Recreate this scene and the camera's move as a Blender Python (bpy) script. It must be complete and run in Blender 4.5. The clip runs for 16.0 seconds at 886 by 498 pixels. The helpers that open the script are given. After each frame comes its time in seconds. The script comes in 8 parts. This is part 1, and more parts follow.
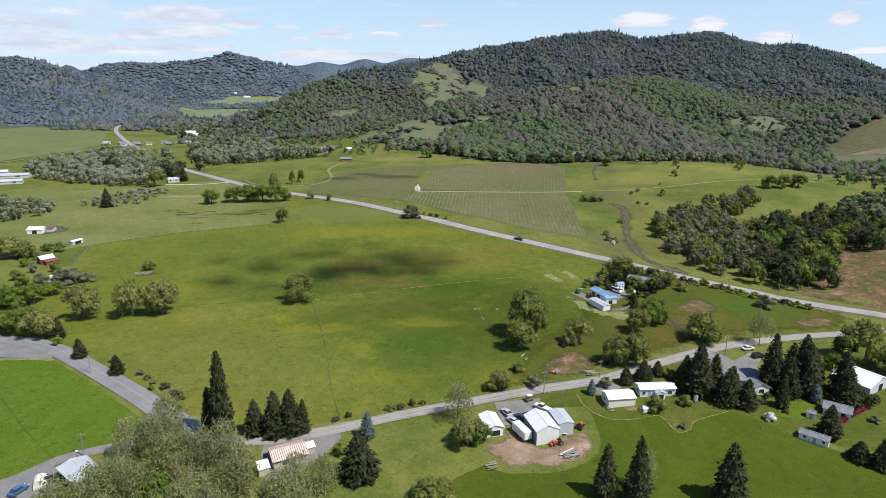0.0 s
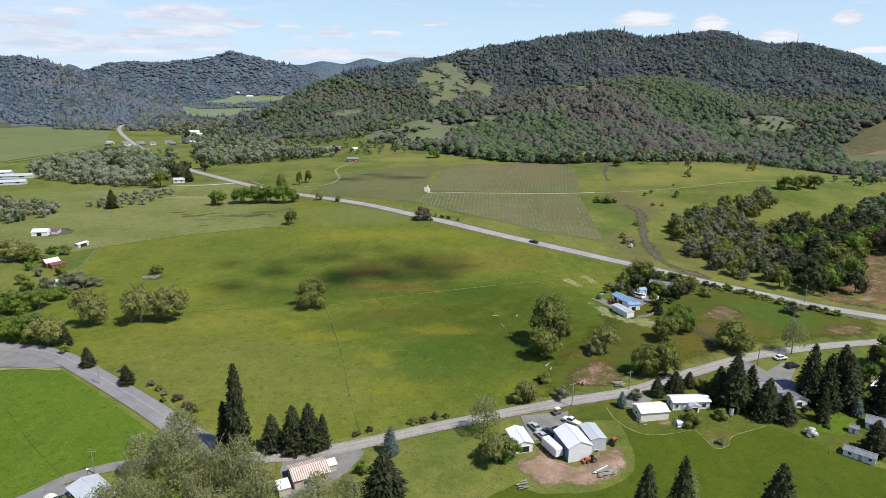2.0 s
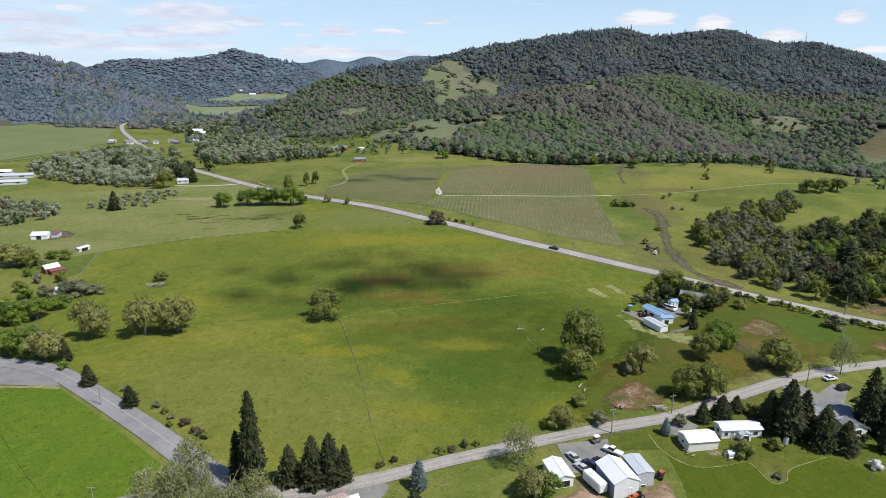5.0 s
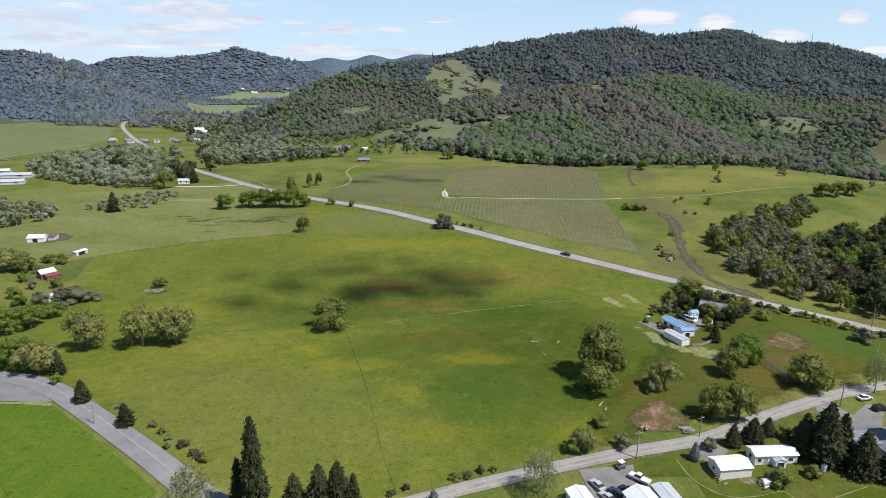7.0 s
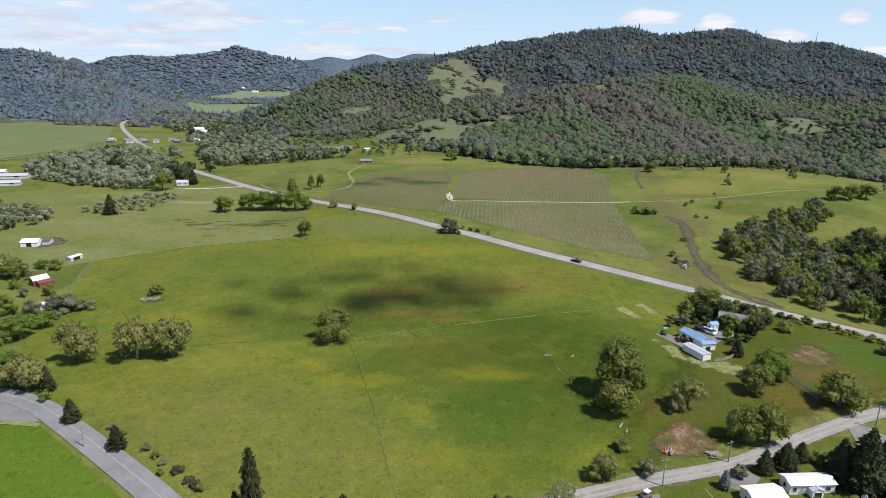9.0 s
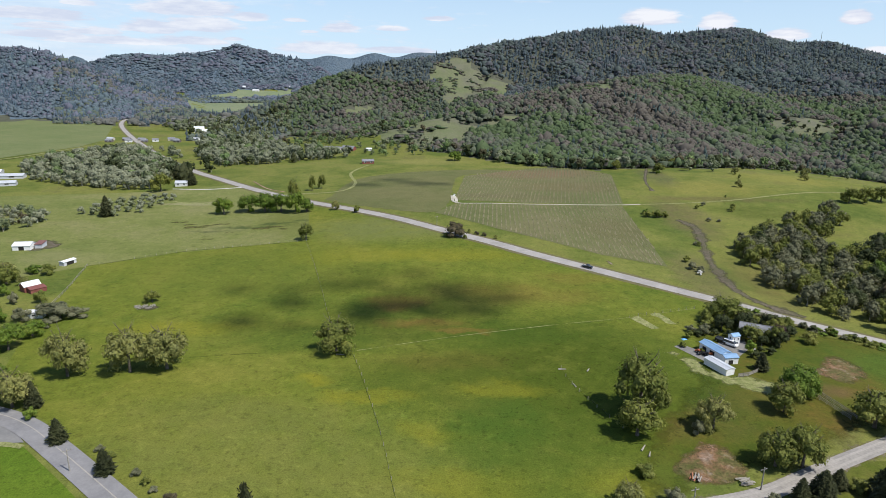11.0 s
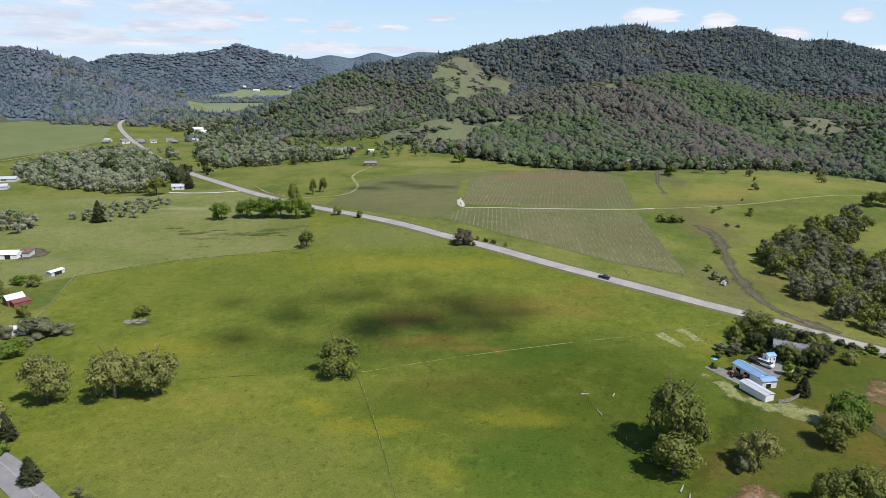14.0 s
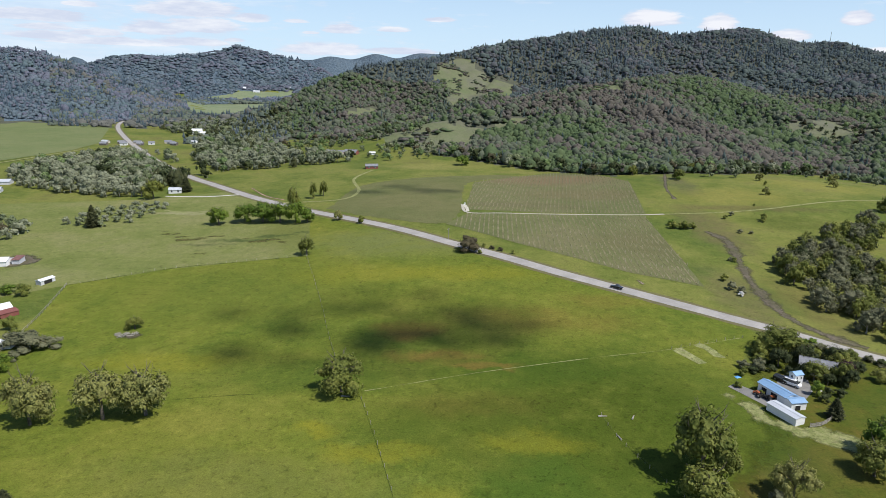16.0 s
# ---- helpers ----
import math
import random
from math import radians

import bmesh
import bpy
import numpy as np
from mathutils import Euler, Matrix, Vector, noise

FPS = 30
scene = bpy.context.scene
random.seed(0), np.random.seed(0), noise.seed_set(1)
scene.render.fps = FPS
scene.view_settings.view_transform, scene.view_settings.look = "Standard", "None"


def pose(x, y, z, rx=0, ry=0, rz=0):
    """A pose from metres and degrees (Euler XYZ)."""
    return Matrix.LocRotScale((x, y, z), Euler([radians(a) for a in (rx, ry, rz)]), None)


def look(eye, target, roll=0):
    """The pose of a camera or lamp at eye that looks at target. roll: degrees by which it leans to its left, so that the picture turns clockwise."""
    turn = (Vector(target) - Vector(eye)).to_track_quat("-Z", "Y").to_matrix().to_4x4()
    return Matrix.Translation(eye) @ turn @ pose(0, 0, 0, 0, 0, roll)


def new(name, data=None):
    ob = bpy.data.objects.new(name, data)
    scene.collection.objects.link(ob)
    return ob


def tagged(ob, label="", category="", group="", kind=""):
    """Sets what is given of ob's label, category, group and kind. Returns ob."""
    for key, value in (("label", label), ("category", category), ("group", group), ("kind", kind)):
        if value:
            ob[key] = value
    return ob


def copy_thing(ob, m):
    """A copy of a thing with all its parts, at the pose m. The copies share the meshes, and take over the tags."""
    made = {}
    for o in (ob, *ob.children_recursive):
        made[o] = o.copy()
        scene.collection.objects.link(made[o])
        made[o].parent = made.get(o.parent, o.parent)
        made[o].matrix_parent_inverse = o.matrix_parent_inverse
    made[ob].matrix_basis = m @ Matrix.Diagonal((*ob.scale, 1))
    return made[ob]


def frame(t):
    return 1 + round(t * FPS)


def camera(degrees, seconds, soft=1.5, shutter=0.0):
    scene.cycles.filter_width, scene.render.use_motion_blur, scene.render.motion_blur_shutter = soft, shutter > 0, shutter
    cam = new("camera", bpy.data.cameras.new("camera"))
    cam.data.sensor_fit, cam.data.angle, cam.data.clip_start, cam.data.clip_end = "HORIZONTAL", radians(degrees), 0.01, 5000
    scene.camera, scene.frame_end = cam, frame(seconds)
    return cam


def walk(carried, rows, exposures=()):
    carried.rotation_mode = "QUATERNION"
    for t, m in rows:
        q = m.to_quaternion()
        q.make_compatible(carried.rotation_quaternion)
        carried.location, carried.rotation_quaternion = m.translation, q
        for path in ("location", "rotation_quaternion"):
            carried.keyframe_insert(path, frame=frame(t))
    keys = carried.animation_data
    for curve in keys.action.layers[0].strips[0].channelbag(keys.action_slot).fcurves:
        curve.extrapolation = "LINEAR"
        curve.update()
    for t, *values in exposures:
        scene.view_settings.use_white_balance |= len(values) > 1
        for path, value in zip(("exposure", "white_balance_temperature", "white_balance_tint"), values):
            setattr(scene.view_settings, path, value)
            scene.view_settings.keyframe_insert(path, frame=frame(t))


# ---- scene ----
cam = camera(70.8, 16.0, soft=0.4)
PATH = [
    (0, (4.699, 2.222, 89.477), (4.624, 4.153, 88.961), 0.5),
    (0.5, (3.007, 3.97, 89.464), (2.931, 5.901, 88.948), 0.5),
    (1, (1.341, 5.773, 89.45), (1.263, 7.703, 88.934), 0.5),
    (1.5, (-0.319, 7.712, 89.433), (-0.397, 9.642, 88.915), 0.5),
    (2, (-1.934, 9.72, 89.427), (-2.014, 11.65, 88.909), 0.5),
    (2.5, (-3.519, 11.832, 89.428), (-3.6, 13.762, 88.91), 0.5),
    (3, (-5.005, 13.982, 89.439), (-5.086, 15.912, 88.919), 0.5),
    (3.5, (-6.398, 16.259, 89.447), (-6.48, 18.188, 88.927), 0.5),
    (4, (-7.665, 18.601, 89.466), (-7.748, 20.53, 88.945), 0.6),
    (6.5, (-12.951, 31.002, 90.022), (-13.038, 32.93, 89.497), 0.8),
    (7, (-13.903, 33.619, 90.152), (-13.991, 35.547, 89.626), 0.9),
    (7.5, (-14.772, 36.177, 90.298), (-14.86, 38.105, 89.772), 0.9),
    (8, (-15.638, 38.714, 90.432), (-15.727, 40.642, 89.906), 0.9),
    (8.5, (-16.519, 41.376, 90.562), (-16.608, 43.303, 90.035), 0.9),
    (9, (-17.334, 43.955, 90.635), (-17.423, 45.882, 90.107), 1.0),
    (11.5, (-21.084, 57.352, 90.521), (-21.175, 59.278, 89.99), 1.1),
    (12, (-21.692, 60.043, 90.503), (-21.784, 61.969, 89.972), 1.0),
    (12.5, (-22.335, 62.689, 90.473), (-22.429, 64.615, 89.941), 1.0),
    (13, (-23.024, 65.375, 90.447), (-23.117, 67.3, 89.915), 1.0),
    (13.5, (-23.756, 68.108, 90.43), (-23.85, 70.033, 89.898), 1.0),
    (14, (-24.551, 70.841, 90.394), (-24.645, 72.766, 89.862), 1.0),
    (14.5, (-25.311, 73.636, 90.362), (-25.405, 75.562, 89.829), 1.0),
    (15, (-26.033, 76.414, 90.365), (-26.128, 78.34, 89.834), 1.0),
    (15.5, (-26.758, 79.157, 90.385), (-26.853, 81.083, 89.855), 1.0),
    (16, (-27.532, 81.946, 90.433), (-27.626, 83.873, 89.905), 1.1),
]
walk(cam, [(t, look(eye, target, roll)) for t, eye, target, roll in PATH])

# ---- light ----
SUN = Vector((0.492, -0.263, 0.829)).normalized()
sun_data = bpy.data.lights.new("sun", "SUN")
sun_data.energy, sun_data.angle, sun_data.color = 5.7, radians(0.53), (1.0, 0.96, 0.9)
sun = new("sun", sun_data)
sun.matrix_world = look((0, 0, 0), tuple(-SUN))

world = bpy.data.worlds.new("sky")
scene.world = world
world.use_nodes = True
wn, wl = world.node_tree.nodes, world.node_tree.links
wn.clear()


def wnode(kind, **values):
    n = wn.new(kind)
    for key, value in values.items():
        n.inputs[key].default_value = value
    return n


sky = wn.new("ShaderNodeTexSky")
sky.sky_type = "NISHITA"
sky.sun_disc = False
sky.sun_elevation = math.asin(SUN.z)
sky.sun_rotation = math.atan2(SUN.x, SUN.y)
sky.air_density, sky.dust_density, sky.ozone_density = 1.0, 0.4, 1.2
way = wn.new("ShaderNodeTexCoord")
axes = wn.new("ShaderNodeSeparateXYZ")
wl.new(way.outputs["Generated"], axes.inputs[0])


def wmath(op, a, b=0.0, c=None):
    n = wn.new("ShaderNodeMath")
    n.operation = op
    for i, v in enumerate((a, b) if c is None else (a, b, c)):
        if isinstance(v, (int, float)):
            n.inputs[i].default_value = v
        else:
            wl.new(v, n.inputs[i])
    return n.outputs[0]


# broken cloud in flat-based banks: azimuth and height over the horizon, stretched sideways
azimuth = wmath("ARCTAN2", axes.outputs[0], axes.outputs[1])
flat = wn.new("ShaderNodeCombineXYZ")
wl.new(azimuth, flat.inputs[0])
wl.new(wmath("MULTIPLY", axes.outputs[2], 4.6), flat.inputs[1])
sheet = wnode("ShaderNodeTexNoise", Scale=11.0, Detail=8.0, Roughness=0.6)
wl.new(flat.outputs[0], sheet.inputs["Vector"])
west = wmath("MULTIPLY", wmath("MINIMUM", wmath("MAXIMUM", wmath("ADD", wmath("MULTIPLY", azimuth, -0.9), -0.1), 0.0), 1.0), 0.46)
shade = wnode("ShaderNodeTexNoise", Scale=22.0, Detail=6.0, Roughness=0.62)
wl.new(flat.outputs[0], shade.inputs["Vector"])
east = wmath("MULTIPLY", wmath("MINIMUM", wmath("MAXIMUM", wmath("MULTIPLY", azimuth, 3.0), 0.0), 1.0), -0.07)
cover = wmath("ADD", wmath("ADD", sheet.outputs["Fac"], wmath("ADD", west, east)), wmath("MULTIPLY", shade.outputs["Fac"], 0.12))


# the same bank a little higher up: where it is thicker overhead, the underside is grey
above = wn.new("ShaderNodeVectorMath")
above.operation = "ADD"
above.inputs[1].default_value = (0.0, 0.045, 0.0)
wl.new(flat.outputs[0], above.inputs[0])
sheet_above = wnode("ShaderNodeTexNoise", Scale=11.0, Detail=8.0, Roughness=0.6)
wl.new(above.outputs[0], sheet_above.inputs["Vector"])
under = wmath("MULTIPLY", wmath("SUBTRACT", sheet.outputs["Fac"], sheet_above.outputs["Fac"]), 1.7)


def vec_op(op, a, b, c=None):
    n = wn.new("ShaderNodeVectorMath")
    n.operation = op
    wl.new(a, n.inputs[0])
    for i, v in ((1, b), (2, c)):
        if isinstance(v, tuple):
            n.inputs[i].default_value = v
        elif v is not None:
            wl.new(v, n.inputs[i])
    return n.outputs["Value" if op == "LENGTH" else 0]


place = wn.new("ShaderNodeCombineXYZ")
wl.new(azimuth, place.inputs[0])
wl.new(axes.outputs[2], place.inputs[1])


def heaps(rows):
    """How deep a direction lies inside the nearest of some flat-based clouds: azimuth, height, half width and height of each."""
    near = None
    for az, height, wide, tall in rows:
        p = vec_op("MULTIPLY_ADD", place.outputs[0], (1 / wide, 1 / tall, 0.0), (-az / wide, -height / tall, 0.0))
        d = vec_op("LENGTH", vec_op("MAXIMUM", p, vec_op("MULTIPLY", p, (-1.0, -2.2, 0.0))), None)
        near = d if near is None else wmath("MINIMUM", near, d)
    return wmath("SUBTRACT", 1.0, near)


def cloud_mask(depth, low, high, ragged):
    m = wn.new("ShaderNodeMapRange")
    m.interpolation_type = "SMOOTHSTEP"
    m.inputs["From Min"].default_value, m.inputs["From Max"].default_value = low, high
    wl.new(wmath("ADD", depth, wmath("MULTIPLY", wmath("SUBTRACT", billow, 0.5), ragged)), m.inputs[0])
    return m.outputs[0]


puffs = wnode("ShaderNodeTexNoise", Scale=34.0, Detail=7.0, Roughness=0.62)
wl.new(flat.outputs[0], puffs.inputs["Vector"])
billow = wmath("ADD", wmath("MULTIPLY", sheet.outputs["Fac"], 0.45), wmath("MULTIPLY", puffs.outputs["Fac"], 0.55))
west_heaps = heaps(((-0.611, 0.0666, 0.07, 0.0102), (-0.552, 0.0848, 0.02, 0.0047), (-0.42, 0.0839, 0.067, 0.0149), (-0.337, 0.0777, 0.025, 0.0086), (-0.47, 0.0571, 0.038, 0.0122), (-0.404, 0.0628, 0.048, 0.0125), (-0.597, 0.0541, 0.032, 0.0052), (-0.595, 0.0431, 0.045, 0.0073), (-0.54, 0.0501, 0.029, 0.0065), (-0.517, 0.0387, 0.086, 0.0066), (-0.424, 0.0419, 0.05, 0.0069), (-0.208, 0.0664, 0.024, 0.0095), (-0.273, 0.0767, 0.016, 0.0035), (-0.254, 0.0612, 0.012, 0.0024), (-0.128, 0.0683, 0.02, 0.0048), (-0.062, 0.0839, 0.021, 0.0048), (-0.363, 0.0473, 0.014, 0.0035), (-0.234, 0.0364, 0.059, 0.0109), (-0.123, 0.037, 0.052, 0.0062)))
east_heaps = heaps(((0.248, 0.0848, 0.043, 0.0182), (0.341, 0.0779, 0.026, 0.0166), (0.429, 0.0612, 0.029, 0.0119), (0.504, 0.0806, 0.02, 0.0137), (0.546, 0.0422, 0.035, 0.0071)))
veil = wn.new("ShaderNodeMapRange")
veil.inputs["From Min"].default_value, veil.inputs["From Max"].default_value = 0.62, 0.78
wl.new(cover, veil.inputs[0])
grey = wn.new("ShaderNodeValToRGB")
grey.color_ramp.elements[0].position, grey.color_ramp.elements[0].color = 0.30, (5.9, 6.4, 7.75, 1)
grey.color_ramp.elements[1].position, grey.color_ramp.elements[1].color = 0.82, (8.0, 8.2, 8.8, 1)
wl.new(wmath("ADD", wmath("ADD", wmath("MULTIPLY", billow, 0.5), under), wmath("ADD", wmath("MULTIPLY", wmath("MAXIMUM", east_heaps, 0.0), 0.5), 0.22)), grey.inputs[0])
low_air = wmath("MULTIPLY", wmath("MAXIMUM", wmath("SUBTRACT", 1.0, wmath("MULTIPLY", wmath("ABSOLUTE", axes.outputs[2]), 2.6)), 0.0), 0.85)
tint = wn.new("ShaderNodeMix")
tint.data_type, tint.blend_type = "RGBA", "MULTIPLY"
tint.inputs["Factor"].default_value = 1.0
tint.inputs["B"].default_value = (0.78, 0.92, 1.12, 1)
wl.new(sky.outputs[0], tint.inputs["A"])
hazy = wn.new("ShaderNodeMix")
hazy.data_type = "RGBA"
hazy.inputs["B"].default_value = (6.0, 7.75, 9.6, 1)
wl.new(low_air, hazy.inputs["Factor"])
wl.new(tint.outputs["Result"], hazy.inputs["A"])
thin = wmath("MAXIMUM", wmath("SUBTRACT", 1.0, wmath("MULTIPLY", axes.outputs[2], 1.6)), 0.15)
mix = wn.new("ShaderNodeMix")
mix.data_type = "RGBA"
banks = wmath("MAXIMUM", wmath("MULTIPLY", cloud_mask(west_heaps, -0.35, 0.15, 2.4), 0.9), cloud_mask(east_heaps, -0.08, 0.3, 1.5))
wl.new(wmath("MAXIMUM", banks, wmath("MULTIPLY", wmath("MULTIPLY", veil.outputs[0], 0.4), thin)), mix.inputs["Factor"])
wl.new(hazy.outputs["Result"], mix.inputs["A"])
wl.new(grey.outputs[0], mix.inputs["B"])
back = wnode("ShaderNodeBackground", Strength=0.112)
wl.new(mix.outputs["Result"], back.inputs[0])
wl.new(back.outputs[0], wn.new("ShaderNodeOutputWorld").inputs[0])
scene.view_settings.exposure = 0.0


# ---- materials ----
def mat(name, colours, scale=4.0, fine=40.0, rough=0.85, bump=0.3, bump_scale=None, vary=0.0, island=0.0,
        metal=0.0, spec=0.3, big=None, big_scale=0.02, through_light=0.0, mapping=None, spots=(), grain_depth=0.28, tufts=0.0, feather=0.0):
    """Two scales of noise over the given colours, with a large-scale tint, grain, relief and a shift from piece to piece."""
    m = bpy.data.materials.new(name)
    m.use_nodes = True
    n, l = m.node_tree.nodes, m.node_tree.links
    bsdf = n["Principled BSDF"]
    geo = n.new("ShaderNodeNewGeometry")
    where = geo.outputs["Position"]
    if mapping:
        mp = n.new("ShaderNodeMapping")
        mp.inputs["Rotation"].default_value[2] = mapping[0]
        mp.inputs["Scale"].default_value = mapping[1]
        l.new(where, mp.inputs[0])
        where = mp.outputs[0]

    def noise_node(s, detail=4.0, rough_noise=0.5):
        t = n.new("ShaderNodeTexNoise")
        t.inputs["Scale"].default_value, t.inputs["Detail"].default_value, t.inputs["Roughness"].default_value = s, detail, rough_noise
        l.new(where, t.inputs["Vector"])
        return t.outputs["Fac"]

    def blend(f, a, b, kind="MIX"):
        x = n.new("ShaderNodeMix")
        x.data_type, x.blend_type = "RGBA", kind
        for key, v in (("Factor", f), ("A", a), ("B", b)):
            if isinstance(v, (int, float)):
                x.inputs[key].default_value = v
            elif isinstance(v, tuple):
                x.inputs[key].default_value = (*v, 1)
            else:
                l.new(v, x.inputs[key])
        return x.outputs["Result"]

    r = n.new("ShaderNodeValToRGB")
    el = r.color_ramp.elements
    while len(el) < len(colours):
        el.new(0.5)
    for i, c in enumerate(colours):
        el[i].position = 0.32 + 0.36 * i / max(1, len(colours) - 1)
        el[i].color = (*c, 1)
    l.new(noise_node(scale, 9.0, 0.68), r.inputs[0])
    col = r.outputs[0]
    if big:
        b = n.new("ShaderNodeValToRGB")
        be = b.color_ramp.elements
        while len(be) < len(big):
            be.new(0.5)
        for i, c in enumerate(big):
            be[i].position = 0.36 + 0.28 * i / (len(big) - 1)
            be[i].color = (*c, 1)
        l.new(noise_node(big_scale, 8.0, 0.7), b.inputs[0])
        col = blend(0.6, col, b.outputs[0])
    if spots:
        sep = n.new("ShaderNodeSeparateXYZ")
        warp = n.new("ShaderNodeTexNoise")
        warp.inputs["Scale"].default_value, warp.inputs["Detail"].default_value, warp.inputs["Roughness"].default_value = 0.06, 7.0, 0.68
        ragged = n.new("ShaderNodeMapRange")
        ragged.inputs["From Min"].default_value, ragged.inputs["From Max"].default_value, ragged.inputs["To Min"].default_value = 0.32, 0.56, 0.5
        l.new(noise_node(0.13, 7.0, 0.65), ragged.inputs[0])
        l.new(where, warp.inputs["Vector"])
        shifted = n.new("ShaderNodeVectorMath")
        shifted.operation = "MULTIPLY_ADD"
        shifted.inputs[1].default_value = (26, 20, 0)
        l.new(warp.outputs["Color"], shifted.inputs[0])
        l.new(where, shifted.inputs[2])
        for sx, sy, rx, ry, tone, strength in spots:
            off = n.new("ShaderNodeVectorMath")
            off.operation = "SUBTRACT"
            off.inputs[1].default_value = (sx + 13, sy + 10, 0)
            l.new(shifted.outputs[0], off.inputs[0])
            sc = n.new("ShaderNodeVectorMath")
            sc.operation = "MULTIPLY"
            sc.inputs[1].default_value = (1 / rx, 1 / ry, 0)
            l.new(off.outputs[0], sc.inputs[0])
            ln = n.new("ShaderNodeVectorMath")
            ln.operation = "LENGTH"
            l.new(sc.outputs[0], ln.inputs[0])
            fade = n.new("ShaderNodeMapRange")
            fade.interpolation_type = "SMOOTHSTEP"
            fade.inputs["From Min"].default_value, fade.inputs["From Max"].default_value = 1.25, 0.35
            fade.inputs["To Max"].default_value = strength
            l.new(ln.outputs["Value"], fade.inputs[0])
            amount = n.new("ShaderNodeMath")
            amount.operation = "MULTIPLY"
            l.new(fade.outputs[0], amount.inputs[0])
            l.new(ragged.outputs[0], amount.inputs[1])
            col = blend(amount.outputs[0], col, tone)
    g = n.new("ShaderNodeMapRange")
    g.inputs["From Min"].default_value, g.inputs["From Max"].default_value = 0.3, 0.7
    g.inputs["To Min"].default_value, g.inputs["To Max"].default_value = 1 - grain_depth, 1 + grain_depth
    l.new(noise_node(fine, 5.0, 0.65), g.inputs[0])
    grain = n.new("ShaderNodeCombineColor")
    for i in range(3):
        l.new(g.outputs[0], grain.inputs[i])
    col = blend(1.0, col, grain.outputs[0], "MULTIPLY")
    if tufts:
        # separate darker tufts about half a metre wide, and paler blown tips between them
        for size, low, high, tone in ((0.85, 0.55, 0.68, 1 - tufts), (0.5, 0.56, 0.70, 1 + 0.8 * tufts), (0.3, 0.60, 0.68, 1 - 0.8 * tufts)):
            t = n.new("ShaderNodeMapRange")
            t.inputs["From Min"].default_value, t.inputs["From Max"].default_value = low, high
            t.inputs["To Min"].default_value, t.inputs["To Max"].default_value = 1.0, tone
            off = n.new("ShaderNodeVectorMath")
            off.operation = "ADD"
            off.inputs[1].default_value = (size * 91, size * 37, 0)
            l.new(where, off.inputs[0])
            tn = n.new("ShaderNodeTexNoise")
            tn.inputs["Scale"].default_value, tn.inputs["Detail"].default_value, tn.inputs["Roughness"].default_value = size, 4.0, 0.6
            l.new(off.outputs[0], tn.inputs["Vector"])
            l.new(tn.outputs["Fac"], t.inputs[0])
            cc = n.new("ShaderNodeCombineColor")
            for i in range(3):
                l.new(t.outputs[0], cc.inputs[i])
            col = blend(1.0, col, cc.outputs[0], "MULTIPLY")
    if vary or island:
        ob = n.new("ShaderNodeObjectInfo")
        for source, amount in ((geo.outputs["Random Per Island"], island), (ob.outputs["Random"], vary)):
            if amount:
                h2 = n.new("ShaderNodeHueSaturation")
                mr = n.new("ShaderNodeMapRange")
                mr.inputs["To Min"].default_value, mr.inputs["To Max"].default_value = 1 - amount, 1 + amount
                l.new(source, mr.inputs[0])
                l.new(mr.outputs[0], h2.inputs["Value"])
                mh = n.new("ShaderNodeMapRange")
                mh.inputs["To Min"].default_value, mh.inputs["To Max"].default_value = 0.5 + 0.05 * amount, 0.5 - 0.05 * amount
                l.new(source, mh.inputs[0])
                l.new(mh.outputs[0], h2.inputs["Hue"])
                l.new(col, h2.inputs["Color"])
                col = h2.outputs[0]
    l.new(col, bsdf.inputs["Base Color"])
    bsdf.inputs["Roughness"].default_value = rough
    bsdf.inputs["Metallic"].default_value = metal
    bsdf.inputs["Specular IOR Level"].default_value = spec
    if bump:
        bp = n.new("ShaderNodeBump")
        bp.inputs["Strength"].default_value, bp.inputs["Distance"].default_value = bump, 1.0 / (bump_scale or fine)
        l.new(noise_node(bump_scale or fine), bp.inputs["Height"])
        l.new(bp.outputs[0], bsdf.inputs["Normal"])
    if through_light:
        tr = n.new("ShaderNodeBsdfTranslucent")
        l.new(col, tr.inputs[0])
        mx = n.new("ShaderNodeMixShader")
        mx.inputs[0].default_value = through_light
        l.new(bsdf.outputs[0], mx.inputs[1])
        l.new(tr.outputs[0], mx.inputs[2])
        l.new(mx.outputs[0], n["Material Output"].inputs[0])
    if feather:
        # thins out in clumps towards the rim of the patch
        rim = n.new("ShaderNodeAttribute")
        rim.attribute_name = "rim"
        edge = n.new("ShaderNodeMath")
        edge.operation = "MULTIPLY_ADD"
        l.new(noise_node(feather, 7.0, 0.7), edge.inputs[0])
        edge.inputs[1].default_value = 1.5
        l.new(rim.outputs["Fac"], edge.inputs[2])
        keep = n.new("ShaderNodeMapRange")
        keep.inputs["From Min"].default_value, keep.inputs["From Max"].default_value = 0.95, 1.5
        l.new(edge.outputs[0], keep.inputs[0])
        clear, mx = n.new("ShaderNodeBsdfTransparent"), n.new("ShaderNodeMixShader")
        l.new(keep.outputs[0], mx.inputs[0])
        l.new(clear.outputs[0], mx.inputs[1])
        l.new(bsdf.outputs[0], mx.inputs[2])
        l.new(mx.outputs[0], n["Material Output"].inputs[0])
    return m


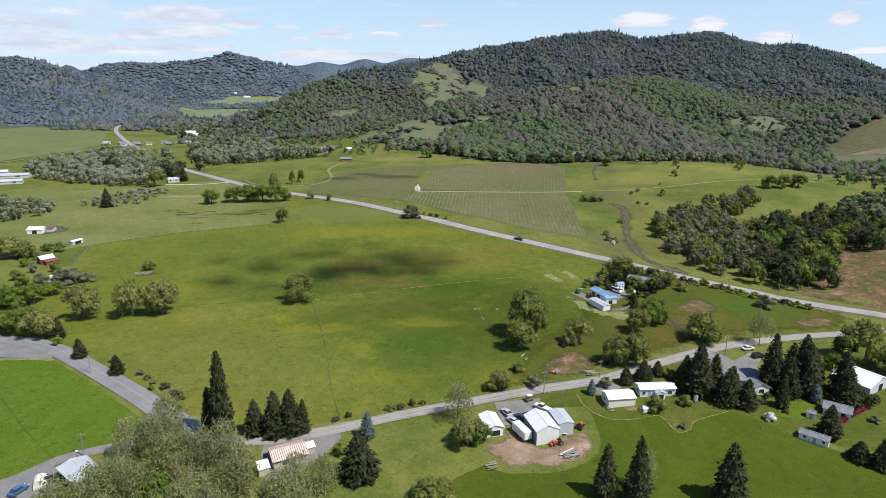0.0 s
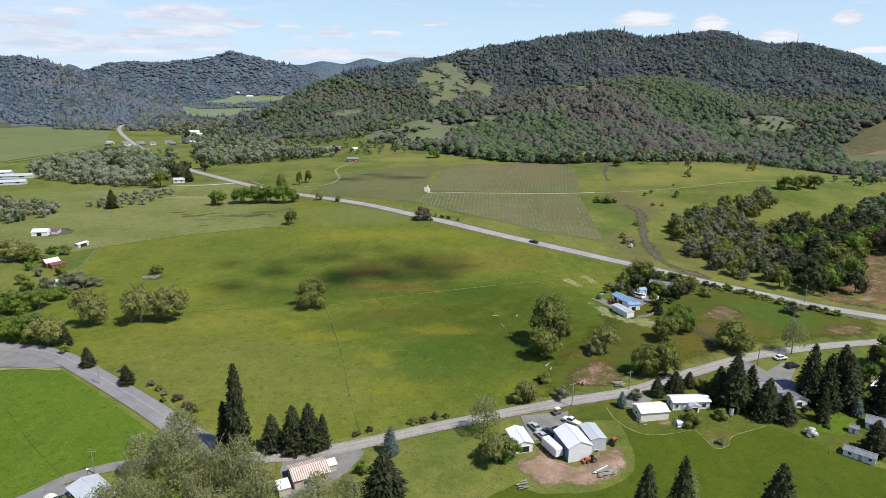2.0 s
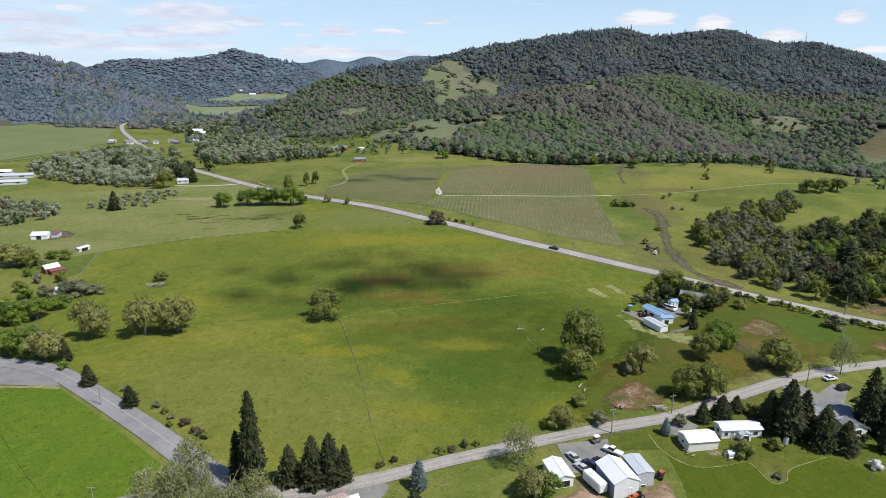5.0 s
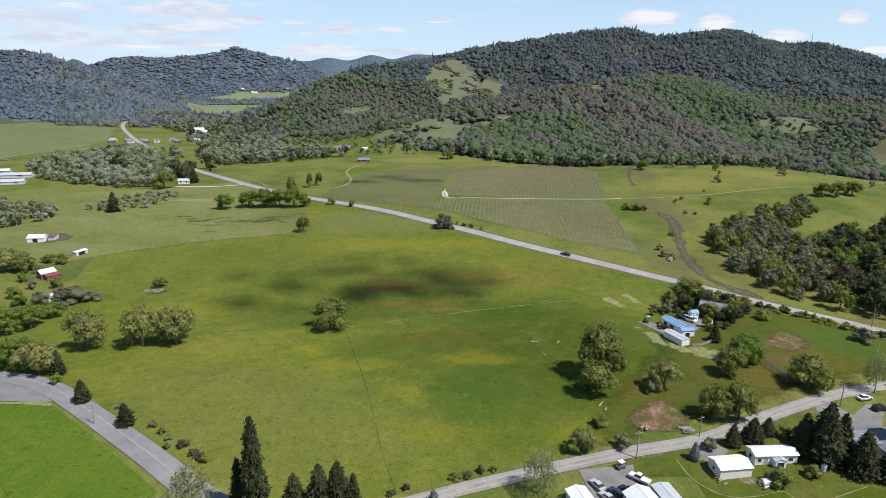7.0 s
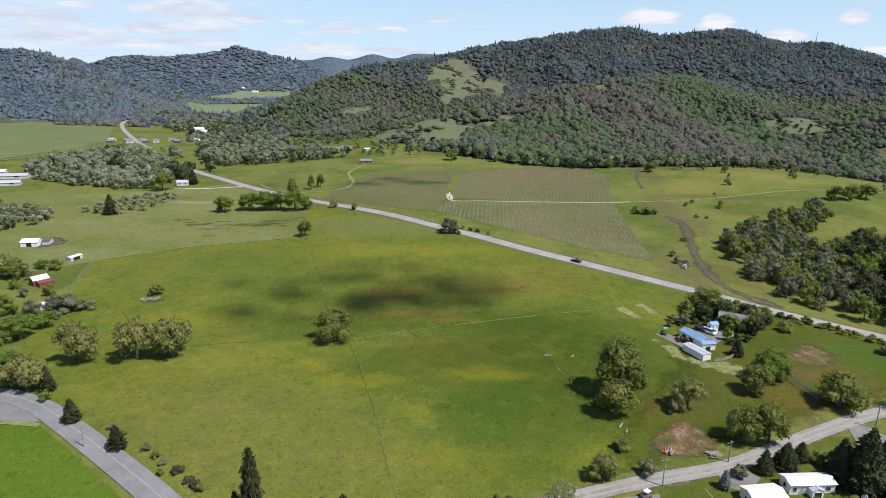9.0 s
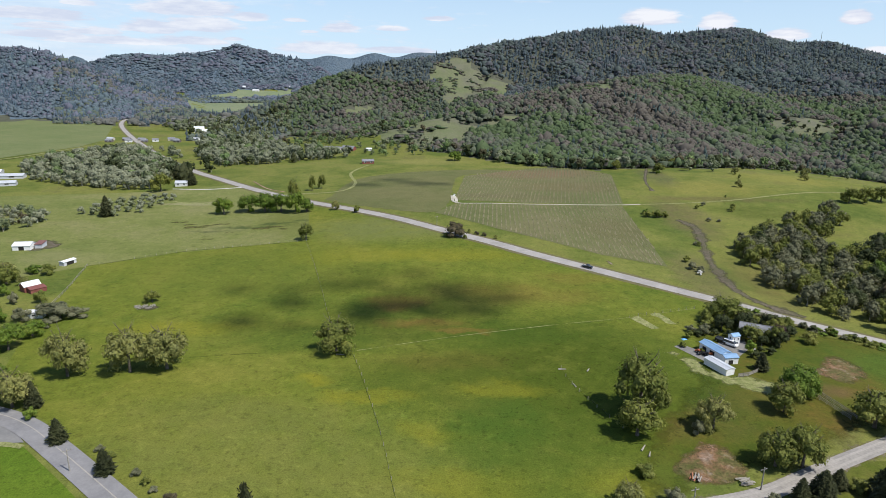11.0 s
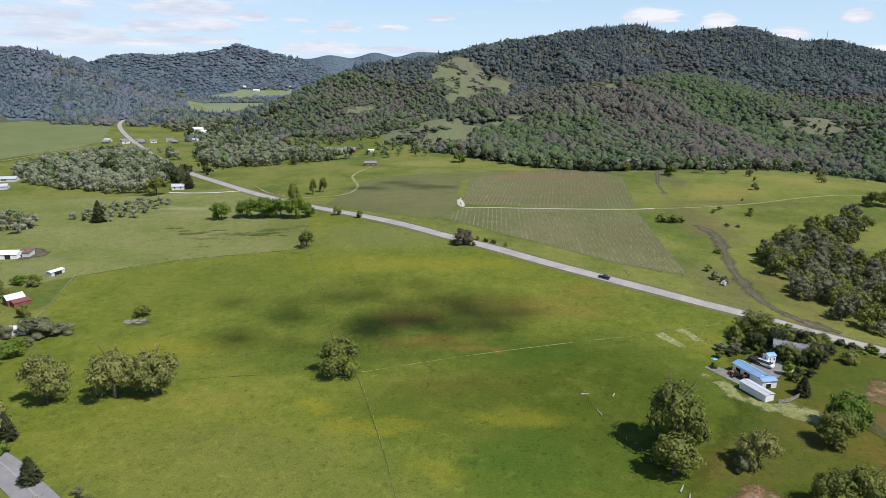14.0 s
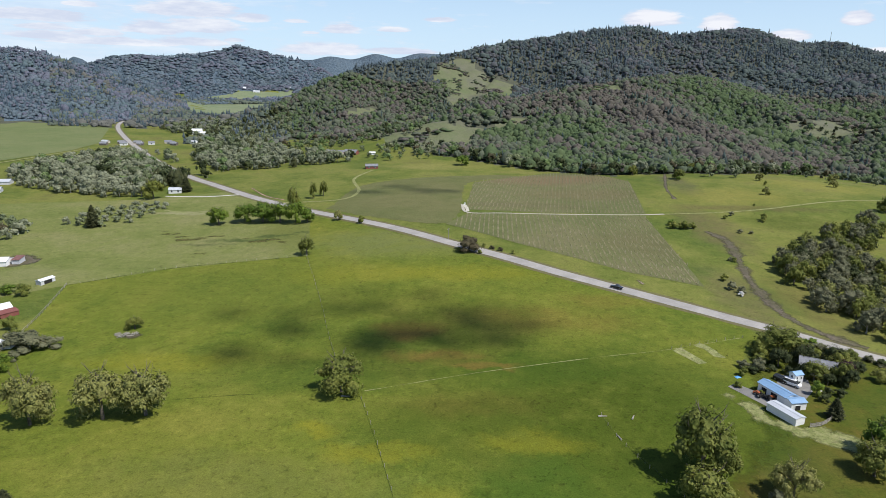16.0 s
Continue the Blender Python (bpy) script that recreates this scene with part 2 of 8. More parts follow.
BROWN, GOLD = (0.138, 0.096, 0.022), (0.180, 0.170, 0.016)
GRASS = mat("pasture grass", [(0.07, 0.092, 0.018), (0.104, 0.124, 0.026), (0.142, 0.15, 0.04)], 0.22, 2.6, 0.95, 0.0, grain_depth=0.26, spec=0.1, tufts=0.27,
            big=[(0.055, 0.088, 0.015), (0.095, 0.118, 0.022), (0.165, 0.168, 0.042), (0.125, 0.112, 0.04)], big_scale=0.018,
            spots=[(150, 515, 50, 26, (0.20, 0.18, 0.045), 0.6), (232, 565, 60, 30, (0.19, 0.178, 0.04), 0.6), (205, 640, 70, 22, (0.185, 0.18, 0.045), 0.6), (110, 440, 18, 50, (0.12, 0.10, 0.045), 0.75), (84, 330, 16, 40, (0.125, 0.105, 0.05), 0.6), (165, 455, 30, 18, (0.07, 0.088, 0.016), 0.7),
                   (150, 485, 60, 8, (0.105, 0.085, 0.035), 0.6), (125, 560, 14, 45, (0.085, 0.08, 0.045), 0.6), (110, 330, 12, 34, (0.115, 0.095, 0.035), 0.6), (-70, 660, 50, 24, (0.19, 0.18, 0.055), 0.7), (20, 640, 30, 12, (0.17, 0.16, 0.05), 0.6), (290, 640, 50, 18, (0.16, 0.17, 0.04), 0.5)])
FIELD = mat("hay field grass", [(0.059, 0.080, 0.011), (0.108, 0.123, 0.017), (0.167, 0.171, 0.032)], 0.22, 2.6, 0.95, 0.0, grain_depth=0.26, spec=0.1, tufts=0.27,
            big=[(0.054, 0.095, 0.011), (0.108, 0.131, 0.017), (0.171, 0.167, 0.030)], big_scale=0.016,
            spots=[(-62, 392, 60, 30, (0.125, 0.138, 0.045), 0.75), (-130, 330, 70, 40, (0.095, 0.115, 0.018), 0.5), (-70, 180, 60, 30, (0.125, 0.132, 0.034), 0.5), 
                   (-48, 290, 16, 8, BROWN, 0.85), (-38, 270, 20, 6, BROWN, 0.9), (-24, 240, 26, 8, BROWN, 0.8), (0, 300, 40, 12, BROWN, 0.45), (25, 318, 22, 9, BROWN, 0.4),
                   (-48, 216, 15, 5, GOLD, 0.7), (-66, 224, 10, 4, GOLD, 0.65), (-30, 200, 12, 5, GOLD, 0.5), (-130, 265, 30, 8, GOLD, 0.45), (-30, 345, 45, 10, GOLD, 0.5), (-20, 180, 20, 7, GOLD, 0.45), (-85, 345, 30, 12, GOLD, 0.35),
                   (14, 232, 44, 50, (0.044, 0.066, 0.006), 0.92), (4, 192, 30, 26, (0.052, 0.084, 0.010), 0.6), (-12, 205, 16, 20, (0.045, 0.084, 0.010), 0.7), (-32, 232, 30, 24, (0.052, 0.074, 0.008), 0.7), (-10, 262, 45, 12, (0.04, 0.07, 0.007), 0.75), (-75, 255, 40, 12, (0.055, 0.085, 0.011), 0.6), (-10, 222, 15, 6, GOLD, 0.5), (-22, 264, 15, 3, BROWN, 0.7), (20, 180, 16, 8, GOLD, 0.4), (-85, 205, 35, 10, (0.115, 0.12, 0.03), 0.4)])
PADDOCK = mat("grazed paddock grass", [(0.088, 0.106, 0.028), (0.135, 0.15, 0.044), (0.19, 0.19, 0.075)], 0.22, 2.6, 0.95, 0.0, grain_depth=0.26, spec=0.1, tufts=0.27,
              big=[(0.092, 0.12, 0.028), (0.138, 0.155, 0.046), (0.19, 0.182, 0.08)], big_scale=0.016,
              spots=[(-118, 420, 34, 44, (0.105, 0.118, 0.028), 0.8), (-150, 402, 26, 3.5, (0.05, 0.07, 0.02), 0.85), (-135, 408, 12, 3, (0.05, 0.07, 0.02), 0.85), (-170, 395, 18, 3, (0.06, 0.075, 0.025), 0.7), (-120, 412, 10, 3, (0.05, 0.07, 0.02), 0.8), (-215, 470, 30, 5, (0.25, 0.235, 0.13), 0.7),
                     (-230, 345, 20, 14, (0.2, 0.19, 0.09), 0.5)])
BRIGHT = mat("lush meadow grass", [(0.062, 0.108, 0.009), (0.082, 0.128, 0.012), (0.10, 0.142, 0.016)], 0.22, 2.6, 0.95, 0.0, grain_depth=0.26, spec=0.1, tufts=0.27,
             big=[(0.06, 0.108, 0.009), (0.095, 0.138, 0.014)], big_scale=0.03)
LAWN = mat("worn lawn grass", [(0.053, 0.07, 0.010), (0.076, 0.09, 0.013), (0.106, 0.106, 0.023)], 0.22, 2.6, 0.95, 0.0, grain_depth=0.26, spec=0.1, tufts=0.27,
           big=[(0.048, 0.078, 0.010), (0.082, 0.102, 0.016), (0.112, 0.11, 0.028)], big_scale=0.04)
PASTURE = mat("rough dark pasture", [(0.04, 0.06, 0.008), (0.064, 0.082, 0.011), (0.095, 0.092, 0.018)], 0.22, 2.6, 0.95, 0.0, grain_depth=0.26, spec=0.1, tufts=0.25,
              big=[(0.036, 0.062, 0.007), (0.06, 0.076, 0.009), (0.085, 0.078, 0.012), (0.135, 0.08, 0.022)], big_scale=0.035,
              spots=[(40, 205, 16, 10, (0.12, 0.09, 0.03), 0.35), (40, 236, 14, 18, (0.05, 0.082, 0.011), 0.8), (20, 186, 14, 12, (0.075, 0.098, 0.014), 0.8), (118, 245, 22, 18, (0.06, 0.10, 0.014), 0.7), (85, 225, 10, 6, (0.12, 0.075, 0.035), 0.6), (62, 215, 14, 8, (0.10, 0.085, 0.02), 0.5)], feather=0.25)
# grass further off: paler and bluer, haze mixed into both colours
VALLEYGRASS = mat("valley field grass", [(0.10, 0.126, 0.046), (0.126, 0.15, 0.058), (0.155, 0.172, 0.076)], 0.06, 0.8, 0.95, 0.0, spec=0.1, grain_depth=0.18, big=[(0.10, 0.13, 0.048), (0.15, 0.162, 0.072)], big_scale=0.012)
HAZEGRASS = mat("far valley grass", [(0.13, 0.16, 0.085), (0.16, 0.19, 0.10), (0.19, 0.21, 0.125)], 0.04, 0.4, 0.95, 0.0, spec=0.1, grain_depth=0.15, big=[(0.125, 0.165, 0.09), (0.175, 0.19, 0.115)], big_scale=0.01)
DRYGRASS = mat("dry pale grass", [(0.102, 0.128, 0.034), (0.204, 0.212, 0.085), (0.272, 0.264, 0.128)], 0.5, 3.0, 0.95, 0.5, 2.0, spec=0.1, tufts=0.4)
DRYSOFT = mat("thin pale grass", [(0.102, 0.128, 0.034), (0.204, 0.212, 0.085), (0.272, 0.264, 0.128)], 0.5, 3.0, 0.95, 0.5, 2.0, spec=0.1, tufts=0.4, feather=0.6)
DARKGRASS = mat("long rank grass", [(0.045, 0.062, 0.011), (0.07, 0.09, 0.015)], 0.5, 3.0, 0.95, 0.5, 2.0, spec=0.1, feather=0.6)
WEEDS = mat("brownish weeds", [(0.05, 0.058, 0.016), (0.085, 0.082, 0.026), (0.12, 0.105, 0.04)], 0.5, 3.0, 0.95, 0.4, 2.0, spec=0.1, tufts=0.3, feather=0.5)
VINEGROUND = mat("vineyard floor", [(0.08, 0.098, 0.036), (0.108, 0.12, 0.046), (0.14, 0.14, 0.062)], 0.12, 1.0, 0.95, 0.3, 1.0, grain_depth=0.16, spec=0.1,
                 big=[(0.085, 0.10, 0.036), (0.12, 0.122, 0.052), (0.155, 0.13, 0.075)], big_scale=0.02,
                 spots=[(30, 585, 60, 34, (0.155, 0.105, 0.062), 0.85), (50, 520, 50, 24, (0.13, 0.10, 0.052), 0.6), (10, 480, 50, 12, (0.10, 0.088, 0.045), 0.5), (60, 400, 30, 30, (0.115, 0.098, 0.048), 0.5)])
EASTVINE = mat("tan vineyard slope", [(0.12, 0.108, 0.055), (0.16, 0.138, 0.078), (0.20, 0.17, 0.10)], 0.12, 1.0, 0.95, 0.3, 1.0, grain_depth=0.16, spec=0.1)
PLOT = mat("olive grass plot", [(0.08, 0.092, 0.03), (0.112, 0.118, 0.042), (0.145, 0.14, 0.06)], 0.1, 1.0, 0.95, 0.3, 1.0, grain_depth=0.16, spec=0.1,
           big=[(0.085, 0.10, 0.034), (0.13, 0.122, 0.055)], big_scale=0.02)
BANK = mat("rough hillside pasture", [(0.085, 0.10, 0.052), (0.118, 0.13, 0.07), (0.15, 0.152, 0.092)], 0.06, 0.5, 0.95, 0.0, grain_depth=0.2, spec=0.1,
           big=[(0.09, 0.12, 0.05), (0.12, 0.13, 0.07), (0.115, 0.112, 0.088)], big_scale=0.014)
ASPHALT = mat("weathered chip-seal", [(0.235, 0.225, 0.208), (0.29, 0.275, 0.255), (0.34, 0.32, 0.295)], 0.12, 1.2, 0.9, 0.15, 8.0, spec=0.2, grain_depth=0.07)
LANEWAY = mat("worn tan chip-seal", [(0.195, 0.182, 0.165), (0.25, 0.233, 0.21), (0.30, 0.278, 0.25)], 0.2, 1.6, 0.9, 0.15, 8.0, spec=0.2, grain_depth=0.12)
WHEELWAY = mat("pale worn chip-seal", [(0.265, 0.248, 0.222), (0.32, 0.30, 0.268)], 0.3, 1.6, 0.9, 0.0, spec=0.2, grain_depth=0.12)
LANESIDE = mat("bare earth verge", [(0.09, 0.085, 0.035), (0.19, 0.155, 0.11), (0.27, 0.225, 0.17)], 0.35, 2.0, 0.95, 0.3, 1.5, spec=0.1, grain_depth=0.2, feather=0.7)
TARMAC = mat("grey asphalt", [(0.165, 0.163, 0.165), (0.20, 0.197, 0.198), (0.235, 0.23, 0.228)], 0.15, 1.4, 0.9, 0.1, 8.0, spec=0.2, grain_depth=0.08)
PATCHED = mat("dark asphalt patch", [(0.15, 0.15, 0.148), (0.21, 0.205, 0.195)], 0.2, 1.5, 0.9, 0.15, 8.0, spec=0.2, grain_depth=0.06)
GRAVEL = mat("grey gravel", [(0.14, 0.137, 0.13), (0.18, 0.175, 0.163), (0.22, 0.21, 0.19)], 0.25, 2.5, 0.95, 0.2, 6.0, spec=0.2, grain_depth=0.1)
DIRT = mat("bare reddish earth", [(0.12, 0.098, 0.055), (0.26, 0.18, 0.125), (0.38, 0.285, 0.215)], 0.3, 2.0, 0.95, 0.25, 1.5, spec=0.1, grain_depth=0.2,
           big=[(0.13, 0.10, 0.055), (0.27, 0.185, 0.13), (0.38, 0.29, 0.22)], big_scale=0.09, feather=0.5)
SCARP = mat("burnt brush and earth", [(0.05, 0.062, 0.018), (0.095, 0.075, 0.036), (0.19, 0.115, 0.068), (0.37, 0.30, 0.25)], 0.3, 1.6, 0.95, 0.5, 1.2, spec=0.1, grain_depth=0.28, tufts=0.3,
            big=[(0.05, 0.078, 0.015), (0.085, 0.085, 0.026), (0.18, 0.10, 0.054), (0.31, 0.235, 0.19)], big_scale=0.09, feather=0.4)
CREEK = mat("dry creek bed", [(0.05, 0.052, 0.024), (0.10, 0.088, 0.06), (0.18, 0.152, 0.12)], 0.3, 1.5, 0.95, 0.5, 1.2, spec=0.1,
            big=[(0.075, 0.08, 0.028), (0.09, 0.08, 0.052), (0.13, 0.108, 0.085)], big_scale=0.1, tufts=0.35, feather=0.5)
SHOULDER = mat("roadside verge", [(0.085, 0.09, 0.035), (0.13, 0.115, 0.06), (0.11, 0.115, 0.035)], 0.3, 1.6, 0.95, 0.4, 1.5, spec=0.1, grain_depth=0.15)
FOREST = mat("forest floor", [(0.06, 0.066, 0.045), (0.076, 0.08, 0.056), (0.09, 0.092, 0.066)], 0.08, 0.8, 0.95, 0.3, 1.0, spec=0.1)
# blue of the far slopes is distance haze, put into the colour
HAZEFLOOR = mat("far wooded slope", [(0.07, 0.10, 0.13), (0.088, 0.12, 0.148), (0.105, 0.136, 0.16)], 0.03, 0.12, 0.95, 0.9, 0.06, tufts=0.2, spec=0.1)
MEADOW = mat("deep meadow grass", [(0.042, 0.066, 0.006), (0.061, 0.085, 0.007), (0.083, 0.10, 0.011)], 0.2, 2.4, 0.95, 0.0, spec=0.1, grain_depth=0.22, tufts=0.2,
             big=[(0.043, 0.07, 0.006), (0.075, 0.096, 0.009)], big_scale=0.03)
BARK = mat("bark", [(0.07, 0.055, 0.04), (0.12, 0.10, 0.08), (0.17, 0.15, 0.12)], 1.0, 8.0, 0.95, 0.6, 6.0)
PALEBARK = mat("pale bark", [(0.22, 0.20, 0.165), (0.34, 0.32, 0.27)], 1.0, 8.0, 0.95, 0.6, 6.0)


def leaf(name, a, b, c, thin=0.25):
    return mat(name, [a, b, c], 0.25, 2.5, 0.75, 0.0, vary=0.14, island=0.18, spec=0.2, through_light=thin)


OAK = leaf("oak leaves", (0.098, 0.12, 0.024), (0.15, 0.17, 0.036), (0.205, 0.215, 0.055), 0.34)
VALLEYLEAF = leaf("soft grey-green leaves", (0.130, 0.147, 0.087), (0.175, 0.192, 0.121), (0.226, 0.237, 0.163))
# leaves for distant trees: greyer, bluer copies that carry haze in the colour
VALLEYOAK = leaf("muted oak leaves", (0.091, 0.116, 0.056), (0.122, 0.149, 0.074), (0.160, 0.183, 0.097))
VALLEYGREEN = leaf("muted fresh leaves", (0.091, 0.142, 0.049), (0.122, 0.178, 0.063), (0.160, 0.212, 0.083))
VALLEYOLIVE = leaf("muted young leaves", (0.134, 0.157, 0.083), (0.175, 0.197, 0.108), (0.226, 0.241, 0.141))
OLIVE = leaf("young pale leaves", (0.145, 0.155, 0.042), (0.205, 0.21, 0.062), (0.27, 0.265, 0.095))
MAPLE = leaf("fresh green leaves", (0.07, 0.12, 0.014), (0.105, 0.16, 0.02), (0.145, 0.19, 0.032))
FIR = leaf("fir needles", (0.02, 0.025, 0.009), (0.038, 0.044, 0.016), (0.062, 0.067, 0.027), 0.1)
DARKLEAF = leaf("dense dark leaves", (0.026, 0.036, 0.014), (0.045, 0.058, 0.02), (0.07, 0.085, 0.03))
BLUEFIR = leaf("blue spruce needles", (0.07, 0.095, 0.085), (0.11, 0.14, 0.125), (0.15, 0.18, 0.16))
GREYLEAF = leaf("budding grey twigs", (0.115, 0.12, 0.064), (0.155, 0.16, 0.088), (0.20, 0.20, 0.12), 0.35)
TWIGLEAF = leaf("pale opening leaves", (0.19, 0.215, 0.075), (0.265, 0.285, 0.11), (0.36, 0.37, 0.19), 0.55)
PURPLE = leaf("purple leaves", (0.025, 0.012, 0.016), (0.04, 0.018, 0.022), (0.055, 0.025, 0.028))
RED = leaf("red hedge leaves", (0.11, 0.012, 0.022), (0.16, 0.02, 0.035), (0.20, 0.035, 0.05))
RUSTLEAF = leaf("reddish brush leaves", (0.05, 0.046, 0.024), (0.075, 0.066, 0.034), (0.10, 0.088, 0.045))
BLOSSOM = leaf("white blossom", (0.45, 0.44, 0.40), (0.60, 0.58, 0.54), (0.7, 0.68, 0.64))


# ---- lie of the land ----
# gentle swells of the valley floor: x, y, radius, height
SWELLS = [(70, 210, 60, 4.3), (40, 140, 100, -0.0), (-80, 160, 90, 2.7), (-150, 280, 100, -2.4), (-60, 400, 100, 5.3), (40, 340, 100, 4.0), (-20, 490, 130, 5.2), (90, 440, 120, 1.9), (150, 580, 130, 11.2), (270, 560, 160, 10.0), (-240, 400, 140, 0.4), (110, 760, 110, 7.0), (0, 40, 150, -4.1), (-110, 640, 150, 9.7)]
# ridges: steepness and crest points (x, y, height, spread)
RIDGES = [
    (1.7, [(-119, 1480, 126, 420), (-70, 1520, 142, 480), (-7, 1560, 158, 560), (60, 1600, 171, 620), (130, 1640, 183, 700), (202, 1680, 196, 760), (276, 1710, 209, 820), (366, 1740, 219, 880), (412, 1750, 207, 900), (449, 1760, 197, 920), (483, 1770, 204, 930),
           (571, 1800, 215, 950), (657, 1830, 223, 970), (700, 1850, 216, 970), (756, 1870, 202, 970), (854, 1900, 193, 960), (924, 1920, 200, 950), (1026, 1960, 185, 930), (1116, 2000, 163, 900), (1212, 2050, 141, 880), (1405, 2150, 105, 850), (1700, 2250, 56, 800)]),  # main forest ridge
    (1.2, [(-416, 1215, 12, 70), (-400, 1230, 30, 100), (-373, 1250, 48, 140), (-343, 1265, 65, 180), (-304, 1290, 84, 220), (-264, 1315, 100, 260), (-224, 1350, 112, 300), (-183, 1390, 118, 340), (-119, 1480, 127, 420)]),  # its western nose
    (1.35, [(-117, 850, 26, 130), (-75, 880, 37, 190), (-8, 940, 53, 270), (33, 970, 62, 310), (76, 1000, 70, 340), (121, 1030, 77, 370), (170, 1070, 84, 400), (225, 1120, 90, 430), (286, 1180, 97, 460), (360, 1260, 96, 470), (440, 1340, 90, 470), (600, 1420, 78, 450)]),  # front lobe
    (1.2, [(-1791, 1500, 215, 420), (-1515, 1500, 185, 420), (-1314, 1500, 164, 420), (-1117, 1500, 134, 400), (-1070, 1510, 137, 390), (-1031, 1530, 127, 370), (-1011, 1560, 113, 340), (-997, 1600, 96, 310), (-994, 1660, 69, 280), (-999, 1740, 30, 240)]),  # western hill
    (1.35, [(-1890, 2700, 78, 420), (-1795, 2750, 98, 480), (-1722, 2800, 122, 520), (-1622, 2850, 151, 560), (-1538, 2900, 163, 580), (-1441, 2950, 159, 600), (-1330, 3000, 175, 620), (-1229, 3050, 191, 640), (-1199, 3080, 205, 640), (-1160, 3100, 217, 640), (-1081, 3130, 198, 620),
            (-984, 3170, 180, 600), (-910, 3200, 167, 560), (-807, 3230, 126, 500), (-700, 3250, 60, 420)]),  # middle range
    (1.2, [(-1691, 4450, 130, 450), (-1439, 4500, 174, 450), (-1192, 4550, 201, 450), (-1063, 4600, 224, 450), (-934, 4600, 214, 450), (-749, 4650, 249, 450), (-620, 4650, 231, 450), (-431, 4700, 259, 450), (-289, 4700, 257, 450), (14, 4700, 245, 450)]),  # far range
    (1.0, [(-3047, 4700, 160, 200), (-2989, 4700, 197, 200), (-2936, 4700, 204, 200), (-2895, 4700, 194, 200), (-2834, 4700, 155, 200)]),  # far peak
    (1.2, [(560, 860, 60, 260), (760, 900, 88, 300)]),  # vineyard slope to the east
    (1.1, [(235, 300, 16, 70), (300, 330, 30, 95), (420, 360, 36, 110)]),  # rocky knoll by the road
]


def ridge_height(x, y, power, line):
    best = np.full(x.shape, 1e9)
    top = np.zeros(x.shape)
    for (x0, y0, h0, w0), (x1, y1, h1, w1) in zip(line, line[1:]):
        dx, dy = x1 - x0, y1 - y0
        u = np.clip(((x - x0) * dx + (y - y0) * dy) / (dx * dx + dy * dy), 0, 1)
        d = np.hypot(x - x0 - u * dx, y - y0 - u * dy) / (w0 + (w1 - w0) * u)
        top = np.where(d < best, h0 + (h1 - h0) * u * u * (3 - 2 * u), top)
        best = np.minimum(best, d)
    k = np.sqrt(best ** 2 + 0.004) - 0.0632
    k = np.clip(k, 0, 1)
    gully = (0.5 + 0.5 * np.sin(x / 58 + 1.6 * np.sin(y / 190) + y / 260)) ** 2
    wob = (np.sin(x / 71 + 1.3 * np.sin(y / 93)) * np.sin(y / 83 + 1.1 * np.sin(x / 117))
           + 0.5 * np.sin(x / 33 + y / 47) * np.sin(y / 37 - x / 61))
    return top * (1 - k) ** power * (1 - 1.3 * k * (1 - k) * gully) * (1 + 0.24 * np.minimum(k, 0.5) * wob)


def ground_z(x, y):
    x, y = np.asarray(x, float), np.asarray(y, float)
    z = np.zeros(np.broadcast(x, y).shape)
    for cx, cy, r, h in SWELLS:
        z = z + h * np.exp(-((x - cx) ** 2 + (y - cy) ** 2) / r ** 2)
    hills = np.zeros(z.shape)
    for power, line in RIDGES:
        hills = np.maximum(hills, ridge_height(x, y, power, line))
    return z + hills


# ---- mesh helpers ----
def mesh_object(name, verts, faces, material, parent=None, label="", smooth=False):
    me = bpy.data.meshes.new(name)
    me.from_pydata([tuple(v) for v in verts], [], [tuple(f) for f in faces])
    me.materials.append(material)
    if smooth:
        me.polygons.foreach_set("use_smooth", [True] * len(me.polygons))
    me.update()
    ob = new(name, me)
    if parent:
        ob.parent = parent
    if label:
        tagged(ob, label)
    return ob


def part(name, bm, material, parent=None, label="", smooth=False):
    """Links a bmesh as one mesh object, under a thing or a part."""
    me = bpy.data.meshes.new(name)
    bm.normal_update()
    bm.to_mesh(me)
    bm.free()
    me.materials.append(material)
    if smooth:
        me.polygons.foreach_set("use_smooth", [True] * len(me.polygons))
    ob = new(name, me)
    if parent:
        ob.parent = parent
    if label:
        tagged(ob, label)
    return ob


def empty(name, m, label="", category="", group="", kind=""):
    ob = new(name)
    ob.empty_display_size = 0.5
    ob.matrix_world = m
    return tagged(ob, label, category, group, kind)


def gz(x, y):
    return float(ground_z(np.array([x]), np.array([y]))[0])


def on_ground(x, y, turn=0.0, sx=1.0, sy=1.0, sz=1.0, sink=0.0):
    return Matrix.LocRotScale((x, y, gz(x, y) - sink), Euler((0, 0, radians(turn))), (sx, sy, sz))


def smooth_line(points, step):
    """A line through the points, rounded at the corners and cut into even steps."""
    p = [Vector(q[:2]) for q in points]
    p = [2 * p[0] - p[1]] + p + [2 * p[-1] - p[-2]]
    out = []
    for a, b, c, d in zip(p, p[1:], p[2:], p[3:]):
        n = max(1, int((c - b).length / step))
        for i in range(n):
            u = i / n
            out.append(0.5 * (2 * b + (c - a) * u + (2 * a - 5 * b + 4 * c - d) * u * u + (3 * b - a - 3 * c + d) * u ** 3))
    out.append(p[-2])
    return out


def set_rim(ob, values):
    """Stores how far each vertex lies inside the rim, from 0 at the rim to 1."""
    rim = ob.data.attributes.new("rim", "FLOAT", "POINT")
    rim.data.foreach_set("value", np.asarray(values, np.float32))


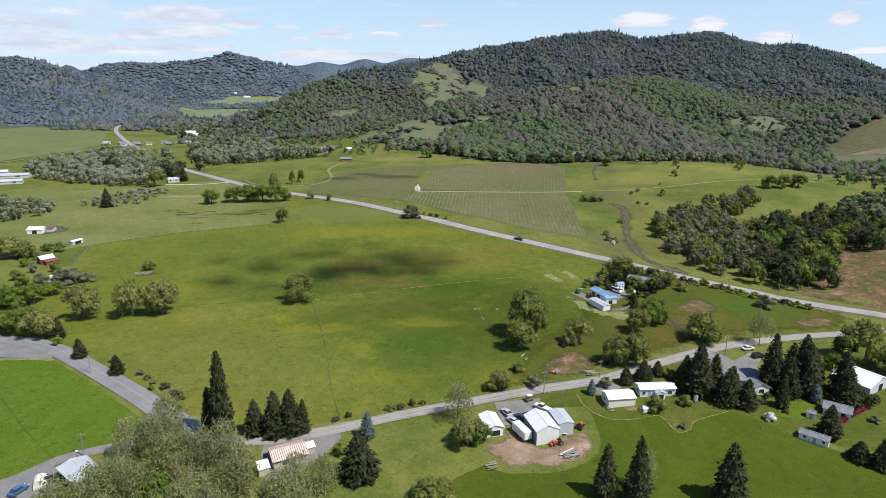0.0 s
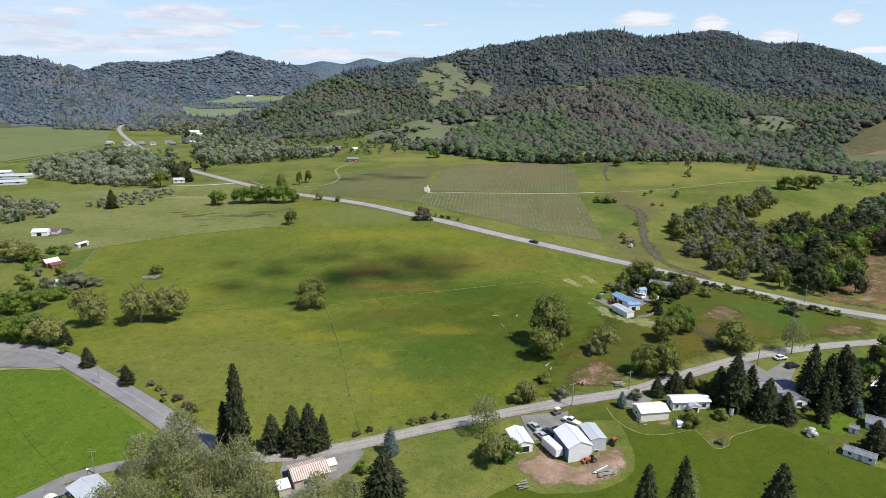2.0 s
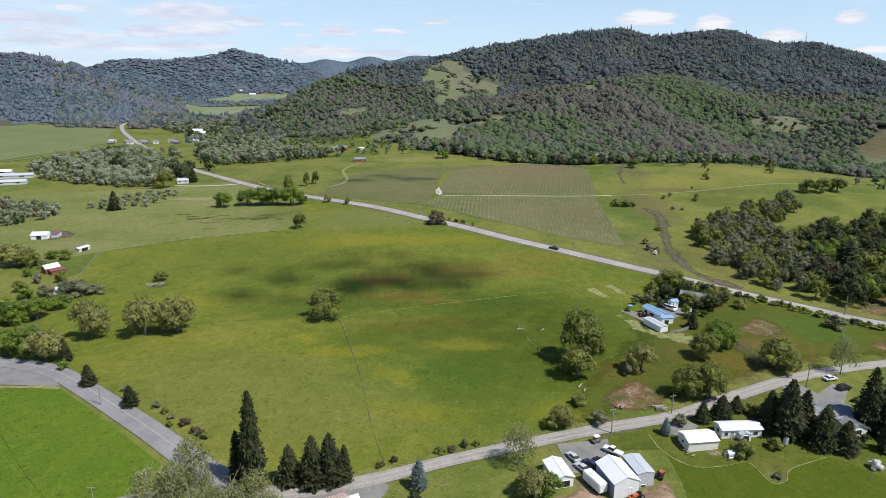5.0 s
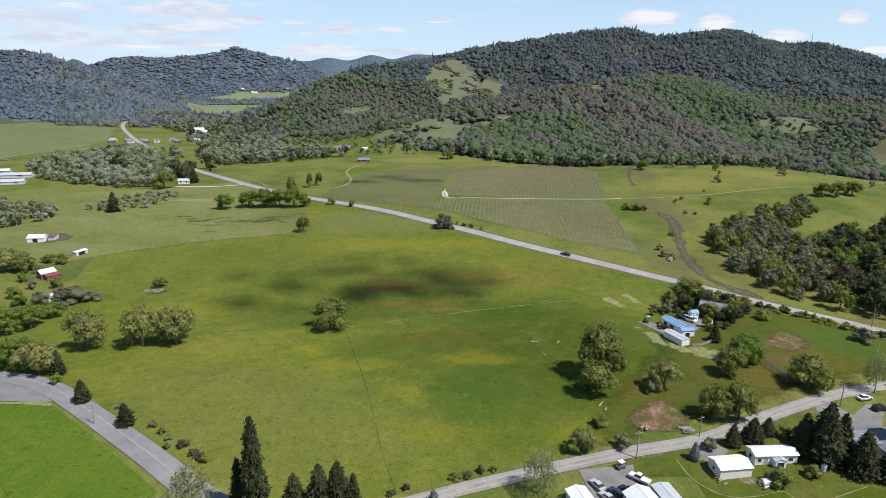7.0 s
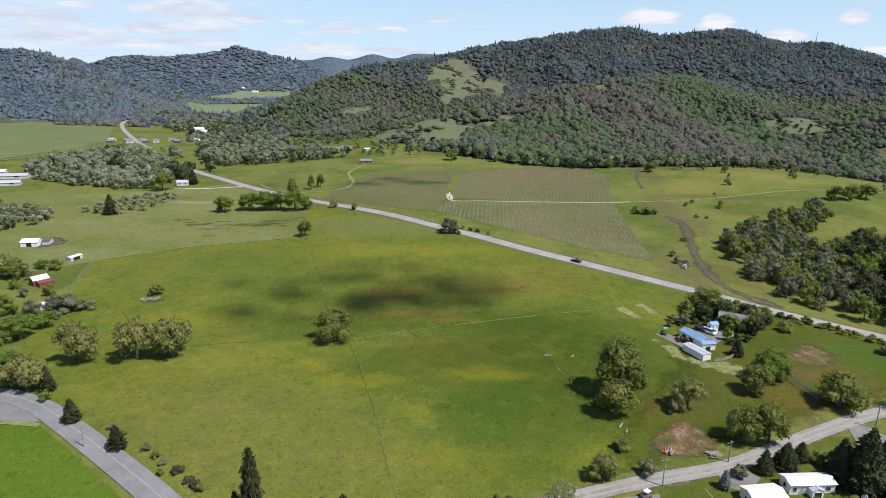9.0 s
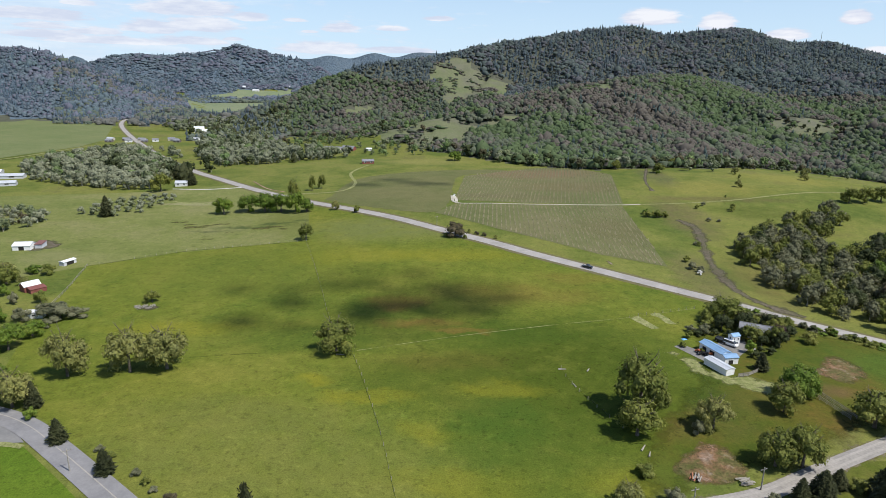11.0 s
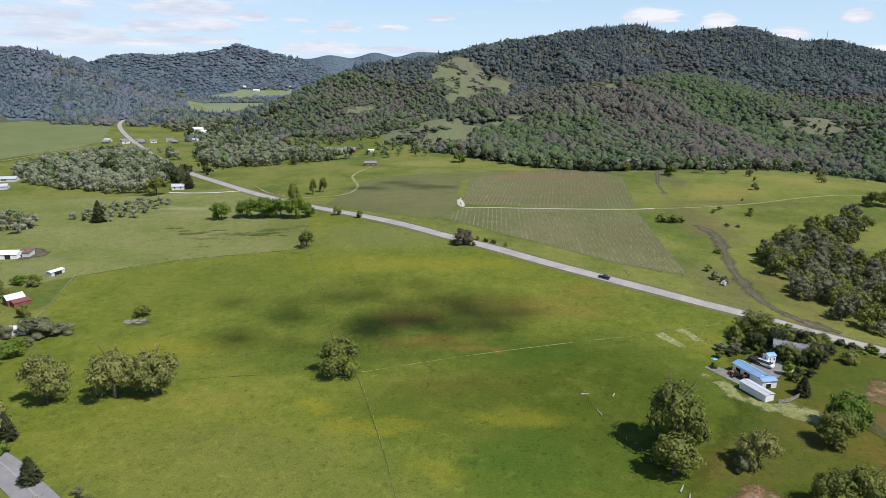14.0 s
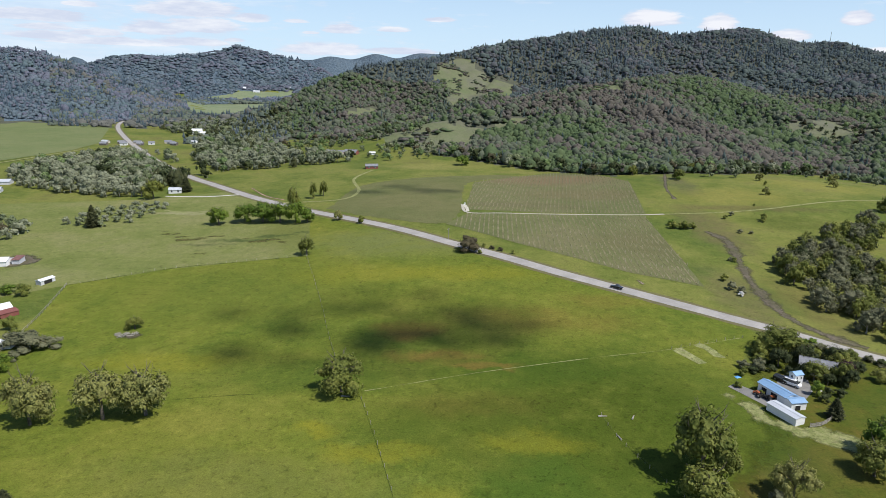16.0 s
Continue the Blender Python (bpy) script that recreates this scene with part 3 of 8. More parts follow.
def ribbon(name, points, width, material, lift, step=4.0, across=4, wobble=0.0, label="", category="", kind="structure", shift=0.0):
    """A strip that lies on the ground along a line."""
    line = smooth_line(points, step)
    verts, faces = [], []
    for i, p in enumerate(line):
        a, b = line[max(0, i - 1)], line[min(len(line) - 1, i + 1)]
        side = Vector((b.y - a.y, a.x - b.x)).normalized()
        w = width * max(0.08, 1 + wobble * noise.noise((p.x * 0.13, p.y * 0.13, lift * 7)))
        for j in range(across + 1):
            q = p + side * (shift + w * (j / across - 0.5))
            verts.append((q.x, q.y))
    v = np.array(verts)
    z = ground_z(v[:, 0], v[:, 1]) + lift
    n = across + 1
    for i in range(len(line) - 1):
        for j in range(across):
            faces.append((i * n + j, i * n + j + 1, i * n + n + j + 1, i * n + n + j))
    ob = mesh_object(name, np.column_stack([v, z]), faces, material, smooth=True)
    set_rim(ob, [1 - abs(2 * j / across - 1) for _ in line for j in range(across + 1)])
    return tagged(ob, label, category, kind=kind)


def inside(poly, x, y):
    x, y = np.asarray(x, float), np.asarray(y, float)
    hit = np.zeros(x.shape, bool)
    for (x0, y0), (x1, y1) in zip(poly, poly[1:] + poly[:1]):
        if y0 != y1:
            hit ^= ((y0 > y) != (y1 > y)) & (x < (x1 - x0) * (y - y0) / (y1 - y0) + x0)
    return hit


def patch(name, poly, material, lift, step=5.0, label="", category="", kind="structure", rough_edge=0.0, fade=None):
    """A piece of ground cover that lies on the ground inside a polygon."""
    if rough_edge:
        ring = smooth_line(list(poly) + [poly[0]], step / 2)[:-1]
        ring = [(p.x + rough_edge * noise.noise((p.x * 0.3, p.y * 0.3, 3)), p.y + rough_edge * noise.noise((p.x * 0.3, p.y * 0.3, 9))) for p in ring]
    else:
        ring = []
        for (x0, y0), (x1, y1) in zip(poly, list(poly[1:]) + [poly[0]]):
            n = max(1, int(math.hypot(x1 - x0, y1 - y0) / step))
            ring += [(x0 + (x1 - x0) * i / n, y0 + (y1 - y0) * i / n) for i in range(n)]
    bm = bmesh.new()
    bm.faces.new([bm.verts.new((x, y, 0)) for x, y in ring])
    xs, ys = [p[0] for p in ring], [p[1] for p in ring]
    for lo, hi, no in ((min(xs), max(xs), (1, 0, 0)), (min(ys), max(ys), (0, 1, 0))):
        for i in range(1, int((hi - lo) / step)):
            at = lo + i * step
            bmesh.ops.bisect_plane(bm, geom=bm.verts[:] + bm.edges[:] + bm.faces[:], plane_co=(at * no[0], at * no[1], 0), plane_no=no)
    bmesh.ops.triangulate(bm, faces=bm.faces[:])
    v = np.array([q.co[:] for q in bm.verts])
    for q, z in zip(bm.verts, ground_z(v[:, 0], v[:, 1]) + lift):
        q.co.z = z
    for f in bm.faces:
        if f.normal.z < 0:
            f.normal_flip()
    ob = part(name, bm, material, smooth=True)
    p, d = v[:, :2], np.full(len(v), 1e9)
    loop = np.array(ring)
    for a, b in zip(loop, np.roll(loop, -1, 0)):
        e = b - a
        u = np.clip(((p - a) @ e) / max(1e-9, float(e @ e)), 0, 1)
        d = np.minimum(d, np.hypot(*(p - a - u[:, None] * e).T))
    set_rim(ob, np.clip(d / (fade or max(2.0, 1.8 * step)), 0, 1))
    return tagged(ob, label, category, kind=kind)


# ---- ground ----
# grassy openings in the hill woods
CLEAR = [
    [(-122, 1360), (-108, 1425), (-70, 1480), (-40, 1475), (0, 1448), (70, 1440), (40, 1340), (-30, 1262), (-63, 1218), (-80, 1250), (-96, 1320)],
    [(95, 980), (120, 995), (172, 1035), (217, 1082), (230, 1112), (204, 1110), (160, 1072), (108, 1026)],
    [(395, 960), (440, 1000), (500, 1030), (497, 938), (455, 862), (415, 868), (400, 910)],
    [(-250, 1135), (-231, 1170), (-204, 1220), (-190, 1170), (-231, 1130)],
    [(-150, 830), (-125, 795), (-80, 755), (-40, 800), (-20, 850), (34, 882), (32, 902), (-44, 884), (-75, 862), (-110, 850)],
    [(-172, 1105), (-116, 1180), (-98, 1150), (-150, 1085)],
    [(-15, 1222), (28, 1275), (30, 1240), (0, 1222)],
    [(-205, 905), (-150, 900), (-120, 850), (-160, 840)],
]


def vnoise(x, y, size, seed):
    """Smooth value noise from 0 to 1 over the plan, with lumps about as wide as size."""
    lattice = np.random.default_rng(seed).random((64, 64))
    u, v = np.asarray(x, float) / size + 500, np.asarray(y, float) / size + 500
    i, j = np.floor(u).astype(int), np.floor(v).astype(int)
    a, b = u - i, v - j
    a, b = a * a * (3 - 2 * a), b * b * (3 - 2 * b)
    i, j = i % 63, j % 63
    return (lattice[i, j] * (1 - a) + lattice[i + 1, j] * a) * (1 - b) + (lattice[i, j + 1] * (1 - a) + lattice[i + 1, j + 1] * a) * b


def open_ground(x, y):
    hit = np.zeros(x.shape, bool)
    wx, wy = x + 26 * (vnoise(x, y, 22, 41) - 0.5), y + 40 * (vnoise(x, y, 26, 42) - 0.5)
    for poly in CLEAR:
        hit |= inside(poly, wx, wy)
    return hit


FOOT = [(-430, 1300), (-360, 1120), (-310, 1015), (-205, 905), (-120, 800), (-70, 735), (-18, 690), (40, 645), (87, 606), (189, 612), (230, 660), (300, 690), (340, 600), (420, 640), (520, 720), (900, 760), (1700, 900),
        (1700, 2300), (-330, 2000)]
VINE_EAST = [(400, 690), (424, 757), (461, 788), (530, 828), (580, 868), (700, 905), (900, 860), (800, 700), (480, 640)]
FAR_FIELD = [(-760, 1640), (-850, 1990), (-700, 2102), (-560, 1800), (-560, 1420), (-620, 1420), (-690, 1520)]
UPPER_FIELD = [(-1150, 2330), (-1064, 2400), (-993, 2516), (-967, 2632), (-851, 2637), (-800, 2740), (-760, 2640), (-829, 2495), (-938, 2380), (-1050, 2310)]


def near_hill(x, y):
    # the woods thin out towards the ranch on the valley floor
    loose = (x < -60) & (y < 1060)
    return inside(FOOT, x, y) & ~open_ground(x, y) & ~inside(VINE_EAST, x, y) & (y < 1300) & (~loose | (vnoise(x, y, 42, 43) > 0.38))


def high_ridge(x, y):
    return inside(FOOT, x, y) & ~open_ground(x, y) & (ground_z(x, y) > 18) & (y >= 1300)


def west_hill(x, y):
    return ((ground_z(x, y) > 9) | ((y > 1185 + 30 * (vnoise(x, y, 30, 44) - 0.5)) & (x < -700))) & (x > -1750) & (x < -640) & (y > 1150) & (y < 2050) & ~inside(FAR_FIELD, x, y)


def far_valley(x, y):
    return (((y > 1120) | (x > -420)) & (x > -1000) & (x < -300) & (y > 900) & (y < 2300) & (np.abs(x + 0.52 * y + 45) > 16) & ~inside(FAR_FIELD, x, y)
            & ~((np.abs(x + 455) < 45) & (np.abs(y - 1010) < 70)) & ~inside(FOOT, x, y) & (vnoise(x, y, 48, 45) > 0.24))


def middle_range(x, y):
    wx, wy = x + 50 * (vnoise(x, y, 40, 46) - 0.5), y + 60 * (vnoise(x, y, 40, 47) - 0.5)
    return ((ground_z(x, y) > 14) | ((y > 2150) & (vnoise(x, y, 60, 48) > 0.45))) & (y > 2100) & ~inside(UPPER_FIELD, wx, wy) & ~inside(FAR_FIELD, x, y)


def build_ground():
    radii = []
    r = 8.0
    while r < 6200:
        radii.append(r)
        r = r * 1.021 + 0.8
    angles = np.concatenate([np.linspace(-0.85, 0.85, 360, endpoint=False), np.linspace(0.85, 2 * math.pi - 0.85, 60, endpoint=False)])
    count = len(angles)
    rr = np.array(radii)
    x = np.append((rr[:, None] * np.sin(angles)[None, :]).ravel(), 0.0)
    y = np.append((rr[:, None] * np.cos(angles)[None, :]).ravel() + 10, 10.0)
    faces = []
    for i in range(len(rr) - 1):
        for j in range(count):
            k = (j + 1) % count
            faces.append((i * count + j, (i + 1) * count + j, (i + 1) * count + k, i * count + k))
    c = len(x) - 1
    faces += [(c, j, (j + 1) % count) for j in range(count)]
    ob = mesh_object("ground", np.column_stack([x, y, ground_z(x, y)]), faces, GRASS, smooth=True)
    ob.data.materials.append(FOREST)
    ob.data.materials.append(BANK)
    mid = np.array([f[:3] for f in faces])
    mx, my = x[mid].mean(1), y[mid].mean(1)
    woods = near_hill(mx, my) | high_ridge(mx, my) | west_hill(mx, my) | far_valley(mx, my) | middle_range(mx, my)
    ob.data.materials.append(HAZEFLOOR)
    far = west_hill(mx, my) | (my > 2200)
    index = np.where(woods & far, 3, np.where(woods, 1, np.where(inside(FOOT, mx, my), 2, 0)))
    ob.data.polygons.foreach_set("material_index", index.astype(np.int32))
    tagged(ob, "rolling green valley floor with wooded hills around", "ground", kind="structure")


build_ground()
MAIN_FIELD = [(-205, 333), (-172, 356), (-141, 365), (-108, 371), (-113, 395), (-121, 425), (-126, 452), (-98, 430), (-68, 403), (-37, 380), (-11, 360), (9, 344), (32, 328), (56, 312), (72, 302),
              (76, 292), (62, 274), (62, 255), (60, 230), (38, 196), (22, 177), (10, 172), (-14, 162), (-36, 151), (-60, 149), (-75, 157), (-104, 177), (-135, 199),
              (-160, 212), (-185, 266), (-193, 296)]
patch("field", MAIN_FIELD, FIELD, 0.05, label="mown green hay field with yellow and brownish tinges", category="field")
patch("paddock", [(-205, 333), (-172, 356), (-141, 365), (-108, 371), (-113, 395), (-121, 425), (-126, 452), (-135, 462), (-176, 501), (-215, 540), (-262, 515), (-330, 500), (-420, 470), (-420, 330), (-300, 300), (-240, 300)],
      PADDOCK, 0.05, label="paler grazed paddock beyond the wire fence", category="paddock")
patch("meadow", [(-185, 178), (-147, 184), (-131, 186), (-113, 173), (-82, 150), (-83, 139), (-94, 131), (-100, 122), (-130, 105), (-185, 110)], BRIGHT, 0.05,
      label="bright lush meadow beside the road bend", category="meadow")
patch("meadow", [(10, 137), (16, 134), (30, 136), (39, 143), (41, 152), (40.5, 162), (42.5, 159.6), (46.6, 157.5), (53, 158.2), (58.8, 159.8), (60.4, 156.4), (61.9, 152.3), (65.5, 153.6), (68.1, 157.5), (79.2, 162.7), (88, 157), (95, 149.5), (112, 140), (135, 126), (150, 90), (40, 70), (6, 100), (0, 126)], MEADOW, 0.08, rough_edge=0.5,
      label="lush lawn and meadow behind the farm buildings", category="meadow")
patch("lawn", [(91.4, 161.4), (100.8, 170.3), (106, 167.1), (97.1, 159.5)], BRIGHT, 0.09, label="mown green lawn", category="lawn")
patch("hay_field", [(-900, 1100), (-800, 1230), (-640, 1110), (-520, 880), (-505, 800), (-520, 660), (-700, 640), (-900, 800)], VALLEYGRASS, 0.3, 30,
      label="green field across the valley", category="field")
patch("hay_field", FAR_FIELD, HAZEGRASS, 0.5, 60, label="far green valley field", category="field")
patch("hay_field", UPPER_FIELD, HAZEGRASS, 0.8, 40, label="far green field below the middle range", category="field")

# ---- roads ----
HIGHWAY = [(260, 190), (212, 220), (175, 243), (162, 249), (142, 258), (132, 265), (118, 274), (103, 284), (88, 296), (71, 307), (56, 317), (32, 333), (9, 349), (-11, 365), (-37, 385),
           (-66, 411), (-94, 435), (-132, 467), (-177, 508), (-207, 538), (-238, 571), (-270, 606), (-319, 667), (-387, 757), (-457, 855), (-518, 943), (-604, 1075), (-662, 1175), (-702, 1263), (-711, 1320), (-690, 1400)]
LANE = [(230, 243), (190, 235), (163, 228), (146, 223), (127, 217), (107, 209), (90, 201), (77, 194), (60, 185), (46, 178), (28, 173), (13, 168), (0, 163), (-14, 157), (-26, 151), (-37, 146),
        (-46, 143), (-55, 142), (-65, 145), (-75, 151), (-90, 162), (-104, 172), (-121, 184), (-135, 194), (-147, 200), (-161, 203), (-200, 206)]
ribbon("verge", HIGHWAY, 11, SHOULDER, 0.09, wobble=0.12, label="grassy gravel verge of the highway", category="verge")
ribbon("road", HIGHWAY, 6.6, ASPHALT, 0.16, label="pale grey two-lane asphalt highway", category="road")
ribbon("verge", LANE, 6.6, LANESIDE, 0.09, 2.0, wobble=0.5, label="worn earth verge of the lane", category="verge")
ribbon("road", LANE, 4.3, LANEWAY, 0.16, label="weathered pale asphalt country lane", category="road")
for side in (-0.85, 0.85):
    ribbon("wheel_track", LANE, 0.7, WHEELWAY, 0.185, 2.0, 2, 0.25, "paler worn wheel track along the lane", "road", shift=side)
WEST_LANE = [(-57, 143.2), (-65, 146), (-75, 152), (-90, 163), (-104, 173), (-121, 185), (-135, 194.5), (-147, 200), (-161, 203), (-200, 206)]
ribbon("road", WEST_LANE, 6.8, TARMAC, 0.20, 2.0, shift=-0.4, label="smooth grey asphalt road round the meadow bend", category="road")
ribbon("centre_line", WEST_LANE[1:], 0.3, WHEELWAY, 0.225, 2.0, 2, 0.3, "faded pale line along the middle of the road", "road marking")
patch("lawn", [(14, 163), (27, 171), (46, 176), (54, 180), (76, 191), (84, 192), (92, 184), (118, 195), (140, 205), (140, 150), (112, 146), (90, 153), (79.2, 162.7), (68, 157.5), (65.5, 153.6), (61.9, 152.3), (60.4, 156.4), (58.8, 159.8), (53, 158.2), (46.6, 157.5), (42.5, 159.6), (39.3, 164)], LAWN, 0.06,
      label="worn lawns round the lane-side houses", category="lawn")
patch("lawn", [(47, 240), (68, 288), (90, 292), (112, 274), (140, 255), (160, 244), (146, 226), (107, 212), (77, 197), (46, 182), (14, 172), (22, 196), (46, 230)], PASTURE, 0.08, rough_edge=4.0, fade=9.0,
      label="rough pasture round the homestead", category="pasture")


# ---- trees ----
def tube(verts, faces, path, radii, sides=6):
    """Adds a tapered tube along a path of Vectors."""
    base = len(verts)
    for i, (p, r) in enumerate(zip(path, radii)):
        d = (path[min(i + 1, len(path) - 1)] - path[max(i - 1, 0)]).normalized()
        a = d.cross(Vector((0.31, 0.95, 0.05))).normalized()
        b = d.cross(a)
        for k in range(sides):
            t = 2 * math.pi * k / sides
            verts.append(p + (a * math.cos(t) + b * math.sin(t)) * r)
    for i in range(len(path) - 1):
        for k in range(sides):
            k2 = (k + 1) % sides
            faces.append((base + i * sides + k, base + i * sides + k2, base + (i + 1) * sides + k2, base + (i + 1) * sides + k))
    faces.append(tuple(base + (len(path) - 1) * sides + k for k in range(sides)))


def limbs(rng, top, count, spread, thick, forks=2, lean=0.05):
    """Trunk and limbs of a tree one unit high and one unit wide."""
    verts, faces = [], []
    trunk = [Vector((lean * rng.uniform(-1, 1) * t, lean * rng.uniform(-1, 1) * t, t * top)) for t in (0, 0.25, 0.5, 0.75, 1.0)]
    trunk[0] = Vector((0, 0, -0.04))
    tube(verts, faces, trunk, [thick * f for f in (1.5, 1.0, 0.85, 0.65, 0.35)], 7)
    for i in range(count):
        t = 0.35 + 0.6 * i / count
        k = min(3, int(t * 4))
        start = trunk[k].lerp(trunk[k + 1], t * 4 - k)
        a = i * 2.4 + rng.uniform(-0.5, 0.5)
        out = Vector((math.cos(a), math.sin(a), 0))
        length = spread * rng.uniform(0.65, 1.0) * (1.1 - 0.5 * t)
        rise = rng.uniform(0.12, 0.34) * (1.15 - 0.3 * t)
        path = [start, start + out * length * 0.4 + Vector((0, 0, rise * 0.5)), start + out * length * 0.8 + Vector((0, 0, rise)), start + out * length + Vector((0, 0, rise * 1.25))]
        tube(verts, faces, path, [thick * 0.45, thick * 0.32, thick * 0.2, thick * 0.08], 5)
        for j in range(forks):
            b = a + rng.uniform(-1.1, 1.1)
            o2 = Vector((math.cos(b), math.sin(b), 0))
            s2 = path[1].lerp(path[2], rng.random())
            tube(verts, faces, [s2, s2 + o2 * length * 0.25 + Vector((0, 0, 0.07)), s2 + o2 * length * 0.42 + Vector((0, 0, 0.17))], [thick * 0.2, thick * 0.13, thick * 0.04], 4)
    return verts, faces


def blob(rng, subdiv=1):
    bm = bmesh.new()
    bmesh.ops.create_icosphere(bm, subdivisions=subdiv, radius=1.0)
    v = np.array([q.co[:] for q in bm.verts])
    f = [[q.index for q in face.verts] for face in bm.faces]
    bm.free()
    return v, f


BLOB_V, BLOB_F = blob(None, 2)
BLOB1_V, BLOB1_F = blob(None, 1)


def crown_lobes(rng, count, low, high, flat=1.0):
    """Centres and sizes of the large leaf masses of a crown in the unit box."""
    out = [(Vector((0, 0, low + (high - low) * 0.55)), 0.30)]
    for i in range(count):
        a = i * 2.399 + rng.uniform(-0.5, 0.5)
        t = ((i * 0.618) % 1.0 + (i + 0.5) / count) / 2 if flat < 1 else (i + 0.5) / count
        r = rng.uniform(0.13, 0.25) * (1.1 - 0.35 * t) * flat
        ring = (0.5 - r) * (1.0 if t < 0.55 else 1.0 - 0.75 * (t - 0.55) / 0.45) * rng.uniform(0.8, 1.1)
        out.append((Vector((math.cos(a) * ring, math.sin(a) * ring, low + r * 0.85 + (high - low - 1.9 * r) * t)), r))
    return out


def ripple(p, seed):
    q = Vector((p[0] * 6 + seed, p[1] * 6, p[2] * 6))
    return 1 + 0.34 * noise.noise(q) + 0.24 * noise.noise(q * 2.3) + 0.12 * noise.noise(q * 5.1)


def leaf_crown(rng, lobes, cards, size, core=0.85, droop=0.0, fine=True, tall=1.0):
    """Leaf sprays over a broken core, in large overlapping masses."""
    verts, faces = [], []
    seed = rng.uniform(0, 50)
    shape_v, shape_f = (BLOB_V, BLOB_F) if fine else (BLOB1_V, BLOB1_F)
    weights = [r * r for _, r in lobes]
    for c, r in lobes:
        if core:
            base = len(verts)
            for q in shape_v:
                p = (c.x + q[0] * r, c.y + q[1] * r, c.z + q[2] * r * tall)
                k = core * ripple(p, seed)
                verts.append((c.x + q[0] * r * k, c.y + q[1] * r * k, max(0.01, c.z + q[2] * r * tall * k)))
            faces += [tuple(base + i for i in f) for f in shape_f]
    for c, r in rng.choices(lobes, weights, k=cards):
        z = rng.uniform(-0.85, 1)
        a = rng.uniform(0, 2 * math.pi)
        ring = math.sqrt(1 - z * z)
        n = Vector((math.cos(a) * ring, math.sin(a) * ring, z))
        p = Vector((c.x + n.x * r, c.y + n.y * r, c.z + n.z * r * tall))
        k = ripple(p, seed) * rng.uniform(0.86, 1.12)
        p = Vector((c.x + n.x * r * k, c.y + n.y * r * k, max(0.02, c.z + n.z * r * tall * k)))
        n = (n + Vector((rng.uniform(-0.6, 0.6), rng.uniform(-0.6, 0.6), rng.uniform(-0.15, 0.75)))).normalized()
        t = n.cross(Vector((rng.uniform(-1, 1), rng.uniform(-1, 1), rng.uniform(-1, 1)))).normalized()
        b = n.cross(t)
        s = size * rng.uniform(0.6, 1.4)
        base = len(verts)
        d = Vector((0, 0, -droop * s))
        verts += [p - t * s + d, p + b * s * 0.55, p + t * s + d, p - b * s * 0.6]
        faces.append((base, base + 1, base + 2, base + 3))
    return verts, faces


def conifer_crown(rng, tiers, branches, narrow=1.0, low=0.05, ragged=0.3, bulge=0.58):
    """Ragged needle sprays over an uneven inner cone, gathered into boughs."""
    verts, faces = [], []
    seed = rng.uniform(0, 40)

    def reach(u, a):
        """Radius of the crown at a height and a bearing, with boughs that stand out."""
        r = 0.5 * ((1 - u) ** bulge) * narrow + 0.012
        if u < 0.10:
            r *= 0.7 + 3.0 * u
        bough = noise.noise((math.cos(a) * 1.9 + seed, math.sin(a) * 1.9, u * 17)) + 0.6 * noise.noise((math.cos(a) * 4.5, math.sin(a) * 4.5 + seed, u * 34))
        return r * (0.90 + ragged * bough)

    for i in range(tiers * branches):
        u = min(0.985, 1 - math.sqrt(rng.random()) if rng.random() < 0.7 else rng.random())
        a = rng.uniform(0, 2 * math.pi)
        z = low + (0.98 - low) * u
        r = reach(u, a) * rng.uniform(0.72, 1.04)
        o, s = Vector((math.cos(a), math.sin(a), 0)), Vector((-math.sin(a), math.cos(a), 0))
        length = rng.uniform(0.05, 0.10) * (1.15 - 0.6 * u) * max(0.5, narrow)
        d = o * length + s * length * rng.uniform(-0.5, 0.5) + Vector((0, 0, rng.uniform(-0.028, 0.012)))
        w = s * length * rng.uniform(0.25, 0.5) + Vector((0, 0, rng.uniform(-0.014, 0.014)))
        p = o * r + Vector((0, 0, z))
        base = len(verts)
        verts += [p - d * 0.6, p + w, p + d, p - w]
        faces.append((base, base + 1, base + 2, base + 3))
    k, rings = (12, 14) if tiers > 20 else (6, 5)
    base = len(verts)
    for j in range(rings):
        u = j / rings
        for q in range(k):
            a = 2 * math.pi * (q + 0.5 * (j % 2)) / k
            r = reach(u, a) * 0.84 * rng.uniform(0.88, 1.08)
            verts.append(Vector((math.cos(a) * r, math.sin(a) * r, low + (0.95 - low) * u)))
    tip = len(verts)
    verts.append(Vector((0, 0, 0.99)))
    for j in range(rings - 1):
        for q in range(k):
            p, q2 = base + j * k + q, base + j * k + (q + 1) % k
            faces += [(p, q2, q2 + k), (p, q2 + k, p + k)]
    faces += [(base + (rings - 1) * k + q, base + (rings - 1) * k + (q + 1) % k, tip) for q in range(k)]
    return verts, faces


TREES = {}


def template(key, name, trunk_data, crown_data, bark, leaves, label, category):
    """A tree one unit high and one unit wide, kept out of the way until it is copied into place."""
    t = new(name)
    t.empty_display_size = 0.5
    mesh_object("trunk", *trunk_data, bark, t, smooth=True)
    mesh_object("crown", *crown_data, leaves, t)
    tagged(t, label, category)
    TREES.setdefault(key, []).append(t)


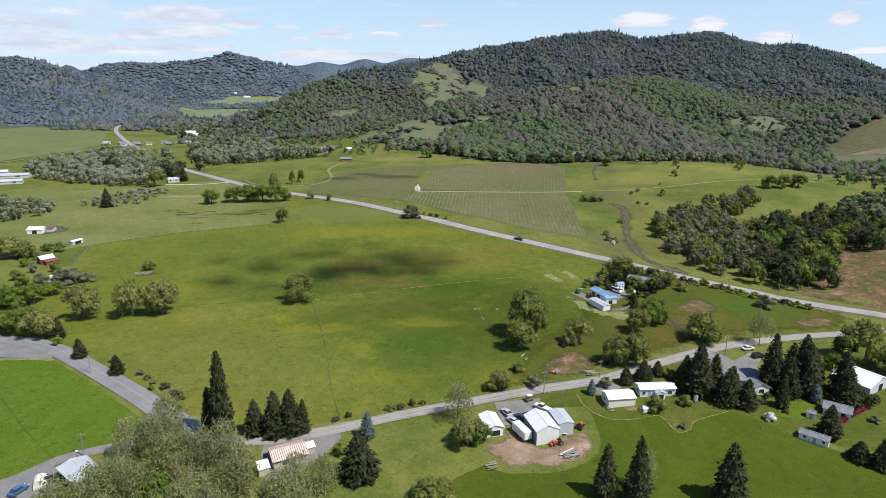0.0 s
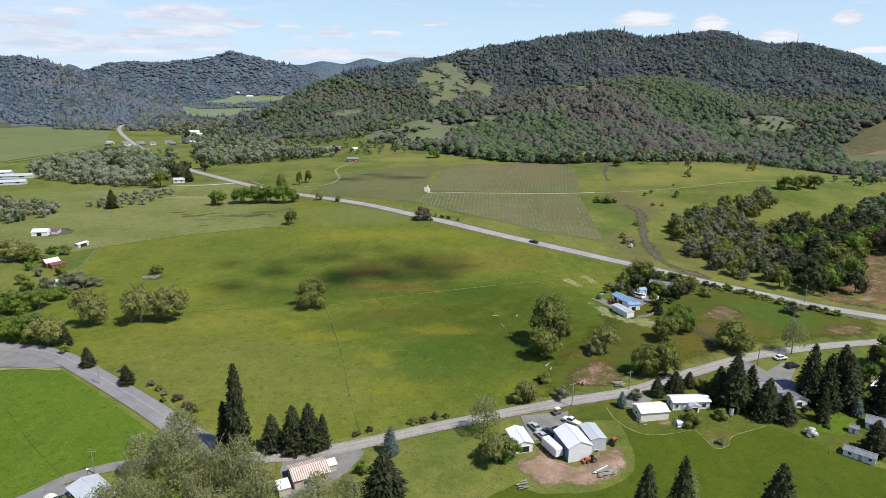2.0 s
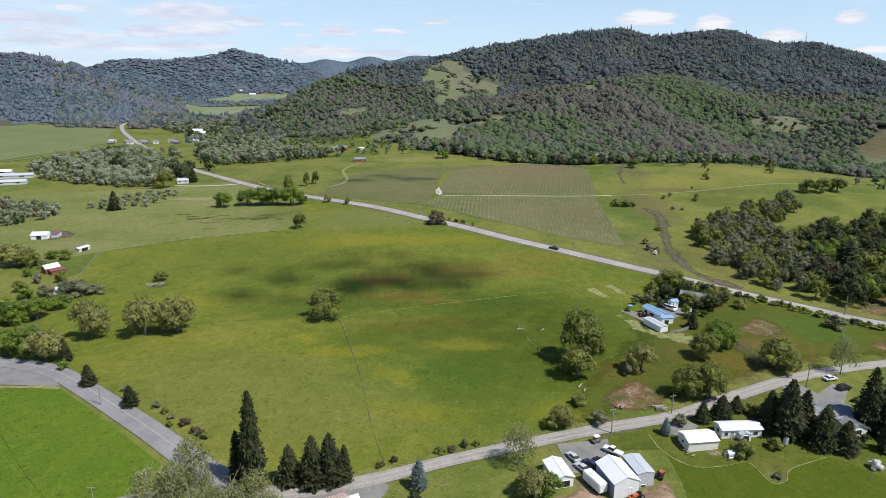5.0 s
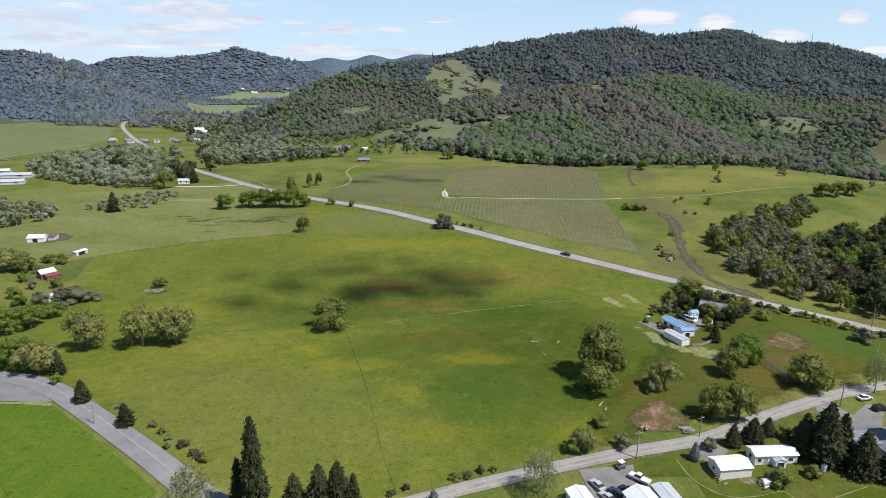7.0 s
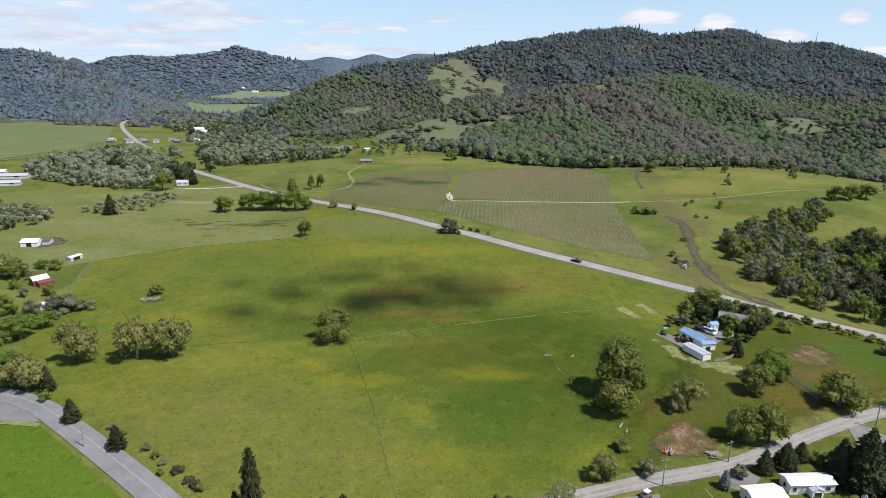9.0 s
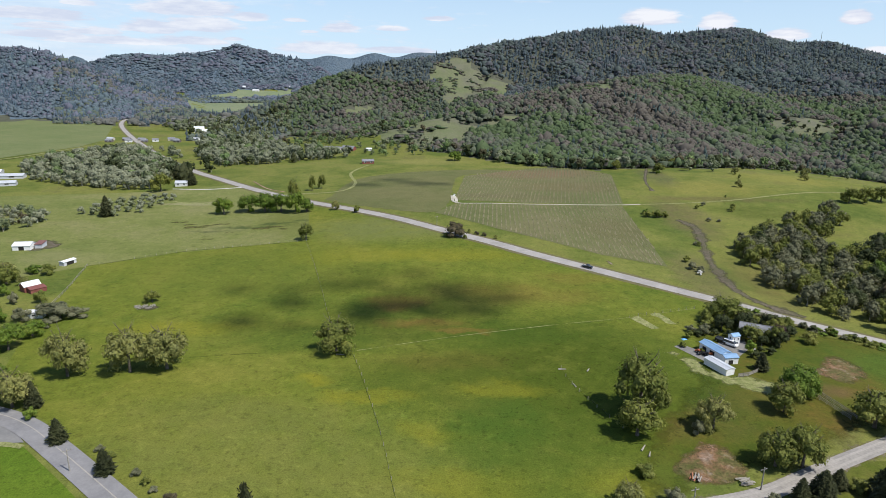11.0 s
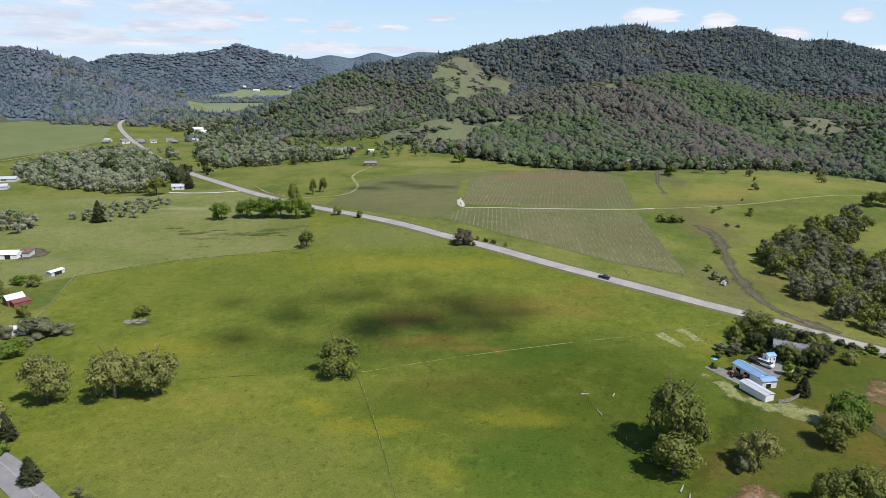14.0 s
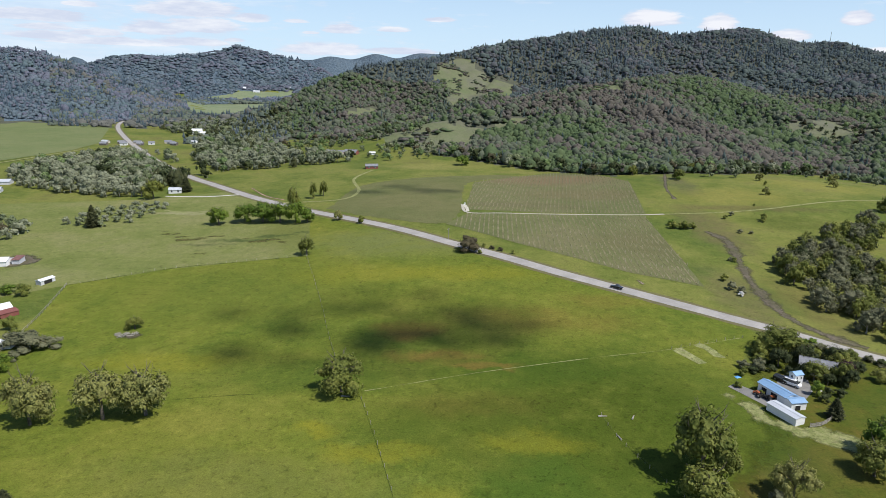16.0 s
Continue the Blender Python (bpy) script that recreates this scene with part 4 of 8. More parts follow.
def make_templates():
    for seed in range(4):
        g = random.Random(seed)
        template("oak", "oak_tree", limbs(g, 0.75, 8, 0.42, 0.03, 1), leaf_crown(g, crown_lobes(g, 15, 0.05, 1.0, 0.78), 1900, 0.029, 0.66), BARK, OAK,
                 "broad oak in full olive-green leaf standing in grass", "tree")
    for seed in range(3):
        g = random.Random(20 + seed)
        template("pale", "leafing_tree", limbs(g, 0.8, 9, 0.42, 0.026, 1), leaf_crown(g, crown_lobes(g, 16, 0.02, 1.0, 0.76), 2000, 0.028, 0.62, 0.5), BARK, OLIVE,
                 "spreading tree in pale young leaf", "tree")
    for seed in range(3):
        g = random.Random(40 + seed)
        template("green", "maple_tree", limbs(g, 0.7, 8, 0.4, 0.028, 1), leaf_crown(g, crown_lobes(g, 14, 0.03, 1.0, 0.78), 1800, 0.029, 0.66), BARK, MAPLE,
                 "rounded tree in fresh bright green leaf", "tree")
    for seed in range(4):
        g = random.Random(60 + seed)
        template("fir", "fir_tree", limbs(g, 0.96, 0, 0.1, 0.022, 0, 0.01), conifer_crown(g, 170, 9, 1.0, 0.03, 0.42, 0.66), BARK, FIR,
                 "dark green conical fir tree", "conifer")
    for seed in range(2):
        g = random.Random(70 + seed)
        template("spire", "tall_fir_tree", limbs(g, 0.96, 0, 0.1, 0.02, 0, 0.01), conifer_crown(g, 260, 9, 1.0, 0.02, 0.5, 0.45), BARK, FIR,
                 "tall narrow dark fir beside the lane", "conifer")
    g = random.Random(80)
    template("bluefir", "blue_spruce", limbs(g, 0.95, 0, 0.1, 0.022, 0, 0.01), conifer_crown(g, 90, 9, 1.0), BARK, BLUEFIR,
             "silvery blue spruce beside the lane", "conifer")
    for seed in range(3):
        g = random.Random(90 + seed)
        template("bare", "budding_tree", limbs(g, 0.92, 9, 0.40, 0.016, 1), leaf_crown(g, crown_lobes(g, 12, 0.16, 1.0), 1700, 0.024, 0.0, 0.3), PALEBARK, TWIGLEAF,
                 "thin-crowned tree just coming into pale leaf", "tree")
    for key, leaves, label in (("bush", OAK, "dense green shrub in leaf"), ("greenbush", MAPLE, "bright green leafy garden shrub"), ("greybush", GREYLEAF, "greyish twiggy budding shrub"),
                               ("rustbush", RUSTLEAF, "dense reddish-brown roadside thicket"), ("purple", PURPLE, "dark purple-leaved ornamental garden tree"),
                               ("red", RED, "crimson-leaved clipped hedge shrub"), ("blossom", BLOSSOM, "white flowering weeping shrub"),
                               ("darkbush", DARKLEAF, "dense dark green evergreen shrub")):
        g = random.Random(key)
        template(key, "shrub", limbs(g, 0.6, 5, 0.35, 0.025, 0), leaf_crown(g, crown_lobes(g, 6, 0.0, 1.0), 600, 0.034, 0.9, fine=False), BARK, leaves, label, "shrub")
    for seed in range(2):
        g = random.Random(120 + seed)
        template("dark", "shade_tree", limbs(g, 0.7, 7, 0.4, 0.028, 1), leaf_crown(g, crown_lobes(g, 16, 0.03, 1.0, 0.8), 1600, 0.03, 0.68), BARK, DARKLEAF, "dense dark green shade tree", "tree")
    # lighter trees for woods further off
    for key, leaves, n in (("w_oak", OAK, 3), ("w_pale", GREYLEAF, 3), ("w_green", MAPLE, 2), ("w_rust", RUSTLEAF, 2), ("w_olive", OLIVE, 2), ("w_dark", DARKLEAF, 2)):
        for seed in range(n):
            g = random.Random(key + str(seed))
            template(key, "woodland_tree", limbs(g, 0.6, 4, 0.38, 0.024, 0), leaf_crown(g, crown_lobes(g, 12, 0.03, 1.0, 0.85), 620, 0.038, 0.7, fine=False),
                     PALEBARK if key == "w_pale" else BARK, leaves,
                     {"w_oak": "olive-green oak in the wood", "w_pale": "grey budding creekside tree", "w_green": "bright green tree in the wood",
                      "w_rust": "brownish woodland tree coming into leaf", "w_olive": "pale green woodland tree", "w_dark": "dark evergreen oak in the wood"}[key], "tree")
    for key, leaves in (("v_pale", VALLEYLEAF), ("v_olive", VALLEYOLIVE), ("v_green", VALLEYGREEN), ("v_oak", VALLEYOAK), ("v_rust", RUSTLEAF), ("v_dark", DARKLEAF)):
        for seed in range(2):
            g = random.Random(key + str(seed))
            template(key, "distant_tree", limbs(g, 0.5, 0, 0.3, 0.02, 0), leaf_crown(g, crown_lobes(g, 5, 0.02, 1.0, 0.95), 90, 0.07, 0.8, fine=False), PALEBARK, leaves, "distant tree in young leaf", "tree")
    g = random.Random(5)
    template("v_fir", "distant_fir", limbs(g, 0.9, 0, 0.1, 0.022, 0, 0.01), conifer_crown(g, 8, 7, 1.0), BARK, FIR, "distant dark fir", "conifer")
    template("w_fir", "woodland_fir", limbs(g, 0.96, 0, 0.1, 0.022, 0, 0.01), conifer_crown(g, 30, 8, 1.0), BARK, FIR, "dark fir in the woodland", "conifer")


make_templates()
PLANT = random.Random(11)


def plant(key, x, y, height, width, group="", squash=1.0, label=""):
    t = PLANT.choice(TREES[key])
    ob = copy_thing(t, on_ground(x, y, PLANT.uniform(0, 360), width * PLANT.uniform(0.94, 1.06), width * squash * PLANT.uniform(0.94, 1.06), height, 0.05))
    return tagged(ob, label, group=group)


def plant_all(rows, group=""):
    for key, x, y, height, width in rows:
        plant(key, x, y, height, width, group)


plant_all([("oak", -64.8, 246.5, 13.3, 14.5), ("pale", -126.3, 228.1, 16.6, 15.6), ("pale", -115.8, 230.8, 16.0, 14.8), ("pale", -144, 224.1, 16.6, 13),
           ("oak", -108.8, 373.2, 10.4, 8.4), ("oak", -151.2, 290.4, 5.6, 6.7), ("oak", 27, 210.8, 19.5, 16.5), ("oak", 23.9, 199.8, 11.6, 12.5),
           ("oak", 29.5, 206, 12.5, 8.5), ("pale", 44.1, 203, 10.3, 9.7), ("oak", 66, 211.3, 10.3, 9.6), ("green", 73.5, 219.1, 11.8, 11.4),
           ("oak", 53.4, 188.1, 10.8, 9.4), ("oak", 59.5, 187.8, 12.2, 10.1), ("oak", 86.9, 206.1, 11.6, 14.1), ("bare", 106.4, 206.3, 13, 8.8)], "field trees")
plant_all([("pale", 15.6, 173.1, 7.2, 6.8), ("bush", 12.7, 172, 3.8, 4.4), ("bare", 3.2, 156.7, 11.5, 9.4), ("pale", 6, 144.8, 8.7, 9), ("green", 9.3, 146, 6.9, 6.6),
           ("oak", -1.2, 122.2, 6.3, 11.4), ("oak", 137.1, 197.3, 16.6, 16.8), ("green", 123.1, 191.3, 6.6, 5.8)], "roadside trees")
plant_all([("bluefir", 42.3, 170.5, 5, 3.3), ("fir", 53.6, 176.3, 6.3, 4.6), ("fir", 59.4, 178.2, 6.9, 6), ("fir", 64.5, 181.4, 4.9, 4.4), ("bluefir", -20.3, 146.5, 7.8, 4.7),
           ("fir", -19.8, 130.4, 11.9, 10.2), ("spire", -57.3, 143.1, 25, 6.2), ("spire", -61.4, 145, 13.6, 4.2), ("fir", -49.8, 145.8, 10.2, 6.4), ("fir", -44.4, 145.4, 13.1, 7.4),
           ("fir", -40.6, 146.5, 13.3, 7.4), ("fir", -37.5, 147.6, 9.8, 4.4), ("fir", -122.6, 187.6, 7.1, 5.2), ("fir", -103.4, 175.8, 6.7, 4.9), ("fir", -140.8, 204.5, 8.4, 5.1)], "conifers by the lane")
plant_all([("fir", 74.4, 173.9, 13.1, 10.4), ("fir", 69.3, 173.5, 9, 6.7), ("fir", 79, 174.3, 11.6, 6.7), ("fir", 79.8, 166.4, 11.5, 7.3), ("fir", 84.9, 165.1, 9, 6.4),
           ("fir", 96.2, 175.7, 18.3, 8.2), ("fir", 103.5, 179.3, 13.9, 7.8), ("fir", 107.3, 176.9, 15.4, 8.8), ("fir", 95.1, 166, 10.4, 4.5), ("bluefir", 106.4, 169.6, 6.1, 3.6),
           ("fir", 115.3, 170.2, 11.3, 8.2), ("fir", 71.5, 177, 9.5, 6.5), ("fir", 82.5, 170.5, 10, 7), ("fir", 99.8, 172.5, 12.5, 7.5), ("fir", 111, 181, 12, 8), ("fir", 101.1, 152.7, 9.6, 6.7), ("fir", 103.4, 142.9, 5.5, 6.3), ("fir", 107.3, 139.9, 9.2, 5.5), ("fir", 37.4, 126.9, 14.2, 6.4),
           ("fir", 44, 124.9, 17.7, 6.6), ("fir", 64.7, 125.9, 15.9, 8.8), ("bare", 47, 129, 11, 6)], "conifers round the houses")
plant_all([("pale", -146.8, 204.1, 12.7, 12.2), ("green", -156.9, 209.5, 11.9, 13.7), ("green", -182, 236.4, 10.8, 11.6), ("green", -176.4, 242, 10.4, 11.9), ("green", -176.3, 253.7, 6.8, 9.9),
           ("greybush", -177.4, 270.8, 7.6, 12.1), ("greybush", -183.9, 272.5, 6.4, 10.6), ("greybush", -172.1, 273, 4.9, 9.5), ("pale", -233.9, 307.7, 12, 18.4), ("oak", -224.8, 305.6, 9.8, 11.8),
           ("green", -164.2, 209.2, 9.7, 10.4), ("greenbush", -137.1, 198.1, 4, 3.6), ("oak", -195, 225, 10, 12), ("pale", -206, 240, 9, 11), ("green", -203, 218, 11, 12)], "farmyard trees")
plant_all([("green", -179.5, 438.2, 12.7, 13.1), ("green", -164.7, 443.2, 13.3, 14.8), ("green", -153.5, 441, 14.3, 15.5), ("green", -142.3, 438.6, 14.2, 14.6), ("green", -131.9, 435.7, 15.7, 13.7),
           ("oak", -140.6, 462.8, 19.1, 9.4), ("green", -125, 435.8, 10.4, 9.7), ("pale", -107.1, 437.9, 6.9, 5.7), ("bush", -91.6, 428.2, 5.1, 4.7), ("fir", -253.3, 432, 13.8, 8.8),
           ("oak", -140, 507.6, 13, 5.6), ("oak", -134.3, 514.5, 12.6, 6.1), ("oak", -259.5, 515.6, 16.6, 14.4), ("fir", -247.1, 542.2, 12.4, 9), ("rustbush", -29.3, 374.3, 8.2, 14.5)], "paddock trees")
plant_all([("oak", 74.9, 278.9, 11, 15.1), ("purple", 86.6, 261.3, 7.1, 7.8), ("bush", 82, 273.5, 7.2, 7.6), ("oak", 79, 277.6, 6.6, 7.7), ("bush", 67.9, 276.3, 5.6, 6.7), ("bush", 93.7, 268.9, 4.4, 6.5),
           ("fir", 70.7, 236.6, 6.2, 5), ("greybush", 62.6, 264.5, 4, 5.4), ("bush", 56.5, 260.6, 3.2, 3.4), ("bush", 51.8, 252.9, 2.1, 2.9), ("bush", 56.4, 248.2, 2, 2.1), ("oak", 77, 259.5, 7.5, 7.5), ("oak", 84.5, 258.8, 8, 7), ("oak", 88.5, 268.5, 7.5, 8), ("greybush", 58.5, 266, 3, 4.5), ("greybush", 64.5, 268, 3, 4.5), ("greenbush", 72.5, 249.5, 5.5, 4), ("bush", 66, 271, 3.5, 5), ("oak", 98, 262, 5, 6)], "homestead trees")
plant_all([("bush", 86.6, 434.4, 4.7, 6.3), ("bush", 92.4, 434.3, 5.4, 7.1), ("bush", 97.5, 436.3, 4.3, 5.5), ("bush", 145.2, 455.5, 4, 4.1), ("bush", 175.6, 518.8, 3.6, 3.2), ("pale", 243, 563.4, 6.5, 7),
           ("greenbush", 87, 441, 4.2, 5.0), ("bush", 125, 460, 3.0, 3.6), ("greybush", 131, 467, 3.2, 3.6), ("bush", 147, 459, 5.0, 5.0), ("greybush", 98, 380, 2.6, 3.2), ("bush", 84, 350, 3.6, 4.4), ("greybush", 83, 339, 4.2, 5.0), ("blossom", 84, 332, 2.6, 2.8), ("pale", 192, 573, 7, 6), ("pale", 174, 520, 6.5, 5), ("pale", 258, 592, 9, 8), ("bush", 154, 490, 1.8, 2.2), ("oak", 157, 622, 9, 9), ("oak", 103, 605, 9.5, 8.5), ("green", 129, 568, 4, 4), ("greybush", 123.1, 432, 2.6, 3.9), ("greybush", 128.7, 431.5, 2.1, 3.5), ("oak", 131.4, 575, 9.6, 11.3), ("green", -39.8, 672.7, 11.2, 13.3), ("oak", 236.4, 488.4, 12.2, 11.3),
           ("oak", 248.6, 491.4, 13, 13.1), ("oak", 263.7, 498.4, 12.4, 13.3), ("bush", 99.2, 378.9, 2.7, 2.8), ("greybush", 85.6, 335.5, 3.7, 4.3), ("bush", 187.5, 552.3, 3.8, 3)], "pasture bushes")
plant_all([("bush", 58.7, 162.3, 4.7, 6.7), ("bush", 67.8, 165.3, 3.6, 4.5), ("greybush", 63.6, 154.4, 1.7, 3), ("greybush", 47, 174.5, 3.6, 4.8), ("greybush", 25.9, 174.6, 4.2, 5.5), ("bush", 22, 184.2, 3.2, 5.4),
           ("greybush", 39.5, 200.4, 4.4, 4.2), ("greenbush", -26.1, 138, 4.3, 3.4), ("greenbush", -87.7, 166, 1.9, 2), ("blossom", 88.8, 159, 2.9, 3.4), ("bush", 67.9, 180.2, 3.7, 4.2),
           ("greybush", 127, 246.7, 6, 9.2)], "shrubs")

plant_all([("dark", 79, 270.5, 8.5, 8.5), ("dark", 88, 271, 8.5, 8), ("dark", 85.5, 256.5, 7, 6.5), ("dark", 79.5, 256.5, 5, 4.5), ("dark", 91.5, 264, 6.5, 7), ("dark", 74.5, 261, 6, 5.5), ("darkbush", 71, 263, 3.2, 4.5),
           ("darkbush", 66.5, 264.5, 2.6, 4), ("darkbush", 60.5, 263, 2.4, 4.5), ("darkbush", 76, 250, 3, 3.5), ("darkbush", 72.6, 245.5, 3.2, 3.5), ("dark", 70.5, 268.5, 7.5, 7), ("darkbush", 79.5, 249.5, 3, 4), ("oak", 94, 272.5, 6.5, 7.5)], "homestead shade trees")
plant_all([("darkbush", 80, 184.5, 2.2, 3.4), ("darkbush", 77, 186, 1.8, 2.6), ("darkbush", 74, 183, 2.6, 3.6), ("darkbush", 70, 181.5, 2.2, 3.0), ("darkbush", 93, 170.5, 2.0, 3.2), ("darkbush", 97, 170, 1.6, 2.6), ("darkbush", 95, 163, 1.4, 2.2),
           ("darkbush", 90, 167, 1.8, 3), ("darkbush", 101, 189, 1.8, 2.8), ("darkbush", 106, 192, 2.2, 3.2), ("darkbush", 112, 190, 2.4, 3.4), ("oak", 113.5, 186, 5.6, 6.4), ("dark", 118, 171, 6.5, 6.5), ("dark", 121.5, 168.5, 5, 5.5), ("dark", 144, 190, 10, 11),
           ("dark", 133, 203, 8, 9), ("darkbush", 62.5, 184, 2, 3), ("darkbush", 113, 164.5, 2, 3.2), ("greybush", 118, 160.5, 2.4, 3.6), ("darkbush", 87, 172.5, 2.2, 3.2), ("fir", 106, 173.5, 12.5, 7)], "garden shrubs")

plant_all([("fir", 73, 170.8, 16.5, 9), ("fir", 109.5, 183.5, 15, 8.5), ("fir", 117.5, 176, 14, 8)], "tall conifers by the houses")
plant_all([(PLANT.choice(("green", "bush", "greenbush", "oak", "greybush", "pale")), x + PLANT.uniform(-2, 2), y + PLANT.uniform(-2, 2), PLANT.uniform(3, 6.5), PLANT.uniform(4.5, 8))
           for x, y in ((-196, 246), (-189, 243), (-183, 248), (-192, 254), (-185, 258), (-178, 262), (-196, 262), (-190, 268), (-200, 254), (-203, 270), (-206, 282), (-197, 284), (-191, 280), (-214, 290), (-218, 305), (-213, 318), (-222, 320), (-190, 236), (-168, 217), (-176, 222))], "farmyard thicket")


def scatter(poly, spacing, seed, jitter=0.8):
    g = random.Random(seed)
    xs, ys = [p[0] for p in poly], [p[1] for p in poly]
    out = []
    y, row = min(ys), 0
    while y < max(ys):
        x = min(xs) + (row % 2) * spacing * 0.5
        while x < max(xs):
            p = (x + g.uniform(-0.5, 0.5) * spacing * jitter, y + g.uniform(-0.5, 0.5) * spacing * jitter)
            if bool(inside(poly, [p[0]], [p[1]])[0]):
                out.append(p)
            x += spacing
        y += spacing * 0.87
        row += 1
    return out, g


def wood(poly, spacing, seed, kinds, height, group, clear=()):
    pts, g = scatter(poly, spacing, seed)
    names = [k for k, w in kinds for _ in range(w)]
    for x, y in pts:
        if any(math.hypot(x - cx, y - cy) < r for cx, cy, r in clear):
            continue
        h = height * g.uniform(0.65, 1.25)
        plant(g.choice(names), x, y, h, min(1.5 * spacing, h * g.uniform(0.75, 1.05)), group)


# the wood by the highway bend and the pale trees along the creek
wood([(116, 376), (140, 405), (178, 436), (206, 462), (212, 446), (176, 404), (160, 350), (150, 300), (141, 276), (122, 287), (114, 302), (112, 340)], 7.4, 1,
     [("w_pale", 6), ("w_olive", 1), ("w_oak", 4), ("w_dark", 2)], 9.5, "creekside wood")
wood([(165, 372), (208, 392), (240, 416), (240, 330), (216, 312), (196, 318), (180, 286), (158, 268), (145, 274), (155, 320)], 9.0, 2,
     [("w_oak", 4), ("w_dark", 9), ("w_rust", 2), ("w_green", 2), ("w_fir", 2)], 12, "roadside wood")
def joined_wood(name, poly, spacing, seed, kinds, height, label, clear=()):
    """A distant belt of trees joined into one object, several materials."""
    pts, g = scatter(poly, spacing, seed)
    names = [k for k, w in kinds for _ in range(w)]
    store = {}
    for x, y in pts:
        if any(math.hypot(x - cx, y - cy) < r for cx, cy, r in clear):
            continue
        t = g.choice(TREES[g.choice(names)])
        h = height * g.uniform(0.6, 1.3)
        w = min(1.5 * spacing, h * g.uniform(0.8, 1.1))
        a, z = g.uniform(0, 6.28), gz(x, y)
        for o in t.children:
            me = o.data
            if o not in store:
                co = np.empty(len(me.vertices) * 3)
                me.vertices.foreach_get("co", co)
                store[o] = (co.reshape(-1, 3), [tuple(p.vertices) for p in me.polygons])
            co, faces = store[o]
            c, s = math.cos(a), math.sin(a)
            v = np.column_stack([(co[:, 0] * c - co[:, 1] * s) * w + x, (co[:, 0] * s + co[:, 1] * c) * w + y, co[:, 2] * h + z])
            lot = gathered.setdefault((name, me.materials[0].name), [[], [], 0])
            lot[0].append(v)
            lot[1] += [tuple(i + lot[2] for i in f) for f in faces]
            lot[2] += len(v)
    for (nm, material), (vs, fs, _) in gathered.items():
        if vs:
            tagged(mesh_object(nm, np.concatenate(vs), fs, bpy.data.materials[material]), label, "woods", kind="stuff")
    gathered.clear()


gathered = {}
joined_wood("roadside_woods", [(241, 416), (268, 438), (330, 480), (360, 420), (330, 350), (241, 331)], 8, 9, [("v_oak", 6), ("v_dark", 6), ("v_rust", 2), ("v_green", 3), ("v_fir", 1)], 11, "dense dark oak wood on the knoll")
ROADGAP = [(p.x, p.y, 11) for p in smooth_line(HIGHWAY, 12)] + [(-254, 539, 12), (-170, 752, 24), (-136, 738, 12), (-121, 642, 14), (-448, 1028, 40), (-424, 566, 26), (-400, 531, 22), (-455, 585, 24)] + [(-512 + i * 10.5, 866 + i * 2.4, 9) for i in range(11)]
joined_wood("valley_wood", [(-405, 556), (-445, 622), (-450, 760), (-378, 780), (-325, 690), (-275, 556), (-266, 520), (-294, 520), (-348, 536)], 9.5, 3,
            [("v_pale", 9), ("v_olive", 1), ("v_green", 1), ("v_oak", 2), ("v_dark", 1)], 12, "belt of grey budding trees on the valley floor", ROADGAP)
joined_wood("valley_wood", [(-325, 720), (-395, 900), (-330, 980), (-246, 793), (-150, 700), (-190, 662), (-262, 640)], 10.5, 4,
            [("v_pale", 8), ("v_olive", 1), ("v_green", 1), ("v_oak", 3), ("v_dark", 1), ("v_fir", 1)], 12, "mixed trees along the valley floor", ROADGAP)
joined_wood("valley_wood", [(-430, 960), (-560, 1120), (-520, 1230), (-360, 1200), (-300, 1000), (-340, 950)], 12.5, 6,
            [("v_dark", 1), ("v_fir", 2), ("v_oak", 3), ("v_pale", 4)], 12, "dark mixed trees in the far valley", ROADGAP)
joined_wood("valley_wood", [(-290, 560), (-262, 560), (-245, 590), (-262, 620), (-300, 640)], 9, 7,
            [("v_dark", 3), ("v_fir", 3), ("v_oak", 2)], 13, "dark trees beside the highway houses", ROADGAP)
joined_wood("valley_wood", [(-380, 470), (-310, 434), (-285, 420), (-280, 385), (-300, 380), (-390, 400)], 9, 8,
            [("v_pale", 5), ("v_oak", 2), ("v_rust", 1)], 8, "grey thicket beside the paddock")
wood([(-80, 134), (-72, 148), (-62, 138), (-48, 137), (-46, 128), (-42, 124), (-31, 128), (-24, 126), (-21, 118), (-30, 104), (-60, 100), (-78, 108)], 7.0, 5,
     [("bare", 12), ("pale", 1), ("green", 1), ("w_olive", 1)], 11.5, "grove by the lane", [(-38, 135.5, 6.2), (-82, 124, 6)])
# orchard
for i in range(5):
    for j in range(5):
        if (i, j) not in ((0, 4), (4, 0)):
            plant(PLANT.choice(("v_olive", "v_pale")), -272 + i * 8.0 + j * 1.5 + PLANT.uniform(-1, 1), 437 + j * 13 - i * 1.5, 4.6 + 2 * PLANT.random(), 5.6 + 2 * PLANT.random(), "orchard trees")


